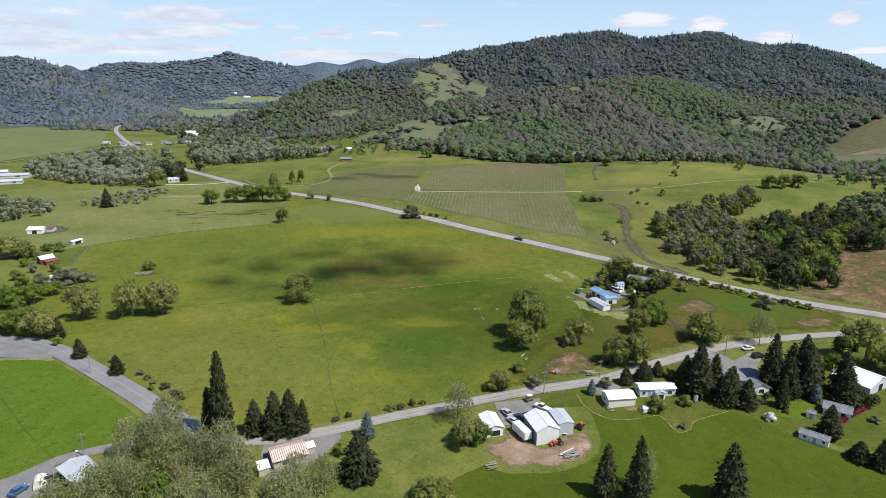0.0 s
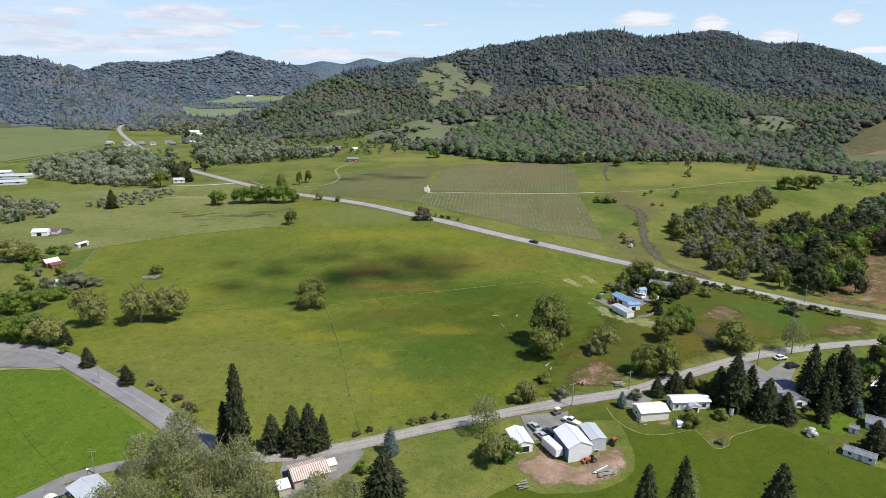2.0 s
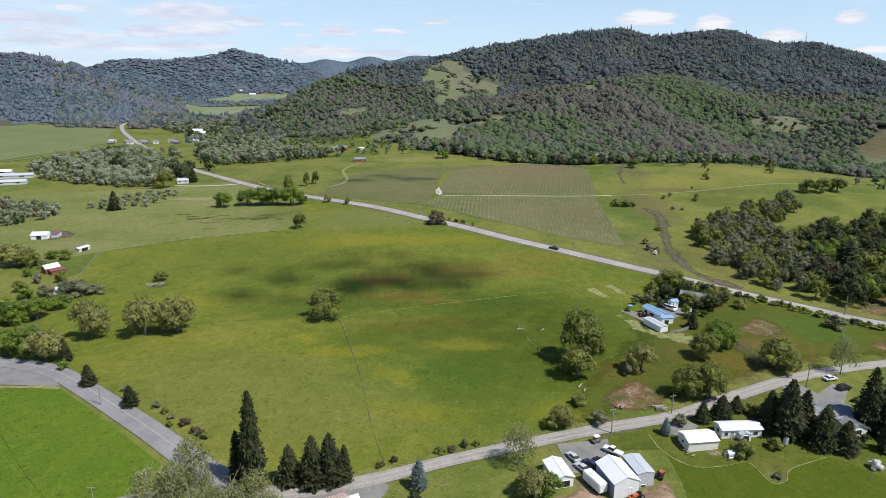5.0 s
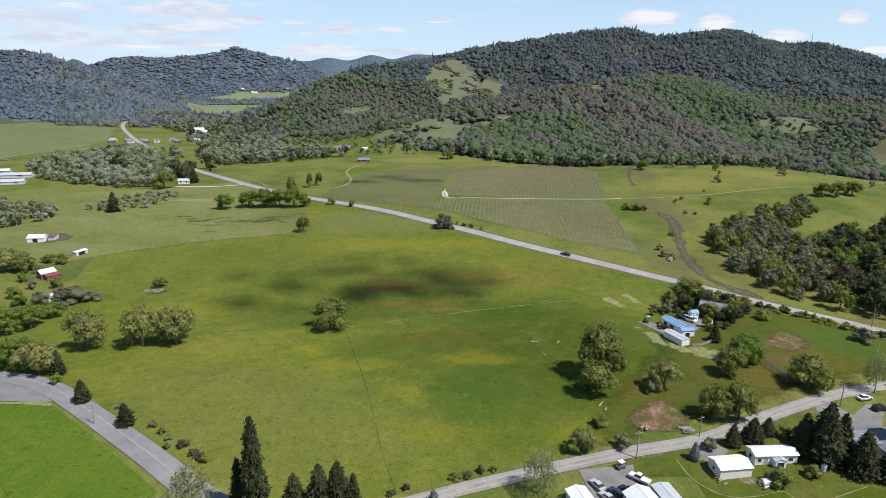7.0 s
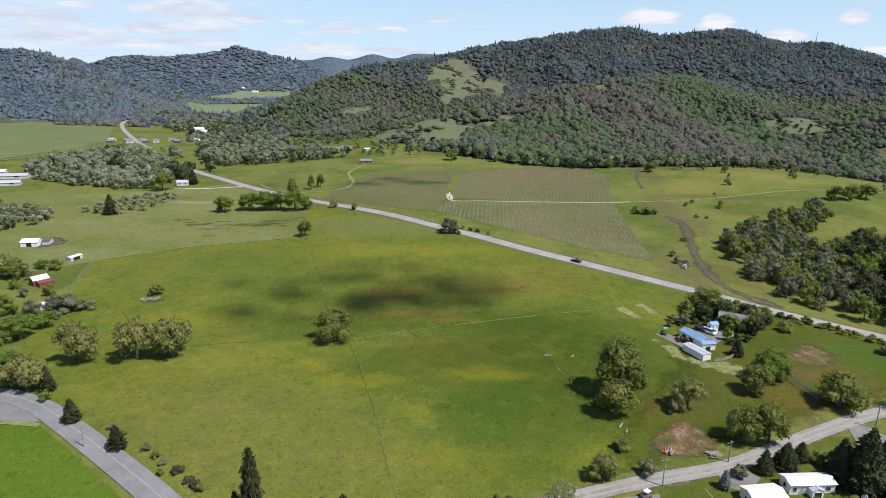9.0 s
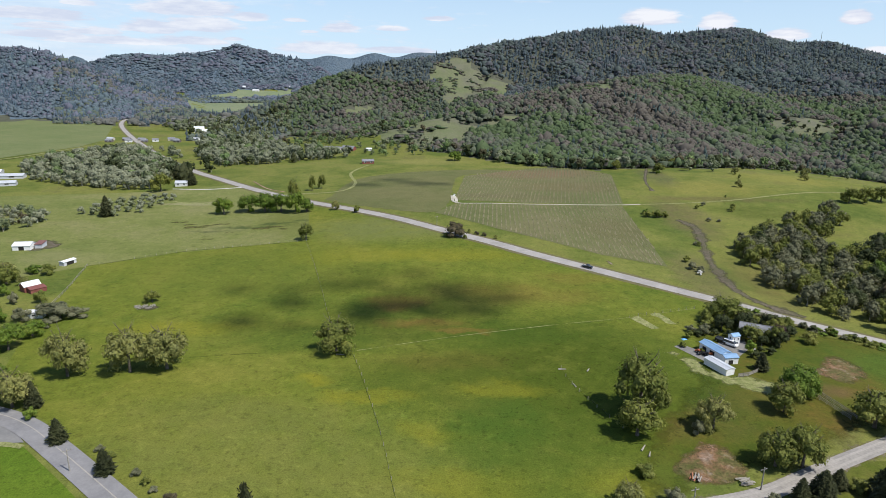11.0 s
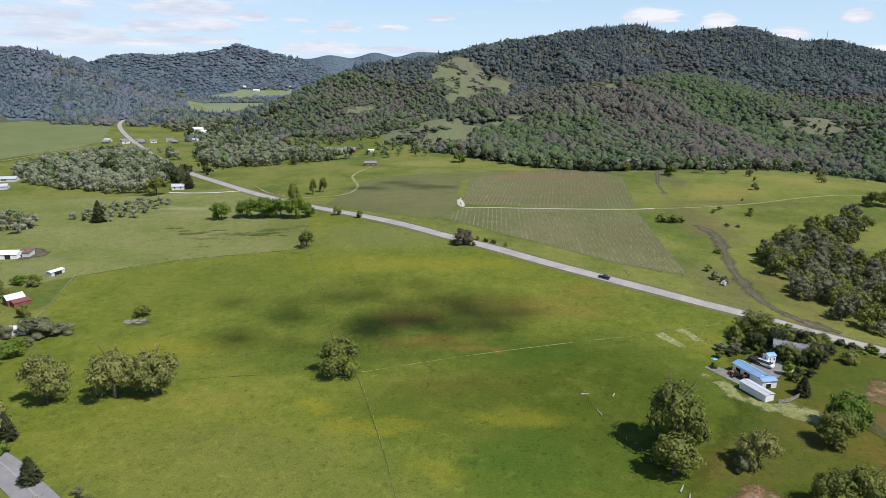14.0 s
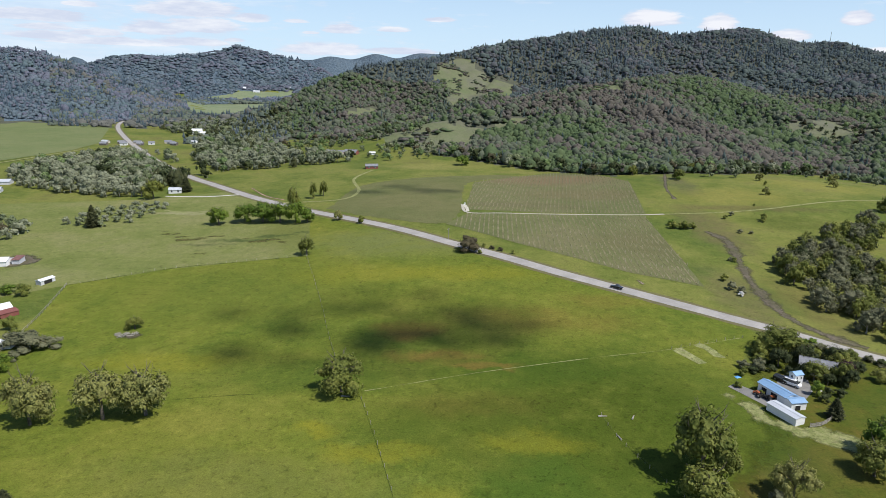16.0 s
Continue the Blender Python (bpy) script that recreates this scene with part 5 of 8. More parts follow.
# far woods: one object for each kind of tree on a hill
def round_shape(rng, lumps, sprigs):
    """A crown in the unit box: overlapping uneven lumps with sprigs that break the outline."""
    verts, tris = [], []
    top = [f for f in BLOB1_F if sum(BLOB1_V[i][2] for i in f) > -1.6]
    for q in range(lumps):
        a = q * 2.4 + rng.uniform(0, 1.2)
        out = 0.0 if q == 0 else rng.uniform(0.16, 0.30)
        r = rng.uniform(0.30, 0.38) if q == 0 else rng.uniform(0.19, 0.28)
        c = np.array([math.cos(a) * out, math.sin(a) * out, 0.58 if q == 0 else rng.uniform(0.36, 0.66)])
        tris += [tuple(i + len(verts) for i in f) for f in top]
        verts += list(c + BLOB1_V * (r, r, r * 1.05) * rng.uniform(0.72, 1.22, (12, 1)))
    for q in range(sprigs):
        a, z = rng.uniform(0, 6.28), rng.uniform(0.1, 1.0)
        n = np.array([math.cos(a) * math.sqrt(1 - z * z), math.sin(a) * math.sqrt(1 - z * z), z])
        p = n * (0.40, 0.40, 0.42) + (0, 0, 0.52)
        tris.append((len(verts), len(verts) + 1, len(verts) + 2))
        verts += [p + rng.uniform(-0.12, 0.12, 3) for _ in range(3)]
    return np.array(verts), np.array(tris)


def fir_shape(rng, k=6):
    """Three ragged skirts of boughs round a leader."""
    verts, tris = [], []
    for top, low, r in ((1.0, 0.60, 0.24), (0.74, 0.30, 0.38), (0.46, 0.02, 0.5)):
        b = len(verts)
        verts.append((rng.uniform(-0.02, 0.02), rng.uniform(-0.02, 0.02), top))
        for i in range(k):
            a, d = 6.283 * (i + rng.uniform(-0.3, 0.3)) / k, r * rng.uniform(0.65, 1.15)
            verts.append((math.cos(a) * d, math.sin(a) * d, low + rng.uniform(-0.06, 0.08)))
        tris += [(b, b + 1 + i, b + 1 + (i + 1) % k) for i in range(k)]
    return np.array(verts), np.array(tris)


def far_wood(name, x, y, height, width, material, label, shapes, seed, sink):
    rng = np.random.default_rng(seed)
    pick = rng.integers(0, len(shapes), len(x))
    ground = ground_z(x, y)
    all_v, all_f, base = [], [], 0
    for q, (shape, tri) in enumerate(shapes):
        sel = pick == q
        n, m = int(sel.sum()), len(shape)
        v = shape[None] * (1 + rng.uniform(-0.14, 0.14, (n, m, 1)))
        a = rng.uniform(0, 2 * math.pi, n)
        c, s = np.cos(a)[:, None], np.sin(a)[:, None]
        w, h = width[sel][:, None], height[sel][:, None]
        lean = rng.uniform(0.8, 1.25, (n, 1))
        vx = (v[..., 0] * c * lean - v[..., 1] * s) * w + x[sel][:, None]
        vy = (v[..., 0] * s * lean + v[..., 1] * c) * w + y[sel][:, None]
        vz = (v[..., 2] - sink) * h + ground[sel][:, None]
        all_v.append(np.stack([vx, vy, vz], -1).reshape(-1, 3))
        all_f.append((tri[None] + (np.arange(n) * m)[:, None, None]).reshape(-1, 3) + base)
        base += n * m
    verts, faces = np.concatenate(all_v), np.concatenate(all_f)
    me = bpy.data.meshes.new(name)
    me.vertices.add(len(verts))
    me.vertices.foreach_set("co", verts.ravel())
    me.loops.add(faces.size)
    me.loops.foreach_set("vertex_index", faces.ravel())
    me.polygons.add(len(faces))
    me.polygons.foreach_set("loop_start", np.arange(0, faces.size, 3))
    me.polygons.foreach_set("loop_total", np.full(len(faces), 3))
    me.materials.append(material)
    me.polygons.foreach_set("use_smooth", np.ones(len(faces), bool))
    me.update(calc_edges=True)
    return tagged(new(name, me), label, "woods", kind="stuff")


def farleaf(name, a, b, c, big):
    return mat(name, [a, b, c], 0.05, 0.9, 0.9, 0.0, island=0.10, spec=0.05, big=big, big_scale=0.012, grain_depth=0.2, through_light=0.42)


# near hill: a slight blue haze tint is mixed into the leaf colours
HILLGREEN = farleaf("hillside fresh oaks", (0.095, 0.137, 0.067), (0.119, 0.164, 0.078), (0.148, 0.192, 0.089), [(0.098, 0.144, 0.071), (0.127, 0.170, 0.082)])
HILLOAK = farleaf("hillside olive oaks", (0.116, 0.142, 0.096), (0.142, 0.165, 0.109), (0.173, 0.194, 0.126), [(0.113, 0.146, 0.097), (0.153, 0.165, 0.121)])
HILLBROWN = farleaf("hillside budding oaks", (0.124, 0.119, 0.100), (0.152, 0.139, 0.116), (0.180, 0.163, 0.137), [(0.127, 0.122, 0.101), (0.160, 0.142, 0.122), (0.142, 0.137, 0.129)])
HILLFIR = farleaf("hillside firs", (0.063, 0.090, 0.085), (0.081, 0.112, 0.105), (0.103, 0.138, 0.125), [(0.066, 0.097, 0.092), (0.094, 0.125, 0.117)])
# ridge set: hillside leaf colours made bluer, with haze painted in
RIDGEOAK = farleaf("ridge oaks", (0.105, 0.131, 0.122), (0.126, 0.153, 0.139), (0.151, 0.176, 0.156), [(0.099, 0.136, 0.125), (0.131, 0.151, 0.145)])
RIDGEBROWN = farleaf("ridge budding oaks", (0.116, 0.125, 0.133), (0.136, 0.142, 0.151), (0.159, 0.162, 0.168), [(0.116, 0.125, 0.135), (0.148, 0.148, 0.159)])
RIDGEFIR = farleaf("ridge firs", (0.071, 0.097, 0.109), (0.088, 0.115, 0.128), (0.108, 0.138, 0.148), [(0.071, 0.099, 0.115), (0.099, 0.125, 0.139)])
# western hill and middle range: leaf colours painted blue-grey for haze
HAZEOAK = farleaf("far woods", (0.137, 0.178, 0.207), (0.162, 0.206, 0.233), (0.191, 0.232, 0.257), [(0.131, 0.190, 0.199), (0.156, 0.196, 0.230), (0.181, 0.200, 0.243)])
HAZEBROWN = farleaf("far budding woods", (0.156, 0.174, 0.224), (0.181, 0.196, 0.243), (0.209, 0.218, 0.264), [(0.160, 0.174, 0.226), (0.191, 0.200, 0.247)])
HAZEFIR = farleaf("far firs", (0.084, 0.123, 0.159), (0.104, 0.148, 0.185), (0.128, 0.173, 0.209), [(0.088, 0.131, 0.165), (0.120, 0.163, 0.203)])
# valley floor trees: a weaker haze tint greys the leaf colours
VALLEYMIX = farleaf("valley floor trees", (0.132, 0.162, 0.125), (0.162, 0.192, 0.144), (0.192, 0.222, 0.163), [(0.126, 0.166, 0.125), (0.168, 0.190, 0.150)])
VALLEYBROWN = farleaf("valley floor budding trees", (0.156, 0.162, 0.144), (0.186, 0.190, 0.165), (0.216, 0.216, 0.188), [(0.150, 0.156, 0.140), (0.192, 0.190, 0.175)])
SHAPES = np.random.default_rng(5)
NEAR_ROUND = [round_shape(SHAPES, 3, 5) for _ in range(7)]
FAR_ROUND = [round_shape(SHAPES, 2, 2) for _ in range(6)]
FIRS = [fir_shape(SHAPES) for _ in range(6)]


def hill_woods(name, x0, x1, y0, y1, spacing, height, seed, keep, fir_share, tone, palette, shapes, label, sizes=0.24):
    """Fills a stretch of hillside: tone(x, y) from 0 (brown) to 1 (green) chooses among the broadleaf kinds."""
    rng = np.random.default_rng(seed)
    gx, gy = np.meshgrid(np.arange(x0, x1, spacing), np.arange(y0, y1, spacing))
    x = gx.ravel() + rng.uniform(-0.95, 0.95, gx.size) * spacing
    y = gy.ravel() + rng.uniform(-0.95, 0.95, gx.size) * spacing
    ok = keep(x, y)
    x, y = x[ok], y[ok]
    stand = 0.75 + 0.5 * vnoise(x, y, spacing * 9, seed + 3)
    size = np.exp(rng.normal(0, sizes, len(x))).clip(0.45, 2.0) * stand
    t = tone(x, y) + rng.normal(0, 0.13, len(x))
    is_fir = rng.random(len(x)) < fir_share(x, y)
    brown, olive, green, fir = palette
    for k, (sel, material, conifer) in enumerate((((~is_fir) & (t < 0.42), brown, False), ((~is_fir) & (t >= 0.42) & (t < 0.6), olive, False), ((~is_fir) & (t >= 0.6), green, False), (is_fir, fir, True))):
        if sel.any():
            h = height * size[sel] * rng.uniform(0.85, 1.15, sel.sum()) * (1.3 if conifer else 1.0)
            w = spacing * size[sel] * (0.76 if conifer else 1.8) * rng.uniform(0.85, 1.15, sel.sum())
            far_wood(name + ("_firs" if conifer else ""), x[sel], y[sel], h, w, material, label, FIRS if conifer else shapes, seed + 10 + k, 0.12 if conifer else 0.2)


# stands of one kind on the near hill: x, y, radii, shift of the tone
STANDS = [(75, 845, 80, 75, 0.34), (200, 850, 95, 190, -0.34), (40, 958, 75, 42, -0.25), (385, 1130, 110, 80, 0.22), (-30, 770, 40, 50, -0.3), (470, 800, 110, 110, 0.14), (265, 715, 60, 40, -0.28), (350, 960, 60, 110, 0.12), (-260, 1260, 160, 120, 0.06), (-240, 960, 50, 40, -0.22), (320, 790, 40, 60, 0.1)]


def near_tone(x, y):
    t = 0.25 + 0.28 * vnoise(x, y, 34, 51) + 0.28 * vnoise(x, y, 110, 52)
    for cx, cy, rx, ry, shift in STANDS:
        t = t + 0.72 * shift * np.exp(-((x - cx) / rx) ** 2 - ((y - cy) / ry) ** 2)
    return t


def ridge_tone(x, y):
    return 0.20 + 0.30 * vnoise(x, y, 60, 53) + 0.30 * vnoise(x, y, 190, 54)


hill_woods("hill_woods", -480, 1000, 600, 1300, 5.5, 7.2, 31, lambda x, y: near_hill(x, y) & (x < 0.62 * y + 80), lambda x, y: 0.03 + 0.12 * (vnoise(x, y, 45, 55) > 0.72),
           near_tone, (HILLBROWN, HILLOAK, HILLGREEN, HILLFIR), NEAR_ROUND, "dense oak woods on the near hillside")
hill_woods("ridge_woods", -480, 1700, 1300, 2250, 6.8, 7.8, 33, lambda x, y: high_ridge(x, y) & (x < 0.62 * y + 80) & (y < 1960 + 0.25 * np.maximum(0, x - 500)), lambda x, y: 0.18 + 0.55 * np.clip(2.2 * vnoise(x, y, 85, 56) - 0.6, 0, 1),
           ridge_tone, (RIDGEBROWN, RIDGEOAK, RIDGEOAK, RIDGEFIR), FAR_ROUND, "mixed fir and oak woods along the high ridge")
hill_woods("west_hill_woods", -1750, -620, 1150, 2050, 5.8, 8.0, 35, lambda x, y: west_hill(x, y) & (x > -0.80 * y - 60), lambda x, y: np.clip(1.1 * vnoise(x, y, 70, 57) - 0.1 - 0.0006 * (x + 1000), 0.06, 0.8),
           ridge_tone, (HAZEBROWN, HAZEOAK, HAZEOAK, HAZEFIR), FAR_ROUND, "dark fir woods on the western hill")
hill_woods("clearing_scrub", -200, 520, 740, 1480, 4.4, 2.0, 43, lambda x, y: open_ground(x, y) & (vnoise(x, y, 16, 58) > 0.62), lambda x, y: 0.02 * np.ones(len(x)),
           lambda x, y: 0.1 + 0.6 * vnoise(x, y, 40, 59), (HILLBROWN, HILLOAK, HILLGREEN, HILLFIR), FAR_ROUND, "scattered scrub in the hillside clearings", 0.5)
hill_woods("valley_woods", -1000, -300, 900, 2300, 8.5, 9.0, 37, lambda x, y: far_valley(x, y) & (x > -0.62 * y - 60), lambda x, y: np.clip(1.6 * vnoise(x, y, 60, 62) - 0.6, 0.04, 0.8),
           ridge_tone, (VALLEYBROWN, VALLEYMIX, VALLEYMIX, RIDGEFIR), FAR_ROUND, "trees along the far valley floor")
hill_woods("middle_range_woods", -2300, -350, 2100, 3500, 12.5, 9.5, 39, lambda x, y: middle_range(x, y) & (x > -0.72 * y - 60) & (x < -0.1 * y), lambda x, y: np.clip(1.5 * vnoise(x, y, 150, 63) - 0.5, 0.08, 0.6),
           ridge_tone, (HAZEBROWN, HAZEOAK, HAZEOAK, HAZEFIR), FAR_ROUND, "wooded middle range across the valley")
# row of tall firs across the valley floor
row = np.random.default_rng(66)
u = np.linspace(0, 1, 85)
fx = np.interp(u, (0, 0.3, 0.65, 1), (-656, -566, -480, -390)) + row.uniform(-7, 7, 85)
fy = np.interp(u, (0, 0.3, 0.65, 1), (1454, 1363, 1230, 1102)) + row.uniform(-9, 9, 85)
far_wood("fir_row", fx, fy, row.uniform(10, 18, 85), row.uniform(7, 10, 85), RIDGEFIR, "row of tall dark firs across the valley floor", FIRS, 67, 0.05)
# stragglers in front of the hill woods and in the savanna below the nose
for poly, spacing in (([(-300, 830), (-250, 960), (-110, 1020), (-80, 840), (-180, 800)], 16), ([(-200, 740), (-110, 800), (-30, 760), (-40, 715), (-110, 700)], 15), ([(110, 585), (200, 600), (240, 650), (300, 690), (330, 600), (290, 610), (230, 620), (180, 580)], 22),
                      ([(290, 530), (330, 560), (400, 620), (420, 560), (360, 500)], 15), ([(395, 845), (400, 960), (480, 980), (510, 850)], 22)):
    joined_wood("scattered_trees", poly, spacing, 70 + spacing, [("v_oak", 3), ("v_green", 2), ("v_olive", 2), ("v_rust", 1), ("v_dark", 1)], 9, "scattered trees along the foot of the hill", ROADGAP)
# larger single trees along the uneven lower edge of the hill woods
joined_wood("forest_edge", [(-70, 745), (-18, 684), (40, 636), (87, 600), (189, 606), (232, 652), (300, 684), (300, 708), (225, 676), (185, 630), (90, 626), (45, 662), (-10, 708), (-60, 770)], 10, 12,
            [("v_oak", 3), ("v_green", 2), ("v_dark", 4), ("v_rust", 2), ("v_pale", 1)], 11, "large oaks along the foot of the hill woods")


# ---- broken clouds overhead, whose shadows lie on the field and the plot by the vineyard ----
def cloud_mat():
    m = mat("cloud", [(0.84, 0.85, 0.87), (0.9, 0.9, 0.9)], 0.02, 0.2, 1.0, 0.0, spec=0.0, grain_depth=0.03)
    n, l = m.node_tree.nodes, m.node_tree.links
    clear, mx = n.new("ShaderNodeBsdfTransparent"), n.new("ShaderNodeMixShader")
    mx.inputs[0].default_value = 0.48
    l.new(n["Principled BSDF"].outputs[0], mx.inputs[1])
    l.new(clear.outputs[0], mx.inputs[2])
    l.new(mx.outputs[0], n["Material Output"].inputs[0])
    return m


CLOUD = cloud_mat()


def cloud(x, y, wide, deep, seed, away=1500):
    """A ragged flat-based cloud that stands between the sun and a spot on the ground."""
    g = np.random.default_rng(seed)
    at = np.array((x, y, gz(x, y))) + np.array(SUN) * away
    verts, faces = [], []
    for q in range(int(5 + wide * deep / 22)):
        a, d = g.uniform(0, 6.283), math.sqrt(g.random())
        r = g.uniform(0.16, 0.36) * min(wide, deep * 1.5)
        c = at + (math.cos(a) * d * wide * 0.86, math.sin(a) * d * deep * 0.86, g.uniform(0, 3))
        faces += [tuple(i + len(verts) for i in f) for f in BLOB_F]
        verts += list(c + BLOB_V * (r, r, r * 0.55) * g.uniform(0.8, 1.2, (len(BLOB_V), 1)))
    tagged(mesh_object("cloud", verts, faces, CLOUD, smooth=True), "small ragged white cloud high over the valley", "cloud", "broken clouds", "stuff")


for i, (x, y, wide, deep) in enumerate(((-104, 306, 27, 7), (-78, 309, 20, 9), (-58, 322, 24, 6), (-22, 310, 26, 6), (-50, 281, 24, 12), (-22, 285, 16, 14), (-93, 290, 14, 8), (-101, 268, 20, 8), (-58, 262, 22, 6), (-40, 297, 24, 10), (-8, 296, 12, 7),
                                        (-61, 528, 26, 10), (-100, 524, 22, 7), (-84, 546, 20, 7))):
    cloud(x, y, wide, deep, 200 + i)


# ---- worn ground, tracks and gardens ----
patch("dirt_yard", [(9, 142), (14, 149), (18, 152), (23, 146), (29, 149), (34, 153), (38.5, 153), (38, 144), (33, 139), (25, 136), (15, 136)], DIRT, 0.10, 2.5,
      "bare reddish earth yard round the workshop", "yard", rough_edge=2.2, fade=2.6)
patch("gravel_yard", [(13.5, 165.5), (27, 168), (26, 160), (21, 155), (15.5, 154)], GRAVEL, 0.12, 2.5, "grey gravel parking yard", "yard")
patch("gravel_yard", [(84, 199), (88, 200), (92, 192), (100, 199), (103, 196), (96, 186), (88, 183), (82, 188)], GRAVEL, 0.12, 2.5, "gravel drive before the house", "drive")
patch("gravel_yard", [(43, 177), (48, 178), (52, 174), (47, 169), (42, 171)], GRAVEL, 0.12, 2.5, "grey gravel apron by the lane", "drive")
patch("dirt_yard", [(43, 168), (46, 163), (53, 161), (56, 163), (53, 165), (46, 170)], DIRT, 0.10, 2.0, "bare earth round the cream garage", "yard", rough_edge=0.8)
patch("gravel_yard", [(-161, 201), (-147, 197.5), (-137, 192), (-131, 187), (-136, 186.5), (-148, 187), (-175, 185), (-200, 195), (-200, 203)], PATCHED, 0.12, 4, "dark asphalt lay-by at the bend", "lay-by")
ribbon("verge", [(-185, 179), (-162, 183), (-147, 185.2), (-136, 186), (-130, 185)], 1.6, DRYGRASS, 0.15, 3, 2, 0.5, "dry grass edge of the lay-by", "verge")
ribbon("drive", [(-120, 112), (-101, 121), (-93, 131), (-86, 135.5), (-78, 139), (-70, 143)], 3.6, GRAVEL, 0.12, 3, 3, 0.1, "grey gravel farm drive", "drive")
patch("gravel_yard", [(-118, 114), (-101, 123), (-90, 130), (-85, 126), (-88, 118), (-100, 108)], PATCHED, 0.13, 3, "dark asphalt parking apron", "drive")
patch("gravel_yard", [(-46, 141), (-40, 143), (-30, 148), (-27, 146), (-31, 136), (-36, 128), (-40, 126), (-44, 132)], GRAVEL, 0.12, 3, "grey gravel drive by the striped roof", "drive", rough_edge=0.6)
patch("burn_patch", [(30, 181), (29, 188), (35, 196), (41, 198), (46, 193), (47, 184), (40, 180)], SCARP, 0.09, 2.0, "reddish scraped earth with old brush", "ground", rough_edge=2.0)
patch("burn_patch", [(86, 236), (93, 247), (103, 254), (107, 243), (101, 233), (92, 230)], SCARP, 0.09, 2.5, "bare earth scar in the pasture", "ground", rough_edge=2.5)
patch("burn_patch", [(142, 268), (160, 285), (185, 315), (205, 330), (225, 318), (235, 290), (215, 250), (186, 244), (165, 255)], SCARP, 0.10, 4, "rocky reddish earth bank above the highway", "bank", rough_edge=3.0)
patch("burn_patch", [(128, 231), (140, 240), (150, 238), (146, 229), (134, 226)], SCARP, 0.09, 2.5, "scraped earth between the roads", "ground", rough_edge=2.0)
patch("burn_patch", [(-157, 284), (-150, 287), (-144, 287), (-148, 281)], CREEK, 0.12, 1.5, "grey heap of brush and stones", "brush heap", rough_edge=1.0)
patch("barnyard", [(-262, 372), (-250, 376), (-238, 366), (-240, 356), (-250, 352)], CREEK, 0.10, 3, "trampled dark earth behind the barn", "yard", rough_edge=2.0)
patch("dry_grass", [(44, 250), (47, 238), (53, 228), (62, 222), (70, 218), (74, 226), (64, 232), (56, 236), (52, 246), (50, 253)], DRYSOFT, 0.09, 2.5, "pale dry grass below the sheds", "grass", rough_edge=4.0, fade=2.2)
patch("garden_bed", [(40, 277), (43.6, 279.5), (48.5, 268.5), (45.5, 267.5)], DRYGRASS, 0.12, 2.0, "pale fallow garden bed", "garden bed", fade=0.35)
patch("garden_bed", [(46.5, 280), (47.4, 280.4), (52, 270), (51, 269.6)], DARKGRASS, 0.14, 2.0, "narrow dark planted garden bed", "garden bed", fade=0.35)
patch("garden_bed", [(53, 281), (54, 281.4), (59, 271), (58, 270.6)], DARKGRASS, 0.14, 2.0, "narrow dark planted garden bed", "garden bed", fade=0.35)
patch("garden_bed", [(49, 282), (52, 283), (56, 274), (53, 273)], DRYGRASS, 0.12, 2.0, "pale fallow garden bed", "garden bed", rough_edge=1.2, fade=0.35)
patch("farm_pad", [(49, 253), (52, 255), (58, 248), (66, 244), (73, 252), (76, 262), (68, 262), (62, 252), (58, 240), (55, 242)], GRAVEL, 0.12, 2.5, "worn gravel yard between the sheds", "yard")
ribbon("creek_bed", [(104, 432), (109, 418), (107, 400), (101, 374), (96, 352), (94, 330), (94, 314), (99, 300), (110, 288)], 8.0, CREEK, 0.10, 1.5, 8, 0.9, "dry stony creek bed in the pasture", "creek bed")
ribbon("field_track", [(-35, 478), (-31, 453), (-10, 453.5), (14, 455), (71, 462), (90, 466)], 1.9, mat("bare pale dust", [(0.3, 0.28, 0.22), (0.42, 0.39, 0.32)], 0.5), 0.20, 4, 2, 0.2, "pale grassy track across the vineyard", "track")
ribbon("field_track", [(90, 466), (120, 472), (160, 484), (230, 515), (300, 530)], 1.8, DRYGRASS, 0.14, 4, 2, 0.3, "pale track across the pasture", "track")
ribbon("field_track", [(-33.5, 476), (-32, 468), (-31, 456)], 2.2, mat("pale track dust", [(0.4, 0.37, 0.3), (0.5, 0.47, 0.4)], 0.5), 0.22, 2, 2, 0.4, "bare pale turning place", "track")
ribbon("field_track", [(45.5, 338), (45, 340), (44.2, 343)], 2.6, LANESIDE, 0.18, 1, 2, 0.5, "gravel field entrance off the highway", "track")
ribbon("field_track", [(-560, 640), (-512, 671), (-503, 715), (-497, 805)], 4.0, DRYGRASS, 0.4, 8, 2, 0.1, "pale farm road", "track")
ribbon("field_track", [(-165, 495), (-120, 500), (-112, 530), (-125, 580), (-118, 630)], 2.4, DRYGRASS, 0.14, 4, 2, 0.2, "pale curving farm track", "track")
ribbon("field_track", [(-200, 552), (-178, 520), (-160, 505)], 2.5, DIRT, 0.14, 4, 2, 0.2, "bare earth cutting beside the highway", "track")
ribbon("field_track", [(-255, 525), (-225, 522), (-196, 528)], 2.0, mat("white gravel", [(0.5, 0.49, 0.46), (0.6, 0.59, 0.56)], 0.5), 0.14, 4, 2, 0.1, "white gravel drive", "drive")
ribbon("grass_line", [(-108, 370), (-104, 362), (-88, 316), (-72, 270), (-58, 242)], 0.12, DARKGRASS, 0.10, 1, 2, 3.2, "line of rank grass under the fence", "grass")
ribbon("grass_line", [(-58, 247), (-26, 259), (11, 270), (40, 278), (68, 290)], 0.22, DRYGRASS, 0.10, 2, 2, 1.8, "pale mown line across the field", "grass")
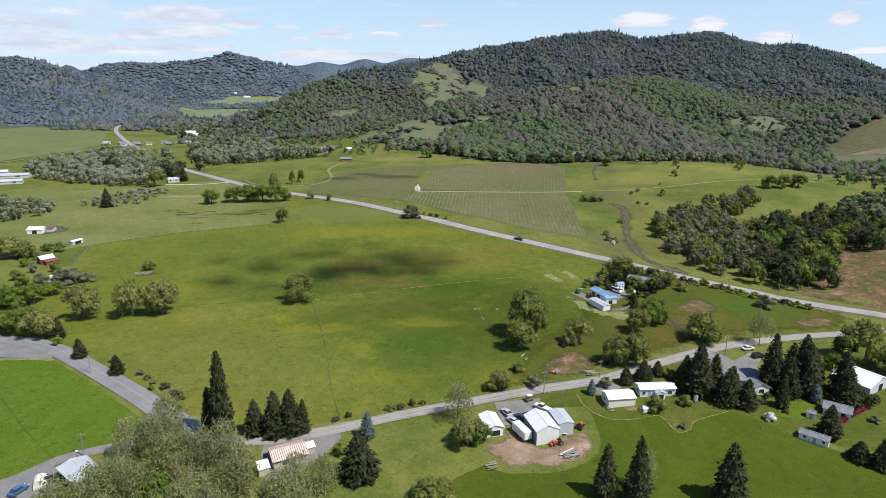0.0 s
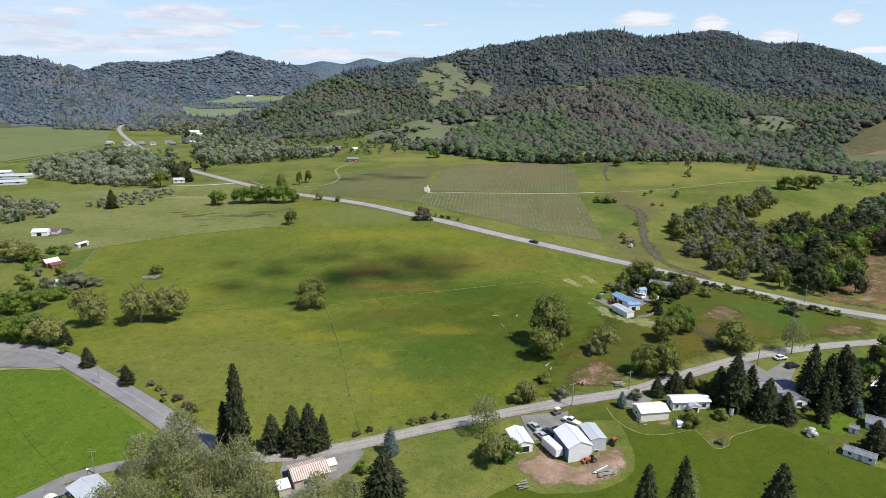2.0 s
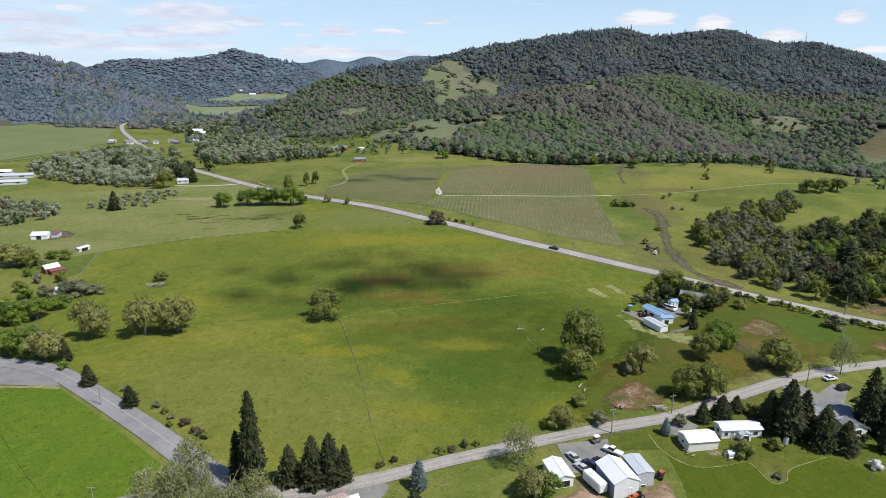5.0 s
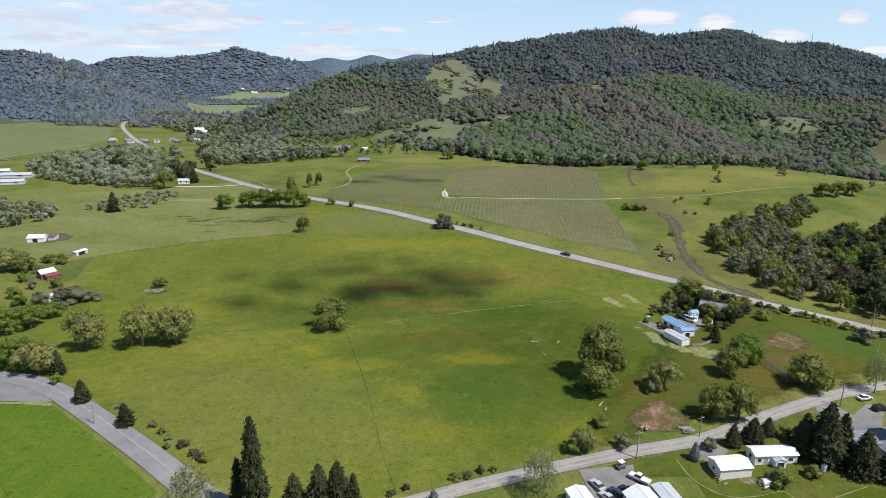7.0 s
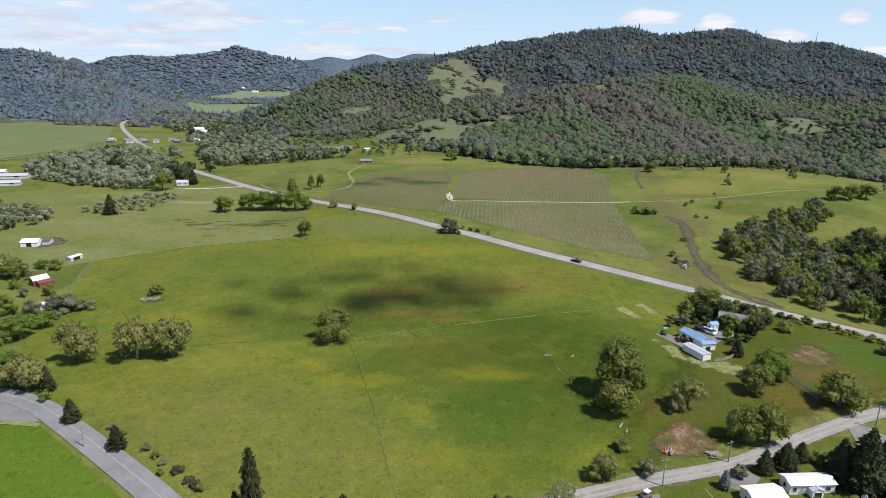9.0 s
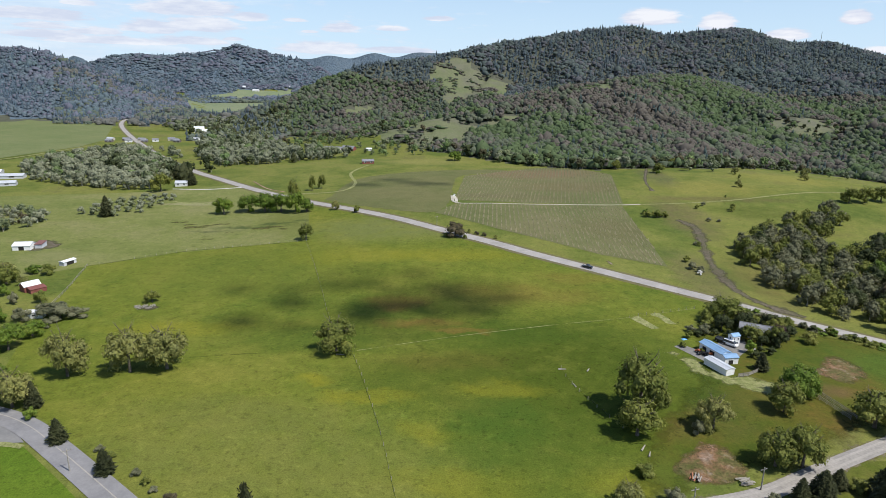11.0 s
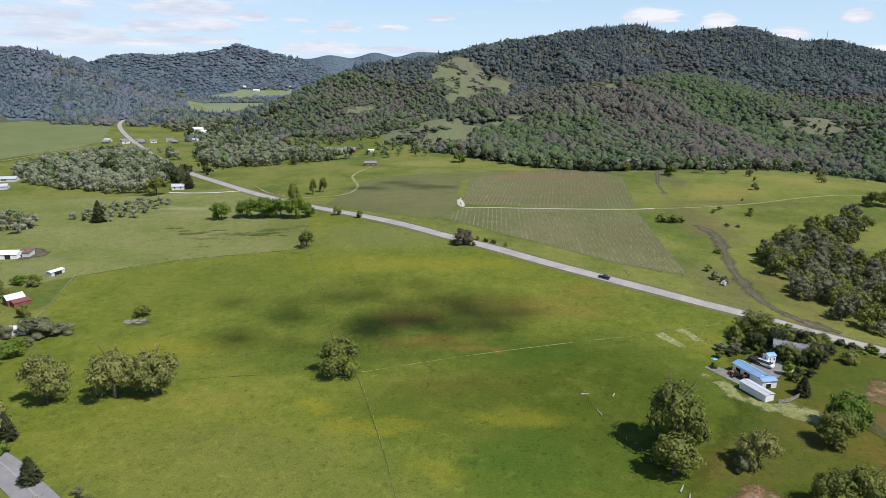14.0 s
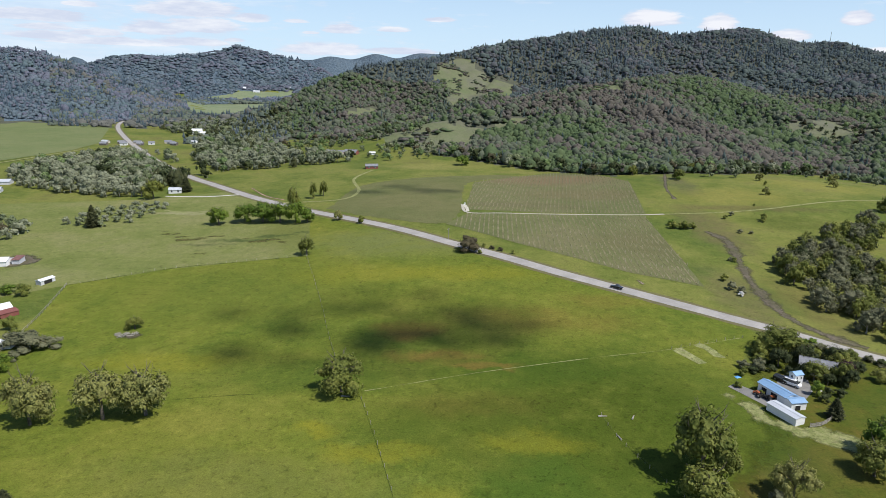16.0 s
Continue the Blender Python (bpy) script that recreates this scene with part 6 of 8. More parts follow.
ribbon("grass_line", [(-128, 236), (-95, 243), (-66, 246)], 0.3, DARKGRASS, 0.10, 2, 2, 2.0, "faint line of rank grass", "grass")
ribbon("grass_line", [(-205, 333), (-172, 356), (-141, 365), (-108, 371)], 0.8, DARKGRASS, 0.10, 2, 2, 2.2, "rank grass along the paddock fence", "grass")
ribbon("grass_line", [(9, 236), (12, 224), (21, 203)], 0.4, DARKGRASS, 0.10, 2, 2, 2.0, "rank grass by a broken fence", "grass")
ribbon("grass_line", [(37.9, 170.3), (39.3, 164), (42.5, 159.6), (46.6, 157.5), (53, 158.2), (58.8, 159.8), (60.4, 156.4), (61.9, 152.3), (65.5, 153.6), (68.1, 157.5), (79.2, 162.7)], 0.24, DRYGRASS, 0.12, 1, 2, 0.8, "pale mown edge of the lawn", "grass")
for x, y, r in ((-15, 148, 2.4), (-100, 130, 2.0), (63.6, 154.4, 3.2)):
    patch("bare_spot", [(x + r * math.cos(a), y + r * 0.8 * math.sin(a)) for a in np.linspace(0, 6, 9)], DRYSOFT, 0.13, 1.5, "bare worn spot in the lawn", "ground", rough_edge=0.5)

ribbon("creek_bed", [(141, 650), (128, 600), (112, 540), (108, 505)], 4.5, CREEK, 0.10, 3, 4, 0.9, "stony drain above the pasture track", "creek bed")
for i, (x, y, w) in enumerate(((-199, 417, 7), (-190, 411, 6), (-184, 405, 9), (-177, 408, 6), (-170, 411, 7), (-164, 404, 5), (-166, 379, 5), (-178, 362, 4), (-136, 360, 3), (-142, 398, 8), (-135, 401, 7), (-128, 396, 6), (-150, 405, 5), (-205, 423, 5), (-158, 392, 4))):
    patch("weed_patch", [(x + w * math.cos(a), y + w * 0.36 * math.sin(a)) for a in np.linspace(0, 5.6, 9)], WEEDS, 0.10, 1.5, "low patch of brownish weeds in the paddock", "weeds", rough_edge=1.6)
ribbon("field_track", [(-232, 478), (-222, 473), (-210, 469), (-202, 472)], 3.2, DRYGRASS, 0.12, 1.5, 2, 1.2, "bleached grass at the paddock corner", "grass")
ribbon("grass_line", [(-58, 242), (-44, 202), (-35, 171), (-29, 154)], 0.2, DARKGRASS, 0.10, 1, 2, 1.8, "line of rank grass under the fence", "grass")
ribbon("grass_line", [(-129, 160), (-111, 144), (-94, 131)], 0.2, DARKGRASS, 0.12, 1, 2, 1.4, "line of rank grass across the meadow", "grass")

# ---- vineyard ----
LOWER = [(-43, 423), (-5, 388), (43, 352), (72, 340), (77, 460), (-31, 451)]
UPPER = [(-33, 462), (-28, 570), (8, 606), (39, 630), (72, 620), (92, 570), (79, 466), (14, 459)]
patch("vineyard_floor", LOWER, VINEGROUND, 0.08, 6, "mown olive floor of the young vineyard", "vineyard")
patch("vineyard_floor", UPPER, VINEGROUND, 0.08, 6, "mown brownish floor of the upper vineyard", "vineyard")
patch("vineyard_floor", [(-122, 472), (-92, 446), (-48, 424), (-36, 455), (-32, 565), (10, 604), (-20, 612), (-108, 560)], PLOT, 0.07, 6, "brownish grass plot beside the vineyard", "vineyard", rough_edge=2.0)
VINE = mat("young vines", [(0.085, 0.10, 0.036), (0.115, 0.125, 0.048), (0.145, 0.15, 0.065)], 0.3, 3.0, 0.9, 0.4, 2.0, island=0.25, spec=0.1)
STRIP = mat("bare vine strip", [(0.115, 0.105, 0.055), (0.175, 0.155, 0.09), (0.23, 0.20, 0.125)], 0.15, 1.2, 0.95, 0.0, spec=0.1, grain_depth=0.2)
STAKE = mat("bleached stakes", [(0.24, 0.22, 0.17), (0.33, 0.305, 0.25)], 1.0, 6.0, 0.9, 0.3)


def vine_row(x0, y0, x1, y1, seed):
    """A trellised row: stakes and wire, with clumps of vine along it."""
    g = random.Random(seed)
    length = math.hypot(x1 - x0, y1 - y0)
    if length < 12:
        return
    row = empty("vine_row", pose(x0, y0, gz(x0, y0)), "young trellised vine row with pale stakes", "vine row", "vineyard rows")
    z0 = gz(x0, y0)
    n = int(length / 1.3)
    t = np.linspace(0, 1, n)
    xs, ys = x0 + (x1 - x0) * t, y0 + (y1 - y0) * t
    zs = ground_z(xs, ys)
    verts, faces = [], []
    for x, y, z in zip(xs, ys, zs):
        if g.random() < 0.12:
            continue
        w, l, h = g.uniform(0.10, 0.22), g.uniform(0.5, 0.9), g.uniform(0.25, 0.6)
        b = len(verts)
        px, py, pz = x - x0 + g.uniform(-0.12, 0.12), y - y0, z - z0
        verts += [(px - w, py - l * 0.6, pz + 0.1), (px + w, py - l * 0.5, pz + 0.1), (px + w, py + l * 0.6, pz + 0.1), (px - w, py + l * 0.5, pz + 0.1),
                  (px - w * 0.5, py - l * 0.3, pz + h), (px + w * 0.6, py + l * 0.2, pz + h * 0.9)]
        faces += [(b, b + 1, b + 4), (b + 1, b + 5, b + 4), (b + 1, b + 2, b + 5), (b + 2, b + 3, b + 5), (b + 3, b + 4, b + 5), (b + 3, b, b + 4)]
    tagged(mesh_object("vines", verts, faces, VINE, row), kind="stuff")
    verts, faces = [], []
    for i, (x, y, z) in enumerate(zip(xs, ys, zs)):
        w = 0.34 + 0.2 * noise.noise((x * 0.4, y * 0.12, 5))
        verts += [(x - x0 - w, y - y0, z - z0 + 0.15), (x - x0 + w, y - y0, z - z0 + 0.15)]
        if i:
            faces.append((2 * i - 2, 2 * i - 1, 2 * i + 1, 2 * i))
    mesh_object("soil_strip", verts, faces, STRIP, row, "bare tan strip under the vines")
    verts, faces = [], []
    step = 11
    for x, y, z in zip(xs[::step], ys[::step], zs[::step]):
        b = len(verts)
        px, py, pz = x - x0, y - y0, z - z0
        s = 0.05
        verts += [(px - s, py - s, pz - 0.1), (px + s, py - s, pz - 0.1), (px + s, py + s, pz - 0.1), (px - s, py + s, pz - 0.1), (px - s, py - s, pz + 1.7), (px + s, py - s, pz + 1.7), (px + s, py + s, pz + 1.7), (px - s, py + s, pz + 1.7)]
        faces += [(b, b + 1, b + 5, b + 4), (b + 1, b + 2, b + 6, b + 5), (b + 2, b + 3, b + 7, b + 6), (b + 3, b, b + 4, b + 7), (b + 4, b + 5, b + 6, b + 7)]
    tagged(mesh_object("trellis", verts, faces, STAKE, row, "bleached wooden stakes"), kind="stuff")


def rows_in(poly, lean, spacing, seed):
    """Clips parallel rows to a polygon."""
    lo, hi = min(p[0] for p in poly) - 40, max(p[0] for p in poly) + 40
    k = 0
    x = lo
    while x < hi:
        ys = np.arange(330, 640, 0.5)
        xs = x + (ys - 450) * lean
        ok = inside(poly, xs, ys)
        if ok.any():
            a, b = ys[ok].min() + 1, ys[ok].max() - 1
            vine_row(x + (a - 450) * lean, a, x + (b - 450) * lean, b, seed + k)
        x += spacing
        k += 1


rows_in(LOWER, 0.03, 2.6, 100)
rows_in(UPPER, 0.13, 2.6, 300)
patch("vineyard_floor", [(420, 715), (427, 757), (463, 788), (530, 828), (580, 866), (690, 895), (800, 860), (760, 720), (500, 680)], EASTVINE, 0.3, 10, "terraced vineyard slope to the east", "vineyard")
for i in range(22):
    u = i / 21
    sx = float(np.interp(u, (0, 0.3, 0.55, 0.85, 1), (422, 428, 463, 530, 556)))
    sy = float(np.interp(u, (0, 0.3, 0.55, 0.85, 1), (718, 757, 788, 828, 846)))
    ribbon("vine_line", [(sx, sy), (600 + 70 * u, 735 + 120 * u), (760 + 20 * u, 760 + 95 * u)], 1.6, PLOT, 0.9, 8, 2, 0.3, "far vine row on the slope", "vine row", "stuff")


# ---- fences and poles ----
WOODGREY = mat("weathered grey timber", [(0.17, 0.155, 0.13), (0.26, 0.24, 0.21), (0.34, 0.32, 0.28)], 1.5, 10.0, 0.9, 0.4, 8.0, vary=0.15)
WIRE = mat("galvanised wire", [(0.16, 0.16, 0.15), (0.24, 0.24, 0.23)], 2.0, 10.0, 0.5, 0.0, metal=0.8)
WHITEBOARD = mat("white painted boards", [(0.62, 0.62, 0.6), (0.72, 0.72, 0.70)], 0.8, 6.0, 0.7, 0.1)


def box(bm, cx, cy, cz, sx, sy, sz, m=None, bevel=0.0):
    r = bmesh.ops.create_cube(bm, size=1.0, matrix=(m or Matrix()) @ Matrix.Translation((cx, cy, cz)) @ Matrix.Diagonal((sx, sy, sz, 1)))
    if bevel:
        edges = list({e for v in r["verts"] for e in v.link_edges})
        bmesh.ops.bevel(bm, geom=edges, offset=bevel, segments=2, affect="EDGES")
    return r["verts"]


def fence(line, spacing, height, post_r, material, name, label, rails=(), rail_size=(0.04, 0.14), group="fences"):
    pts = smooth_line(line, spacing)
    o = pts[0]
    z0 = gz(o.x, o.y)
    f = empty(name, pose(o.x, o.y, z0), label, "fence", group)
    bm = bmesh.new()
    bmesh.ops.create_cone(bm, cap_ends=True, segments=6, radius1=post_r, radius2=post_r * 0.85, depth=height + 0.3, matrix=Matrix.Translation((0, 0, height / 2 - 0.15)))
    first = part("post", bm, material, f)
    g = random.Random(len(pts))
    for i, p in enumerate(pts):
        ob = first if i == 0 else new("post", first.data)
        ob.parent = f
        ob.location = (p.x - o.x, p.y - o.y, gz(p.x, p.y) - z0)
        ob.rotation_euler = (g.uniform(-0.05, 0.05), g.uniform(-0.05, 0.05), g.uniform(0, 6))
    for level in rails:
        verts, faces = [], []
        for i, p in enumerate(pts):
            z = gz(p.x, p.y) - z0 + level
            a, b = pts[max(0, i - 1)], pts[min(len(pts) - 1, i + 1)]
            d = (b - a).normalized()
            w, h = rail_size
            for sx, sz in ((-1, -1), (1, -1), (1, 1), (-1, 1)):
                verts.append((p.x - o.x + d.y * w * sx * 0.5, p.y - o.y - d.x * w * sx * 0.5, z + h * sz * 0.5))
        for i in range(len(pts) - 1):
            for k in range(4):
                faces.append((i * 4 + k, i * 4 + (k + 1) % 4, i * 4 + 4 + (k + 1) % 4, i * 4 + 4 + k))
        mesh_object("rail" if rail_size[1] > 0.05 else "wire", verts, faces, material if rail_size[1] > 0.05 else WIRE, f)


WIRE_SIZE = (0.006, 0.006)
fence([(-108, 370), (-88, 316), (-72, 270), (-58, 242), (-44, 202), (-35, 171), (-29, 154)], 4.5, 1.2, 0.07, WOODGREY, "wire_fence", "wire fence on thin grey posts across the field", (0.5, 1.05), WIRE_SIZE)
fence([(-205, 333), (-172, 356), (-141, 365), (-108, 371)], 4.5, 1.2, 0.07, WOODGREY, "wire_fence", "wire fence along the paddock edge", (0.5, 1.05), WIRE_SIZE)
fence([(-185, 266), (-193, 296), (-205, 333)], 3.5, 1.3, 0.09, WOODGREY, "wire_fence", "grey post fence beside the barns", (0.6, 1.15), (0.03, 0.10))
fence([(40, 278), (54, 284), (68, 290)], 3.5, 1.2, 0.08, WOODGREY, "wire_fence", "wire fence along the garden", (0.5, 1.05), WIRE_SIZE)
fence([(77, 228), (79.4, 219), (82.4, 209)], 2.4, 1.4, 0.09, WOODGREY, "board_fence", "weathered grey board fence beside the lane to the house", (0.45, 0.85, 1.25), (0.05, 0.16))
fence([(79, 228.6), (81.6, 219.5), (84.6, 210)], 2.4, 1.4, 0.09, WOODGREY, "board_fence", "weathered grey board fence beside the lane to the house", (0.45, 0.85, 1.25), (0.05, 0.16))
fence([(61.5, 231), (65, 232), (69, 235)], 1.8, 1.5, 0.08, WOODGREY, "board_fence", "grey board fence behind the long shed", (0.4, 0.8, 1.2), (0.04, 0.3))
fence([(9, 236), (11, 226), (16, 213), (21, 203)], 4.0, 1.1, 0.08, WOODGREY, "wire_fence", "old leaning wire fence near the oaks", (0.5, 1.0), WIRE_SIZE)
fence([(70, 158), (80, 157), (90, 152), (99, 147), (112, 140)], 4.0, 1.2, 0.07, WOODGREY, "wire_fence", "wire fence along the lawn", (0.5, 1.05), WIRE_SIZE)
fence([(-120, 108), (-101, 119), (-92, 129), (-80, 136)], 4.0, 1.1, 0.06, WOODGREY, "wire_fence", "wire fence along the meadow edge", (0.5, 1.0), WIRE_SIZE)


def fallen_log(x, y, length, turn):
    bm = bmesh.new()
    bmesh.ops.create_cone(bm, cap_ends=True, segments=9, radius1=0.2, radius2=0.11, depth=length * 0.75, matrix=Matrix.Rotation(radians(90), 4, "Y"))
    for v in bm.verts:
        v.co += Vector((0, noise.noise(v.co * 1.3) * 0.25, noise.noise(v.co * 1.7) * 0.12))
    ob = part("fallen_log", bm, PALEBARK)
    ob.matrix_world = on_ground(x, y, turn) @ Matrix.Translation((0, 0, 0.2))
    tagged(ob, "bleached fallen log lying in grass", "log", "fallen logs")


for x, y, length, turn in ((9.3, 235.6, 3.2, 10), (17.3, 235.1, 3.0, 70), (11.6, 225.5, 3.0, 110), (24.1, 194.3, 4.0, 60), (25.0, 191.8, 3.0, 75), (-63, 243.5, 3.4, 5)):
    fallen_log(x, y, length, turn)


def utility_pole(x, y, height, turn=0.0):
    p = empty("utility_pole", on_ground(x, y, turn), "tall weathered wooden utility pole by the lane", "utility pole", "utility poles")
    bm = bmesh.new()
    bmesh.ops.create_cone(bm, cap_ends=True, segments=10, radius1=0.17, radius2=0.11, depth=height + 0.6, matrix=Matrix.Translation((0, 0, height / 2 - 0.3)))
    part("pole", bm, WOODGREY, p)
    bm = bmesh.new()
    box(bm, 0, 0.1, height - 0.6, 2.0, 0.1, 0.14)
    part("crossarm", bm, WOODGREY, p)
    for k in (-0.85, 0.0, 0.85):
        bm = bmesh.new()
        bmesh.ops.create_cone(bm, cap_ends=True, segments=8, radius1=0.06, radius2=0.04, depth=0.2, matrix=Matrix.Translation((k, 0.1, height - 0.43)))
        part("insulator", bm, WIRE, p)


for x, y, height, turn in ((28.4, 170.6, 7.5, 20), (90.8, 196.0, 7.0, 25), (46.5, 179.5, 6.0, 25), (112, 130, 5, 0), (-112, 176, 6.0, 40), (-88, 133, 6.5, 0), (139, 262, 8.0, 60), (-40, 392, 6.0, 50)):
    utility_pole(x, y, height, turn)


# roadside thickets and hedges
for rows, kinds, group in (
        ([(-110, 184.5), (-106, 182), (-96, 175.5), (-92, 172.5), (-89, 170), (-84, 167), (-80, 164), (-78, 162.5), (-76, 161)], ("rustbush", "bush", "greybush"), "roadside brush"),
        ([(-16, 160.5), (-13, 161.5), (-10, 163.2), (-7, 164.2), (-27, 155.5), (-30, 153.5)], ("rustbush", "bush"), "roadside brush"),
        ([(92, 290), (96, 284), (100, 281), (104, 277), (108, 275), (112, 272), (116, 269.5), (120, 267), (124, 264), (129, 261), (88, 290), (85, 284), (82, 281)], ("bush", "greenbush", "rustbush"), "highway hedge"),
        ([(-22, 380), (-18, 377.5), (-14, 375), (-8, 371), (-34, 373), (-24, 370)], ("rustbush", "bush"), "roadside brush")):
    for x, y in rows:
        plant(PLANT.choice(kinds), x, y, PLANT.uniform(1.2, 2.6), PLANT.uniform(2.2, 4.0), group)
# dense hedge along the highway
for i, p in enumerate(smooth_line([(86, 289), (96, 283), (108, 274.5), (120, 266.5), (132, 258.5), (146, 251)], 2.0)):
    plant(PLANT.choice(("bush", "darkbush", "greybush", "bush", "greenbush")), p.x + PLANT.uniform(-1.6, 1.6), p.y - 1.5 + PLANT.uniform(-1.8, 1.8), PLANT.uniform(0.9, 3.4), PLANT.uniform(2.4, 5.4), "highway hedge")
for i in range(13):
    plant("red", 105.5 + i * 1.1, 157.4 + i * 0.78, 1.8, 2.0, "crimson hedge")


# ---- buildings ----
def wall_mat(name, a, b):
    return mat(name, [a, b], 0.6, 5.0, 0.75, 0.0, vary=0.05, grain_depth=0.04)


WHITEWALL = wall_mat("white siding", (0.66, 0.66, 0.64), (0.76, 0.76, 0.74))
CREAMWALL = wall_mat("cream siding", (0.60, 0.58, 0.50), (0.70, 0.67, 0.58))
GREYWALL = wall_mat("grey metal siding", (0.42, 0.43, 0.45), (0.52, 0.53, 0.55))
# workshop siding: shade of the side wall is put into this dark blue
SHADEWALL = wall_mat("slate blue siding", (0.16, 0.20, 0.27), (0.22, 0.26, 0.33))
TANWALL = wall_mat("tan siding", (0.40, 0.36, 0.29), (0.48, 0.44, 0.36))
REDWALL = wall_mat("faded barn red boards", (0.16, 0.05, 0.04), (0.24, 0.09, 0.07))
DARKWALL = wall_mat("shaded timber wall", (0.10, 0.085, 0.07), (0.16, 0.14, 0.12))


def roof_mat(name, a, b, metal=0.3, rough=0.42):
    return mat(name, [a, b], 0.3, 4.0, rough, 0.0, metal=metal, spec=0.5, vary=0.04, grain_depth=0.04)


WHITEROOF = roof_mat("white metal roofing", (0.70, 0.71, 0.72), (0.80, 0.81, 0.82), 0.1)
GREYROOF = roof_mat("grey metal roofing", (0.45, 0.47, 0.49), (0.56, 0.58, 0.60), 0.2)
SHINGLE = mat("grey composition shingles", [(0.13, 0.135, 0.15), (0.19, 0.195, 0.21), (0.24, 0.245, 0.26)], 0.8, 6.0, 0.9, 0.4, 5.0)
BLUEROOF = roof_mat("blue metal roofing", (0.17, 0.30, 0.46), (0.24, 0.38, 0.55), 0.1)
RUSTROOF = mat("rust-streaked tin roofing", [(0.50, 0.42, 0.38), (0.62, 0.54, 0.50), (0.70, 0.66, 0.62)], 0.8, 5.0, 0.6, 0.1, metal=0.1)
RUST = mat("rust", [(0.26, 0.10, 0.06), (0.36, 0.16, 0.09)], 1.0, 6.0, 0.9, 0.2)
GLASS = mat("dark window glass", [(0.03, 0.035, 0.04), (0.05, 0.055, 0.06)], 0.5, 4.0, 0.08, 0.0, spec=0.8)
TRIM = mat("white trim", [(0.68, 0.68, 0.67), (0.76, 0.76, 0.75)], 1.0, 8.0, 0.6, 0.0)
DOORMAT = mat("grey door paint", [(0.28, 0.28, 0.28), (0.36, 0.36, 0.36)], 1.0, 8.0, 0.6, 0.1)
# near-black for machine parts, and for the painted shade inside openings
DARK = mat("dark interior", [(0.015, 0.014, 0.013), (0.03, 0.028, 0.026)], 1.0, 5.0, 0.9, 0.0)
CONCRETE = mat("concrete", [(0.36, 0.35, 0.33), (0.46, 0.45, 0.43)], 0.8, 6.0, 0.9, 0.2)


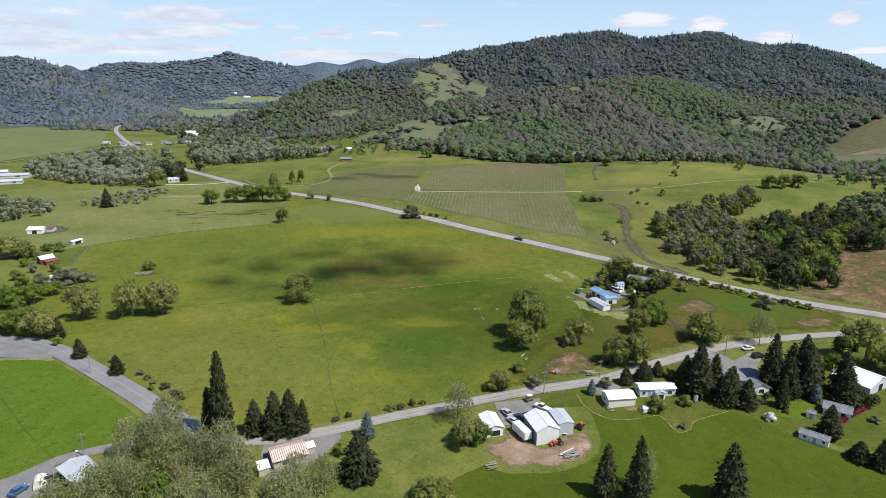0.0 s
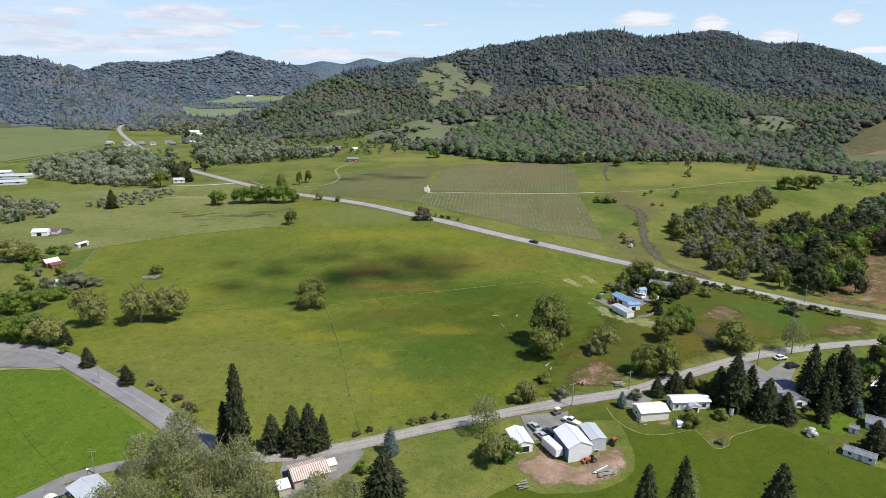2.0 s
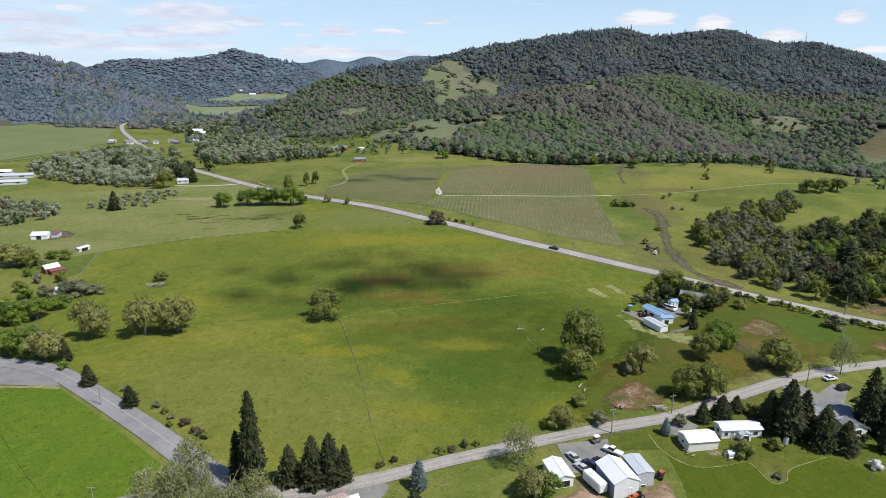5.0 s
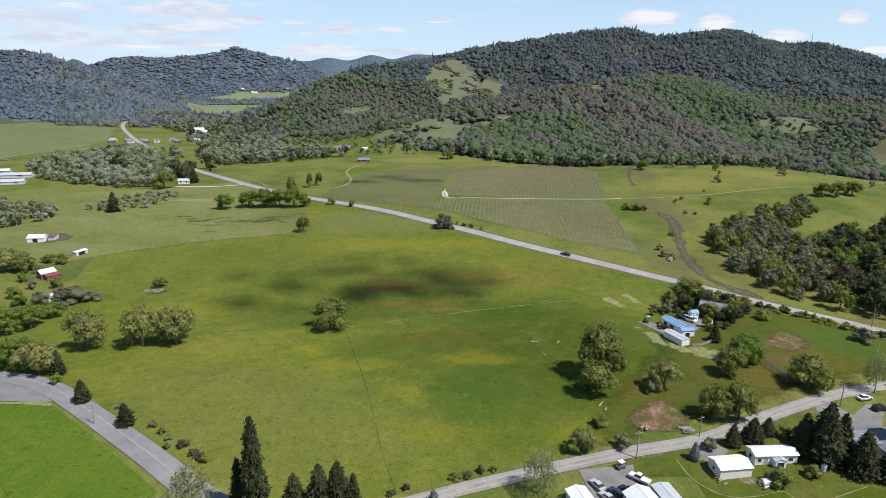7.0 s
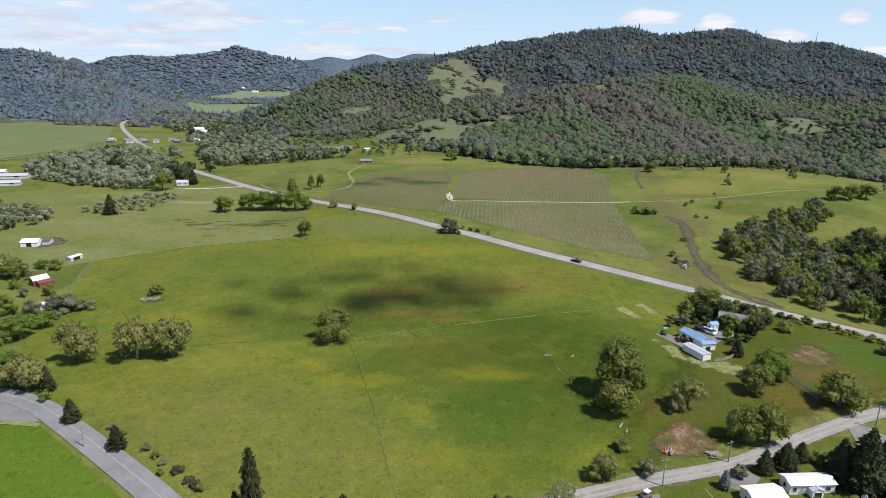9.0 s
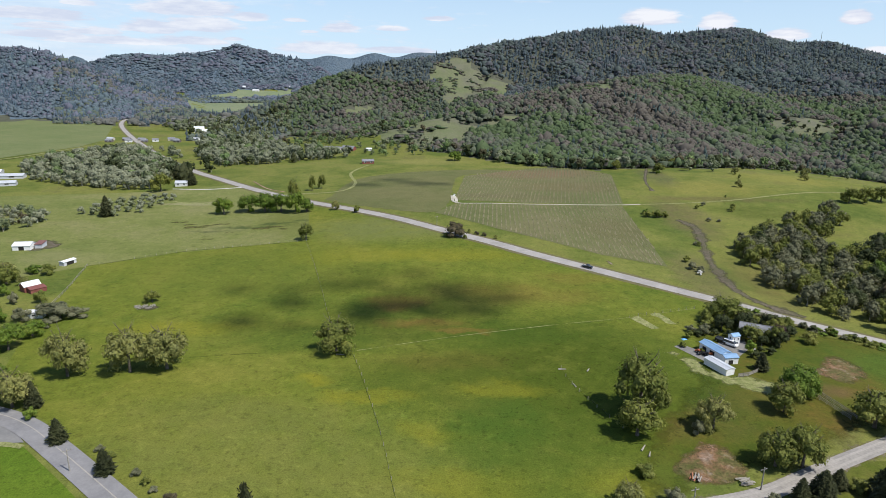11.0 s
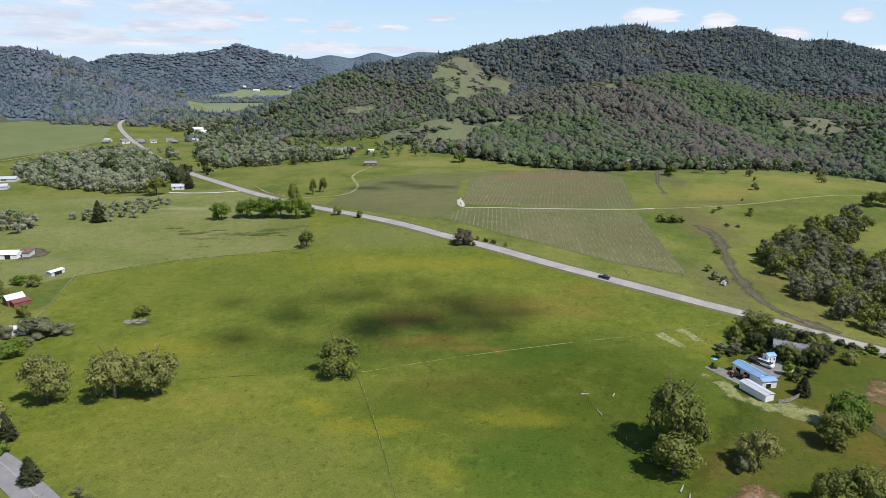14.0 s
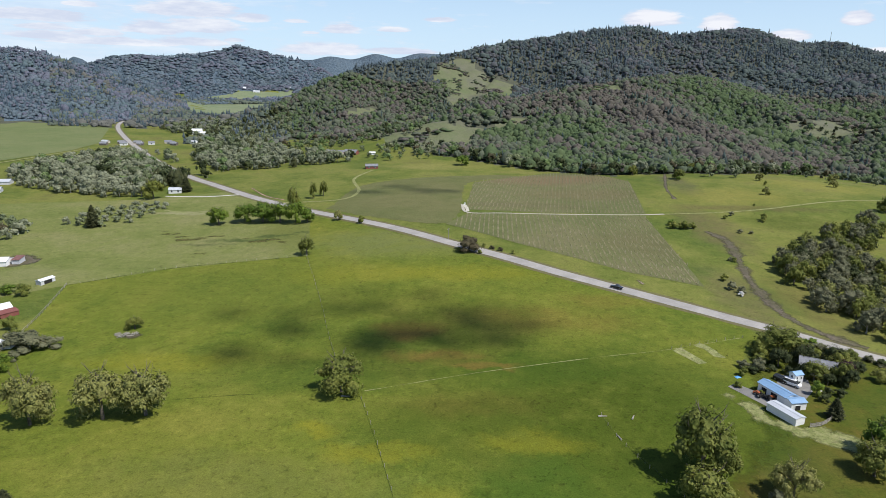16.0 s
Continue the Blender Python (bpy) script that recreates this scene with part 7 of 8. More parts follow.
def building(name, label, x, y, turn, length, width, eave, rise, walls, roof, overhang=0.35, ribs=0, rib_material=None, openings=(), shed=False, category="house", group=""):
    """A gabled building, its ridge along its own x axis. openings: (side, along, kind, width, sill, height)."""
    low = min(gz(x + dx, y + dy) for dx in (-3, 3) for dy in (-3, 3))
    b = empty(name, pose(x, y, low, 0, 0, turn), label, category, group)
    hl, hw = length / 2, width / 2
    bm = bmesh.new()
    ring = [(-hw, -0.4), (hw, -0.4), (hw, eave + (rise if shed else 0))] + ([] if shed else [(0, eave + rise)]) + [(-hw, eave)]
    ends = []
    for px in (-hl, hl):
        ends.append([bm.verts.new((px, py, pz)) for py, pz in ring])
    n = len(ring)
    bm.faces.new(ends[0][::-1])
    bm.faces.new(ends[1])
    for i in range(n):
        bm.faces.new((ends[0][i], ends[0][(i + 1) % n], ends[1][(i + 1) % n], ends[1][i]))
    bmesh.ops.recalc_face_normals(bm, faces=bm.faces[:])
    part("wall", bm, walls, b)
    slopes = [((-hw, eave), (hw, eave + rise))] if shed else [((-hw, eave), (0, eave + rise)), ((hw, eave), (0, eave + rise))]
    for (y0, z0), (y1, z1) in slopes:
        d = Vector((0, y1 - y0, z1 - z0)).normalized()
        up = Vector((0, -d.z, d.y)) if d.y > 0 else Vector((0, d.z, -d.y))
        a = Vector((0, y0, z0)) - d * overhang + up * 0.02
        e = Vector((0, y1, z1)) + (d * overhang if shed else d * 0.02) + up * 0.02
        bm = bmesh.new()
        ov = overhang * 0.8
        quad = [a + Vector((-hl - ov, 0, 0)), a + Vector((hl + ov, 0, 0)), e + Vector((hl + ov, 0, 0)), e + Vector((-hl - ov, 0, 0))]
        lo = [bm.verts.new(q) for q in quad]
        hi = [bm.verts.new(q + up * 0.12) for q in quad]
        bm.faces.new(lo[::-1])
        bm.faces.new(hi)
        for i in range(4):
            bm.faces.new((lo[i], lo[(i + 1) % 4], hi[(i + 1) % 4], hi[i]))
        bmesh.ops.recalc_face_normals(bm, faces=bm.faces[:])
        slope = part("roof", bm, roof, b)
        if ribs:
            bm = bmesh.new()
            run = (e - a).length
            m = Matrix((Vector((1, 0, 0)), (e - a).normalized(), up)).transposed().to_4x4()
            box(bm, 0, 0, 0, 0.16 if rib_material else 0.07, run * 0.99, 0.05, m)
            first = part("rib", bm, rib_material or roof, slope)
            for i in range(ribs):
                ob = first if i == 0 else new("rib", first.data)
                ob.parent = slope
                ob.location = Vector((-hl - ov + (length + 2 * ov) * (i + 0.5) / ribs, 0, 0)) + (a + e) / 2 + up * 0.13
    if not shed:
        bm = bmesh.new()
        box(bm, 0, 0, eave + rise + 0.15, length + overhang * 1.7, 0.3, 0.08)
        part("ridge_cap", bm, roof, b)
    for side, along, kind, w, sill, h in openings:
        m = {"front": Matrix.Translation((along, -hw, 0)), "back": pose(along, hw, 0, 0, 0, 180), "left": pose(-hl, along, 0, 0, 0, -90), "right": pose(hl, along, 0, 0, 0, 90)}[side]
        bm = bmesh.new()
        t = 0.10
        for cx, cz, sx, sz in ((-w / 2 - t / 2, sill + h / 2, t, h + 2 * t), (w / 2 + t / 2, sill + h / 2, t, h + 2 * t), (0, sill + h + t / 2, w, t), (0, sill - t / 2, w, t)):
            if sz > 0 and not (kind != "window" and cz < sill):
                box(bm, cx, -0.03, cz, sx, 0.10, sz, m)
        frame_ob = part("window" if kind == "window" else "door", bm, TRIM, b)
        bm = bmesh.new()
        box(bm, 0, -0.01, sill + h / 2, w, 0.05, h, m)
        # an opening has no leaf: a flat dark panel stands for the unlit inside
        part("pane" if kind == "window" else "leaf", bm, GLASS if kind == "window" else DARK if kind == "opening" else DOORMAT, frame_ob)
    return b


# workshop, its lean-to shed and the white shed
building("workshop", "large workshop with white ribbed metal roof and shade-blue side wall", 25.4, 150.6, 107, 8.6, 6.2, 3.9, 1.4, SHADEWALL, WHITEROOF, 0.25, 16,
         openings=[("left", -1.0, "window", 0.7, 1.4, 0.9), ("front", -1.5, "opening", 1.4, 0.0, 2.1)], category="workshop")
# added white sheet keeps the gable bright over the shade-coloured walls
bm = bmesh.new()
for sx in (-1,):
    v = [bm.verts.new(q) for q in ((-4.34, -3.1, -0.3), (-4.34, 3.1, -0.3), (-4.34, 3.1, 3.9), (-4.34, 0, 5.25), (-4.34, -3.1, 3.9))]
    w = [bm.verts.new(q.co + Vector((0.05, 0, 0))) for q in v]
    bm.faces.new(v[::-1])
    bm.faces.new(w)
    for i in range(5):
        bm.faces.new((v[i], v[(i + 1) % 5], w[(i + 1) % 5], w[i]))
bmesh.ops.recalc_face_normals(bm, faces=bm.faces[:])
part("gable_cladding", bm, WHITEWALL, bpy.data.objects["workshop"], "white sheet cladding")
building("metal_shed", "grey metal shed beside the workshop", 31.0, 153.9, 104, 7.4, 4.2, 3.5, 0.35, GREYWALL, GREYROOF, 0.15, 10,
         openings=[("left", 0.5, "opening", 1.2, 0.0, 0.5)], shed=False, category="shed")
building("white_shed", "small shed with white roof and open front", 12.2, 152.6, 106, 7.4, 4.4, 2.6, 0.7, WHITEWALL, WHITEROOF, 0.3, 0,
         openings=[("left", 0.0, "opening", 2.6, 0.2, 1.6)], category="shed")
# cream garage and long white cottage
building("cream_garage", "cream garage with pale low-pitched roof", 49.2, 166.4, 11, 8.0, 5.2, 2.7, 0.8, CREAMWALL, mat("cream metal roofing", [(0.70, 0.68, 0.58), (0.80, 0.78, 0.68)], 0.5, 4.0, 0.5, 0.08), 0.3, 0,
         openings=[("left", 0.2, "window", 0.9, 1.1, 0.8)], category="garage")
building("white_cottage", "long white cottage with white roof", 61.0, 171.3, 6.5, 10.6, 4.0, 2.6, 0.6, WHITEWALL, WHITEROOF, 0.35, 0,
         openings=[("front", 0.6, "window", 1.3, 0.9, 1.1), ("front", -2.6, "door", 0.9, 0.0, 2.0), ("front", 3.6, "window", 1.2, 0.9, 1.0), ("front", -4.2, "window", 0.9, 0.9, 1.0), ("left", 0, "window", 1.0, 0.9, 1.1)])
building("porch", "small gabled white porch on the cottage", 61.6, 168.6, 96, 1.6, 2.6, 2.2, 0.5, WHITEWALL, GREYROOF, 0.2, 0, openings=[("left", 0, "opening", 1.6, 0.0, 1.9)], category="porch")
# houses among the conifers
building("grey_roofed_house", "low house with grey shingle roof among conifers", 88.0, 179.5, 12, 11.0, 7.5, 2.6, 1.5, TANWALL, SHINGLE, 0.5, 0,
         openings=[("front", -3, "window", 1.4, 0.9, 1.1), ("front", 2, "window", 1.4, 0.9, 1.1), ("right", 0, "window", 1.2, 0.9, 1.1), ("front", 4.2, "door", 0.9, 0.0, 2.0)])
building("house_wing", "shingled wing of the grey-roofed house", 91.5, 174.6, 100, 5.5, 5.0, 2.5, 1.1, WHITEWALL, SHINGLE, 0.4, 0, openings=[("left", 0, "window", 1.6, 0.8, 1.2)])
building("large_barn", "large barn with bright white metal roof", 127.2, 183.0, -57, 11.0, 12.0, 2.3, 2.2, GREYWALL, WHITEROOF, 0.3, 14, openings=[("left", 0.5, "opening", 3.0, 0.0, 2.4), ("right", 0, "opening", 2.4, 0.0, 2.4)], category="barn")
building("small_house", "small white house with grey shingle roof", 109.4, 163.8, -32, 6.6, 4.6, 2.3, 1.1, WHITEWALL, SHINGLE, 0.4, 0,
         openings=[("front", -2, "window", 1.0, 0.9, 1.0), ("front", 1.5, "window", 1.0, 0.9, 1.0), ("right", 0, "window", 1.2, 0.9, 1.0)])
building("garden_shed", "tiny white garden shed with grey roof", 101.2, 161.6, -32, 2.2, 1.8, 1.8, 0.5, WHITEWALL, SHINGLE, 0.15, 0, openings=[("front", 0, "door", 0.7, 0.0, 1.6)], category="shed")
building("long_shed", "long white shed with grey shingle roof beside the meadow", 96.4, 150.6, -38, 6.8, 2.8, 1.9, 0.6, WHITEWALL, SHINGLE, 0.3, 0,
         openings=[("front", -2, "window", 0.7, 0.9, 0.7), ("front", 0.2, "door", 0.8, 0.0, 1.8), ("front", 2.3, "window", 0.7, 0.9, 0.7), ("right", 0, "window", 0.7, 0.9, 0.8)], category="shed")
# striped tin roof by the grove
building("tin_roofed_house", "old house under a rust-striped tin roof", -38.2, 135.6, 30, 8.2, 6.2, 2.6, 1.0, TANWALL, RUSTROOF, 0.4, 17, RUST, openings=[("front", -1.5, "window", 1.0, 0.9, 1.0), ("front", 2, "door", 0.9, 0.0, 2.0)])
building("lean_to", "white-roofed lean-to beside the old house", -42.6, 130.2, 30, 2.6, 3.0, 2.0, 0.4, TANWALL, WHITEROOF, 0.2, 0, shed=True, category="shed")
building("lean_to", "small white-roofed porch beside the old house", -33.6, 139.0, 30, 2.2, 2.0, 2.0, 0.4, TANWALL, WHITEROOF, 0.2, 0, shed=True, category="shed")
building("garden_shed", "little red and white garden shed with grey roof", -35.6, 129.8, 20, 1.8, 1.8, 1.8, 0.6, REDWALL, GREYROOF, 0.2, 0, openings=[("front", 0, "door", 0.7, 0.0, 1.5)], category="shed")
# house at the edge of the meadow
building("farmhouse", "long farmhouse with pale grey metal roof", -82.4, 123.9, -36.5, 11.8, 5.8, 2.6, 0.7, TANWALL, GREYROOF, 0.5, 0,
         openings=[("front", -3.5, "opening", 2.6, 0.2, 2.0), ("front", 0.5, "window", 1.2, 0.9, 1.0), ("front", 3.5, "window", 1.2, 0.9, 1.0)])
# homestead below the highway
building("blue_roofed_barn", "white stable with long blue metal roof", 60.4, 247.6, -68, 9.6, 3.9, 2.6, 0.7, WHITEWALL, BLUEROOF, 0.35, 14, openings=[("front", 1.0, "opening", 2.2, 0.1, 1.8), ("front", -2.5, "opening", 1.8, 0.1, 1.8)], category="stable")
building("stable_wing", "white stable wing with blue roof and open door", 62.6, 241.4, 12, 4.6, 3.0, 2.4, 0.5, WHITEWALL, BLUEROOF, 0.25, 0, openings=[("front", -0.3, "opening", 1.6, 0.0, 1.6)], category="stable")
building("long_shed", "long low shed with pale grey roof", 57.6, 236.2, -66, 9.2, 3.2, 2.2, 0.3, WHITEWALL, GREYROOF, 0.2, 0, category="shed")
building("playhouse", "narrow two-storey white cottage with blue roof", 69.9, 256.4, 20, 3.0, 2.3, 3.6, 0.6, WHITEWALL, BLUEROOF, 0.2, 0,
         openings=[("front", -0.8, "window", 0.5, 2.3, 0.7), ("front", 0.8, "window", 0.5, 2.3, 0.7), ("front", 0, "window", 1.4, 0.6, 0.9), ("left", 0, "window", 0.6, 2.4, 0.8)])
building("grey_roofed_house", "low house with grey shingle roof under tall trees", 81.5, 265.5, -25, 11.0, 7.0, 2.7, 1.8, WHITEWALL, SHINGLE, 0.5, 0, openings=[("front", -2, "window", 1.3, 0.9, 1.1), ("front", 2, "window", 1.3, 0.9, 1.1)])
# barns by the paddock
building("hay_barn", "white metal-roofed barn on the paddock", -253.5, 357.0, 12, 8.5, 7.0, 2.4, 1.3, WHITEWALL, WHITEROOF, 0.3, 8, openings=[("front", 0, "opening", 2.6, 0, 2.2)], category="barn")
building("rusty_lean_to", "rusty-roofed lean-to on the white barn", -247.4, 361.0, 12, 3.4, 6.0, 2.2, 0.6, GREYWALL, mat("dull red tin", [(0.13, 0.06, 0.055), (0.2, 0.1, 0.09)], 0.8, 5.0, 0.75, 0.1), 0.3, 0, shed=True, category="shed")
building("open_shed", "small open shed with white roof", -216.0, 335.0, 74, 7.0, 3.2, 1.9, 0.4, GREYWALL, WHITEROOF, 0.2, 0, openings=[("front", 0, "opening", 4, 0, 1.8)], category="shed")
building("red_barn", "old red barn with half-white roof", -209.5, 299.5, 58, 6.5, 4.6, 2.6, 1.4, REDWALL, WHITEROOF, 0.3, 0, openings=[("front", 0, "opening", 2, 0, 2)], category="barn")
building("lean_to", "dark red lean-to roof on the old barn", -205.4, 297.9, 58, 6.3, 3.0, 1.8, 0.6, REDWALL, mat("dull red roofing", [(0.14, 0.045, 0.04), (0.2, 0.08, 0.07)], 0.8, 5.0, 0.8, 0.1), 0.2, 0, shed=True, category="shed")
building("white_shed", "white-roofed shed among bushes", -187.5, 271.5, 12, 6.4, 3.6, 2.3, 0.5, WHITEWALL, WHITEROOF, 0.2, 0, openings=[("front", 0, "window", 1.2, 0.9, 0.8)], category="shed")
# far farms
far = [("far_house", "far white house below the wooded hill", -455, 1031, 10, 15, 9, 6, 3, WHITEWALL, WHITEROOF), ("far_house", "far white wing of the hill house", -441, 1024, 20, 11, 7, 3.5, 2, WHITEWALL, WHITEROOF),
       ("ranch_house", "low ranch house with dark roof by the woods", -180, 758, -10, 20, 10, 3, 2, TANWALL, SHINGLE), ("ranch_house", "low barn with dark roof by the woods", -160, 746, -14, 14, 9, 3.5, 2.5, REDWALL, SHINGLE),
       ("white_shed", "little white shed by the ranch", -136, 738, 10, 6, 4, 2.5, 1, WHITEWALL, WHITEROOF), ("field_barn", "small old barn with dark reddish roof", -121, 642, 14, 11, 7, 2.6, 1.6, REDWALL, SHINGLE),
       ("roadside_house", "small pale house by the highway", -254, 539, 14, 9, 6, 2.8, 1.5, WHITEWALL, GREYROOF), ("glasshouse", "long pale greenhouse roof", -424, 566, 20, 34, 10, 2.5, 1.5, GREYWALL, GREYROOF),
       ("glasshouse", "long pale greenhouse roof", -400, 531, 24, 24, 8, 2.5, 1.5, GREYWALL, GREYROOF), ("glasshouse", "long pale greenhouse roof", -455, 585, 20, 28, 9, 2.5, 1.5, GREYWALL, WHITEROOF),
       ("far_house", "far white farmhouse at the foot of the range", -1130, 2345, 15, 22, 10, 5, 3, WHITEWALL, WHITEROOF), ("far_house", "far white farmhouse on the slope", -983, 2660, 0, 24, 11, 6, 3, WHITEWALL, WHITEROOF),
       ("far_barn", "far white barn on the slope", -915, 2625, 10, 26, 11, 5, 3, WHITEWALL, WHITEROOF), ("far_house", "far white house near the nose of the hill", -800, 2730, 0, 24, 12, 6, 3, WHITEWALL, WHITEROOF)]
for row in far:
    building(row[0], row[1], *row[2:9], row[9], row[10], 0.4, openings=[("front", -row[5] * 0.25, "window", row[5] * 0.12, 1.2, 1.4), ("front", row[5] * 0.25, "window", row[5] * 0.12, 1.2, 1.4)], category="building", group="far farms")
g = random.Random(8)
for i in range(11):
    x, y = -512 + i * 10.5 + g.uniform(-3, 3), 872 + i * 2.4 + g.uniform(-14, 14)
    building("village_house", "small far village house with low roof", x, y, g.uniform(-20, 30), g.uniform(7, 11), g.uniform(5, 7), 2.6, 1.6, g.choice((WHITEWALL, TANWALL, TANWALL, DARKWALL)), g.choice((SHINGLE, GREYROOF, SHINGLE, SHINGLE)), 0.4,
             openings=[("front", 0, "window", 1.4, 0.9, 1.1)], category="house", group="village houses")

# ---- vehicles ----
TYRE = mat("tyre rubber", [(0.015, 0.015, 0.015), (0.025, 0.025, 0.025)], 2.0, 10.0, 0.9, 0.1)
RIM = mat("wheel metal", [(0.4, 0.4, 0.4), (0.5, 0.5, 0.5)], 2.0, 10.0, 0.35, 0.0, metal=0.9)


def paint(name, c):
    return mat(name, [tuple(v * 0.92 for v in c), c], 2.0, 10.0, 0.25, 0.0, spec=0.6)


def wheels(v, places, radius, width=0.22):
    for x, y in places:
        bm = bmesh.new()
        m = pose(x, y, radius, 90, 0, 0)
        bmesh.ops.create_cone(bm, cap_ends=True, segments=14, radius1=radius, radius2=radius, depth=width, matrix=m)
        tyre = part("wheel", bm, TYRE, v)
        bm = bmesh.new()
        bmesh.ops.create_cone(bm, cap_ends=True, segments=12, radius1=radius * 0.58, radius2=radius * 0.58, depth=width + 0.02, matrix=m)
        part("rim", bm, RIM, tyre)


def car(label, x, y, turn, colour, kind="saloon", name="car", lift=0.14):
    """A parked car, nose along its own +x."""
    v = empty(name, on_ground(x, y, turn) @ Matrix.Translation((0, 0, lift)), label, "car", "parked vehicles")
    profile = {"saloon": ([(-2.1, 0.35), (2.1, 0.35), (2.1, 0.72), (1.2, 0.90), (-1.5, 0.95), (-2.1, 0.85)], [(-1.65, 0.93), (1.0, 0.90), (0.35, 1.42), (-1.05, 1.42)]),
               "suv": ([(-2.2, 0.42), (2.2, 0.42), (2.2, 0.95), (1.2, 1.08), (-2.2, 1.1)], [(-2.15, 1.08), (1.05, 1.06), (0.5, 1.72), (-2.0, 1.75)]),
               "van": ([(-2.4, 0.42), (2.4, 0.42), (2.4, 1.0), (1.7, 1.2), (-2.4, 1.2)], [(-2.38, 1.18), (1.75, 1.18), (1.1, 2.0), (-2.3, 2.02)]),
               "pickup": ([(-2.6, 0.5), (2.5, 0.5), (2.5, 1.0), (1.4, 1.12), (-2.6, 1.05)], [(-0.6, 1.08), (1.3, 1.08), (0.75, 1.75), (-0.5, 1.78)])}[kind]

    def shell(points, half, inset):
        bm = bmesh.new()
        left = [bm.verts.new((px, -half + (inset if pz > 1.2 else 0), pz)) for px, pz in points]
        right = [bm.verts.new((px, half - (inset if pz > 1.2 else 0), pz)) for px, pz in points]
        n = len(points)
        bm.faces.new(left)
        bm.faces.new(right[::-1])
        for i in range(n):
            bm.faces.new((left[i], right[i], right[(i + 1) % n], left[(i + 1) % n]))
        bmesh.ops.recalc_face_normals(bm, faces=bm.faces[:])
        bmesh.ops.bevel(bm, geom=bm.edges[:], offset=0.06, segments=2, affect="EDGES")
        return bm

    part("body", shell(profile[0], 0.9, 0), colour, v, smooth=False)
    part("glazing", shell(profile[1], 0.82, 0.16), GLASS, v, "dark tinted windows")
    top = profile[1]
    bm = bmesh.new()
    box(bm, (top[2][0] + top[3][0]) / 2, 0, top[2][1] + 0.01, abs(top[2][0] - top[3][0]) * 0.96, 1.25, 0.07, bevel=0.02)
    part("roof_panel", bm, colour, v)
    wheels(v, [(1.35, -0.85), (1.35, 0.85), (-1.35, -0.85), (-1.35, 0.85)], 0.36)
    for k in (-0.62, 0.62):
        bm = bmesh.new()
        box(bm, profile[0][1][0] - 0.01, k, 0.68, 0.08, 0.34, 0.16, bevel=0.02)
        part("headlight", bm, TRIM, v)
        bm = bmesh.new()
        box(bm, profile[0][0][0] + 0.01, k, 0.75, 0.06, 0.28, 0.16, bevel=0.02)
        part("tail_light", bm, RED, v)
    return v


BLACKPAINT, WHITEPAINT, SILVER, BLUEPAINT, NAVY = paint("black car paint", (0.02, 0.02, 0.022)), paint("white car paint", (0.75, 0.75, 0.75)), paint("silver car paint", (0.45, 0.46, 0.47)), paint("blue car paint", (0.06, 0.13, 0.30)), paint("navy car paint", (0.03, 0.045, 0.08))
car("black pickup stopped at the highway edge", 33.0, 331.4, -33, BLACKPAINT, "pickup", "pickup_truck")
car("silver saloon parked on gravel", 16.8, 159.6, 118, SILVER)
car("pale grey saloon parked beside the workshop", 18.3, 155.6, 124, SILVER)
car("dark navy estate car parked beside the workshop", 20.6, 156.8, 124, NAVY, "suv")
car("black car parked beside the workshop", 23.2, 157.6, 124, BLACKPAINT, "suv")
car("white pickup parked behind the workshop", 27.0, 162.2, 140, WHITEPAINT, "pickup", "pickup_truck")
car("white saloon parked on the house drive", 100.4, 201.2, 18, WHITEPAINT)
car("dark car parked on the house drive", 101.5, 195.8, 18, BLACKPAINT, "suv")
car("blue saloon on the asphalt apron", -94.4, 119.0, 75, BLUEPAINT)
car("black car parked beside the farmhouse", -88.9, 122.6, 30, BLACKPAINT, "suv")
car("black car parked in the homestead yard", 66.4, 257.6, -60, BLACKPAINT, "suv")
car("white van parked in the homestead yard", 68.4, 255.0, -50, WHITEPAINT, "van", "van")


def motorhome(x, y, turn, length, label):
    v = empty("camper_trailer", on_ground(x, y, turn) @ Matrix.Translation((0, 0, 0.12)), label, "trailer", "parked vehicles")
    bm = bmesh.new()
    box(bm, 0, 0, 1.65, length, 2.3, 2.3, bevel=0.15)
    body = part("body", bm, WHITEPAINT, v)
    for k in (-0.3, 0.0, 0.3):
        bm = bmesh.new()
        box(bm, k * length, -1.16, 1.9, 0.9, 0.06, 0.6, bevel=0.02)
        part("window", bm, GLASS, body)
    bm = bmesh.new()
    box(bm, -0.1 * length, -1.16, 1.3, 0.7, 0.08, 1.6, bevel=0.02)
    part("door", bm, TRIM, body)
    bm = bmesh.new()
    box(bm, 0.18 * length, 0, 2.9, 0.9, 0.8, 0.25, bevel=0.06)
    part("roof_vent", bm, TRIM, body)
    bm = bmesh.new()
    box(bm, 0, -1.17, 1.15, length * 0.94, 0.03, 0.16)
    part("stripe", bm, NAVY, body)
    wheels(v, [(-0.12 * length, -1.0), (-0.12 * length, 1.0), (0.12 * length, -1.0), (0.12 * length, 1.0)], 0.38)


motorhome(20.2, 149.6, 117, 6.4, "long white camper trailer beside the workshop")



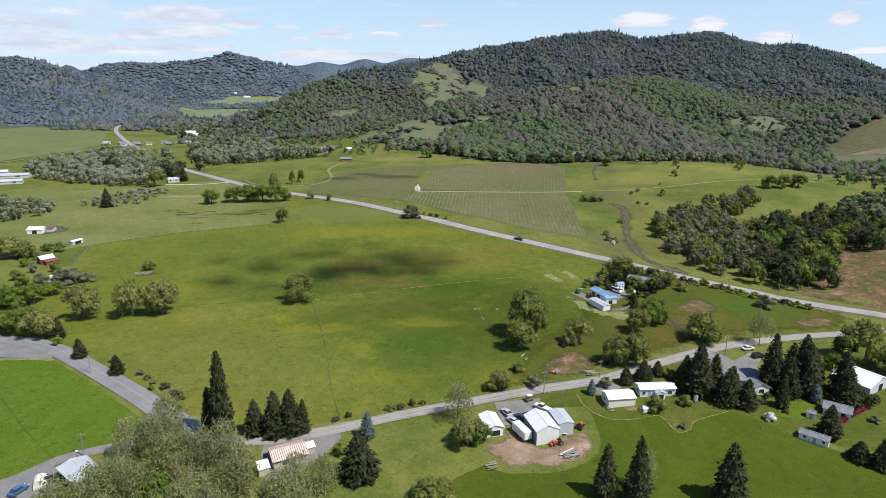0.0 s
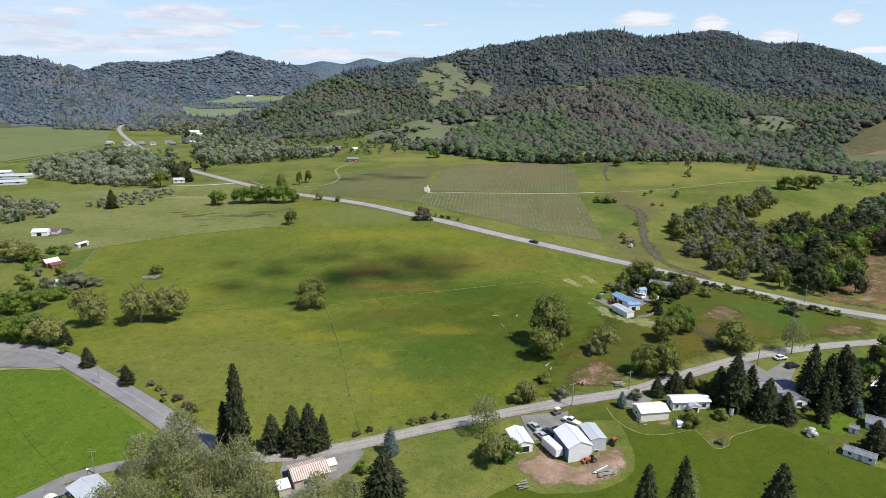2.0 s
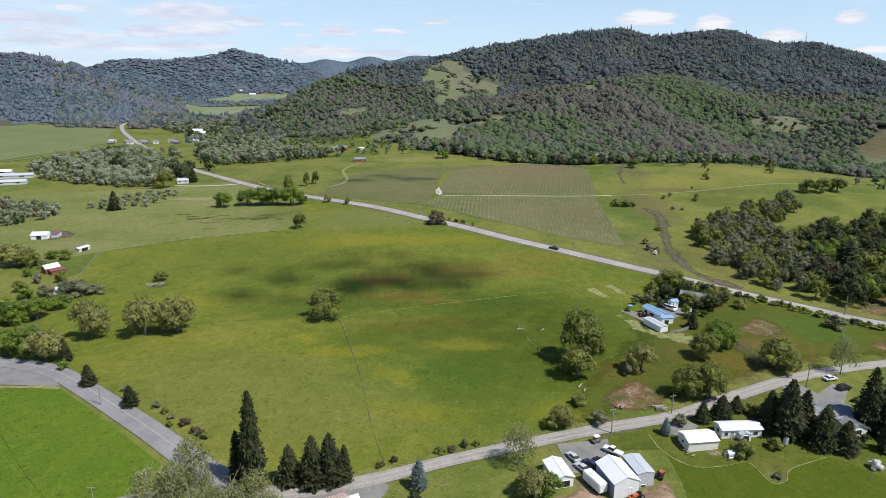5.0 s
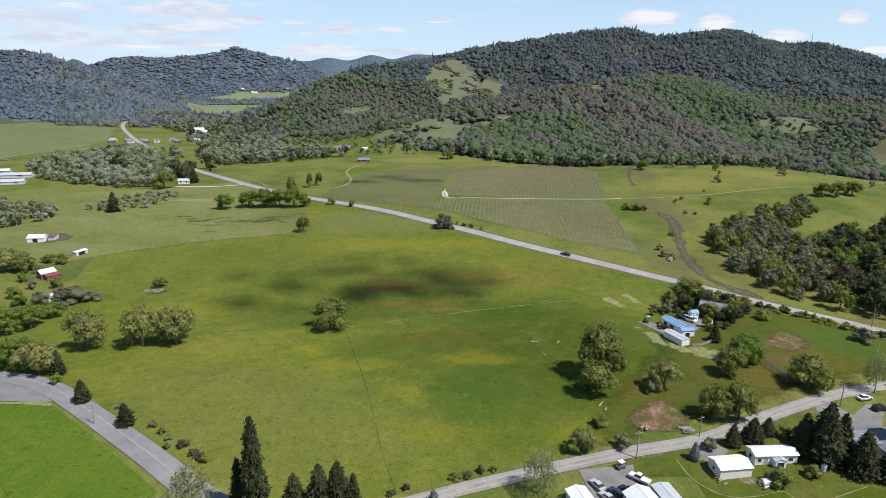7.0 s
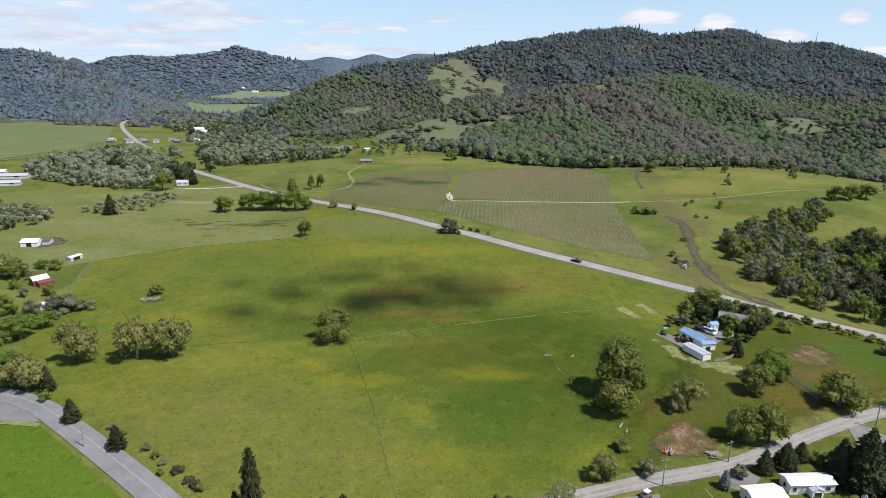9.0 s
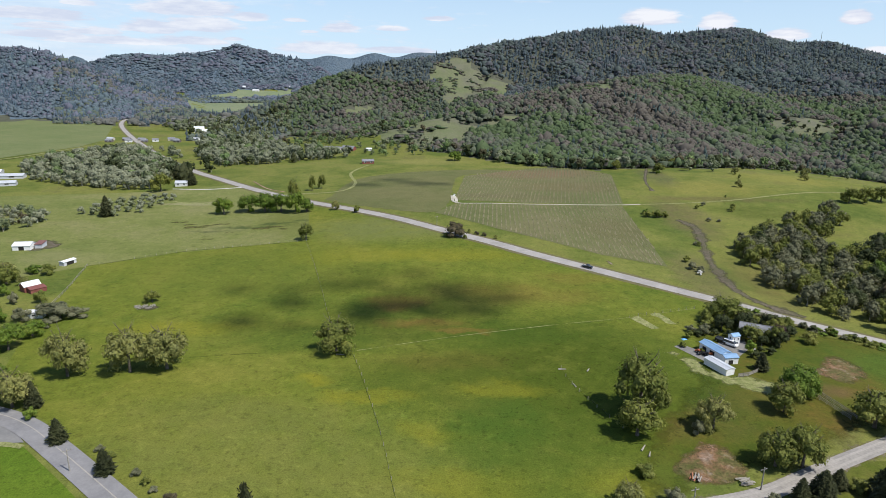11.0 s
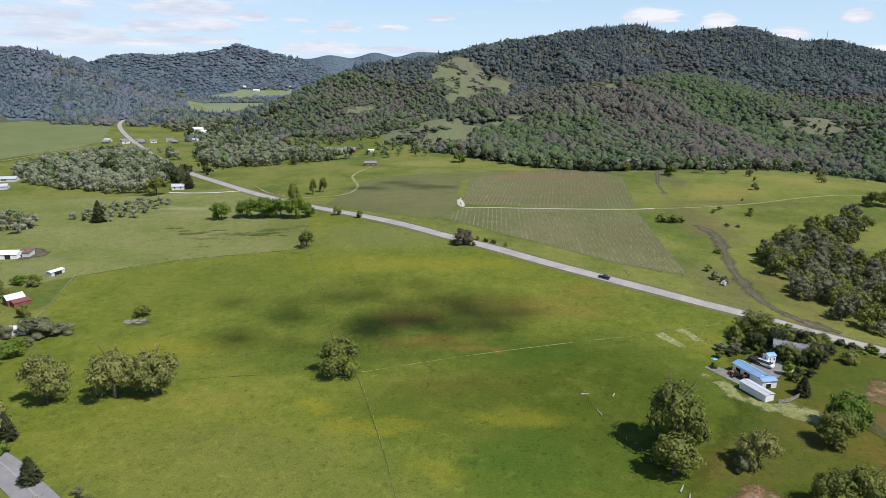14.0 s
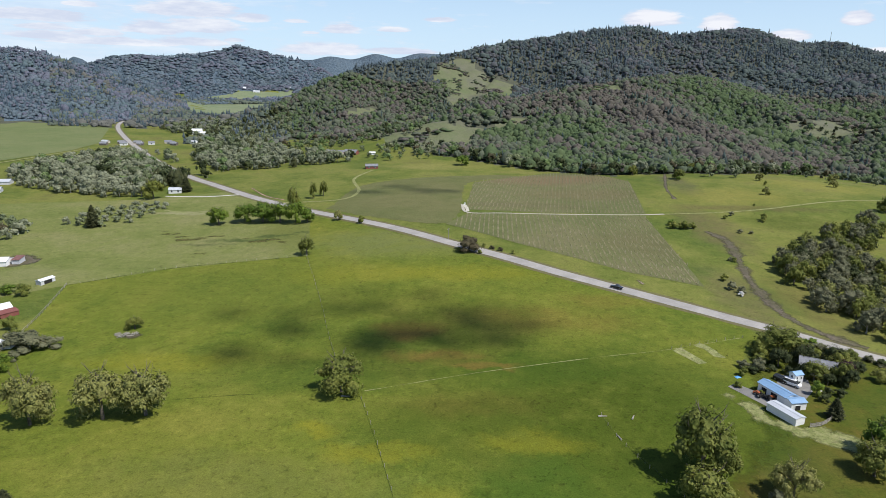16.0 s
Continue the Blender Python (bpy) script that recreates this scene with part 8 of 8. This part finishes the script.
def cart(x, y, turn, label):
    v = empty("utility_cart", on_ground(x, y, turn) @ Matrix.Translation((0, 0, 0.14)), label, "cart")
    bm = bmesh.new()
    box(bm, 0, 0, 0.6, 2.4, 1.3, 0.5, bevel=0.08)
    part("body", bm, DARKWALL, v)
    bm = bmesh.new()
    box(bm, 0.2, 0, 1.75, 1.5, 1.3, 0.1, bevel=0.04)
    part("canopy", bm, WHITEPAINT, v)
    for px in (-0.5, 0.9):
        for py in (-0.6, 0.6):
            bm = bmesh.new()
            box(bm, px, py, 1.28, 0.05, 0.05, 0.9)
            part("canopy_post", bm, DARK, v)
    wheels(v, [(-0.8, -0.6), (-0.8, 0.6), (0.8, -0.6), (0.8, 0.6)], 0.28)


cart(23.6, 166.6, 30, "utility cart with a white canopy by the lane")
ORANGE = paint("orange machine paint", (0.42, 0.12, 0.04))


def tractor(x, y, turn, label):
    v = empty("tractor", on_ground(x, y, turn) @ Matrix.Translation((0, 0, 0.12)), label, "tractor", "farm machines")
    bm = bmesh.new()
    box(bm, 0.7, 0, 0.95, 1.5, 0.7, 0.6, bevel=0.08)
    part("bonnet", bm, ORANGE, v)
    bm = bmesh.new()
    box(bm, -0.5, 0, 0.85, 1.0, 1.0, 0.5, bevel=0.06)
    part("chassis", bm, DARK, v)
    bm = bmesh.new()
    box(bm, -0.6, 0, 1.35, 0.5, 0.5, 0.5, bevel=0.08)
    part("seat", bm, DARK, v)
    bm = bmesh.new()
    box(bm, 1.9, 0, 0.45, 0.5, 1.5, 0.5, bevel=0.06)
    part("bucket", bm, ORANGE, v)
    for py in (-0.45, 0.45):
        bm = bmesh.new()
        box(bm, 1.2, py, 0.85, 1.3, 0.1, 0.14)
        part("loader_arm", bm, ORANGE, v)
    wheels(v, [(-0.7, -0.7), (-0.7, 0.7)], 0.62, 0.35)
    wheels(v, [(1.0, -0.6), (1.0, 0.6)], 0.4, 0.25)


tractor(29.2, 146.2, 200, "small orange loader tractor on bare earth")
tractor(36.2, 153.6, 60, "small orange tractor beside the grey shed")
tractor(57.8, 245.4, 20, "orange tractor with implements in the farm yard")
tractor(55.6, 247.2, 100, "orange tractor parked in the farm yard")


# ---- small outdoor things ----
def lumber_pile(x, y, turn, count, length, label, colours):
    p = empty("lumber_pile", on_ground(x, y, turn) @ Matrix.Translation((0, 0, 0.1)), label, "lumber")
    g = random.Random(count)
    for i in range(count):
        bm = bmesh.new()
        box(bm, 0, 0, 0, length * g.uniform(0.6, 1.0), 0.24, 0.10)
        ob = part("plank", bm, g.choice(colours), p)
        ob.matrix_basis = pose(g.uniform(-0.5, 0.5), g.uniform(-1.4, 1.4), 0.12 + 0.12 * (i % 5), g.uniform(-4, 4), g.uniform(-4, 4), g.uniform(-14, 14))


lumber_pile(32.0, 141.8, 25, 26, 5.5, "heap of bleached boards and scrap on bare earth", (STAKE, WHITEBOARD, WOODGREY))
lumber_pile(55.0, 161.6, 10, 8, 1.6, "small heap of scrap by the garage", (WHITEBOARD, WOODGREY, RUST))
lumber_pile(46, 162.8, 30, 7, 1.6, "scrap boards lying on bare earth", (WOODGREY, STAKE))
lumber_pile(12, 136.6, 10, 6, 3.0, "bleached boards lying in grass", (STAKE, WOODGREY))
lumber_pile(44, 182.2, 20, 14, 3.5, "pile of grey brush and boards", (WOODGREY, PALEBARK))
lumber_pile(33.5, 183, 60, 12, 3.0, "pile of old brush and boards", (WOODGREY, PALEBARK, RUST))
for i, (x, y) in enumerate(((-154.5, 284.5), (-151.5, 285.2), (-148.5, 285.8), (-152.5, 283.2), (-149.5, 284.2))):
    lumber_pile(x, y, 25 + 40 * i, 12, 2.2, "heap of bleached brush and stones in the field", (WOODGREY, PALEBARK, STAKE))
lumber_pile(124, 189, 20, 10, 3.5, "bleached scrap beside the barn", (STAKE, WOODGREY))
bm = bmesh.new()
bmesh.ops.create_cone(bm, cap_ends=True, segments=18, radius1=1.0, radius2=1.0, depth=2.4, matrix=pose(0, 0, 0.35, 0, 90, 0))
for v in [q for q in bm.verts if q.co.z < -0.1]:
    v.co.z = -0.1
ob = part("hoop_shelter", bm, GREYROOF)
ob.matrix_world = on_ground(56.0, 162.2, 10) @ Matrix.Translation((0, 0, 0.15))
tagged(ob, "rounded grey metal shelter on the lawn", "shelter")
bm = bmesh.new()
bmesh.ops.create_cone(bm, cap_ends=True, segments=20, radius1=1.5, radius2=1.5, depth=3.4, matrix=pose(0, 0, 0.5, 0, 90, 0))
for v in [q for q in bm.verts if q.co.z < 0.0]:
    v.co = Vector((v.co.x, math.copysign(1.45, v.co.y) if abs(v.co.y) > 0.05 else v.co.y, 0.0))
ob = part("fabric_shelter", bm, mat("cream canvas", [(0.62, 0.58, 0.5), (0.72, 0.68, 0.6)], 0.8, 6.0, 0.8, 0.1))
ob.matrix_world = on_ground(-91.1, 121.8, -58) @ Matrix.Translation((0, 0, 0.14))
tagged(ob, "rounded cream fabric shelter on the asphalt apron", "shelter")
bm = bmesh.new()
box(bm, 0, 0, 0.9, 0.9, 0.9, 1.9, bevel=0.06)
ob = part("pump_house", bm, WHITEWALL)
ob.matrix_world = on_ground(71.5, 167.4, 10)
tagged(ob, "narrow white pump house on the lawn", "pump house")
bm = bmesh.new()
bmesh.ops.create_cone(bm, cap_ends=True, segments=18, radius1=0.9, radius2=0.9, depth=1.8, matrix=Matrix.Translation((0, 0, 0.9)))
bmesh.ops.bevel(bm, geom=[e for e in bm.edges if e.calc_length() < 0.5], offset=0.12, segments=3, affect="EDGES")
ob = part("water_tank", bm, WHITEPAINT, smooth=False)
ob.matrix_world = on_ground(75.0, 252.8, 0)
tagged(ob, "round white water tank under trees", "water tank")
bm = bmesh.new()
bmesh.ops.create_grid(bm, x_segments=8, y_segments=6, size=1.0)
for v in bm.verts:
    v.co = Vector((v.co.x * 1.6, v.co.y * 1.1, 0.55 + 0.25 * noise.noise(v.co * 2.1) - 0.4 * max(abs(v.co.x), abs(v.co.y)) ** 4))
ob = part("tarpaulin", bm, paint("blue tarpaulin", (0.10, 0.32, 0.62)))
ob.matrix_world = on_ground(54.4, 259.3, 20, 0.6, 0.6, 0.5)
tagged(ob, "crumpled blue tarpaulin over a heap", "tarpaulin")
bm = bmesh.new()
bmesh.ops.create_grid(bm, x_segments=8, y_segments=6, size=1.0)
for v in bm.verts:
    v.co = Vector((v.co.x * 1.8, v.co.y * 1.0, 0.6 + 0.25 * noise.noise(v.co * 2.1) - 0.4 * max(abs(v.co.x), abs(v.co.y)) ** 4))
ob = part("tarpaulin", bm, paint("bright blue tarpaulin", (0.05, 0.45, 0.75)))
ob.matrix_world = on_ground(-57.0, 121.3, 20)
tagged(ob, "bright blue tarpaulin among trees", "tarpaulin")


def dish(x, y, height, label):
    d = empty("yard_light", on_ground(x, y), label, "yard light")
    bm = bmesh.new()
    bmesh.ops.create_cone(bm, cap_ends=True, segments=8, radius1=0.06, radius2=0.05, depth=height, matrix=Matrix.Translation((0, 0, height / 2)))
    part("mast", bm, WIRE, d)
    bm = bmesh.new()
    bmesh.ops.create_uvsphere(bm, u_segments=12, v_segments=8, radius=0.32, matrix=Matrix.Translation((0, 0, height + 0.15)) @ Matrix.Diagonal((1, 1, 0.6, 1)))
    part("head", bm, WHITEPAINT, d)


dish(-87.6, 130.2, 3.2, "white-headed yard light beside the farmhouse")
bm = bmesh.new()
box(bm, 0, 0, 0.6, 1.6, 1.2, 1.1, bevel=0.08)
box(bm, 0.9, 0, 1.4, 0.1, 0.1, 1.6)
box(bm, 0.4, 0, 2.0, 1.8, 0.1, 0.7, bevel=0.03)
ob = part("pump_shed", bm, WHITEBOARD)
ob.matrix_world = on_ground(-33.5, 476, 10, 0.7, 0.7, 0.7)
tagged(ob, "white pump shed with a board at the vineyard corner", "pump shed")
for i in range(26):
    a = PLANT.uniform(0, 1)
    bm = bmesh.new()
    bmesh.ops.create_icosphere(bm, subdivisions=1, radius=PLANT.uniform(0.4, 0.9))
    for v in bm.verts:
        v.co *= 1 + 0.35 * noise.noise(v.co * 2 + Vector((i, 0, 0)))
        v.co.z *= 0.7
    ob = part("boulder", bm, mat("grey rock", [(0.11, 0.105, 0.1), (0.2, 0.19, 0.18)], 1.0, 5.0, 0.95, 0.5) if i == 0 else bpy.data.materials["grey rock"])
    ob.matrix_world = on_ground(137 + 22 * a + PLANT.uniform(-1, 1), 252.5 - 9 * a + PLANT.uniform(-1, 1), PLANT.uniform(0, 360))
    tagged(ob, "dark grey boulder below the highway bank", "boulder", "roadside boulders")
# radio mast on the skyline
m = empty("radio_mast", pose(905, 1880, gz(905, 1880)), "thin radio mast on the ridge", "mast")
bm = bmesh.new()
bmesh.ops.create_cone(bm, cap_ends=True, segments=5, radius1=0.9, radius2=0.35, depth=34, matrix=Matrix.Translation((0, 0, 17)))
part("lattice", bm, WIRE, m)

for group in TREES.values():
    for t in group:
        for o in (*t.children_recursive, t):
            bpy.data.objects.remove(o)
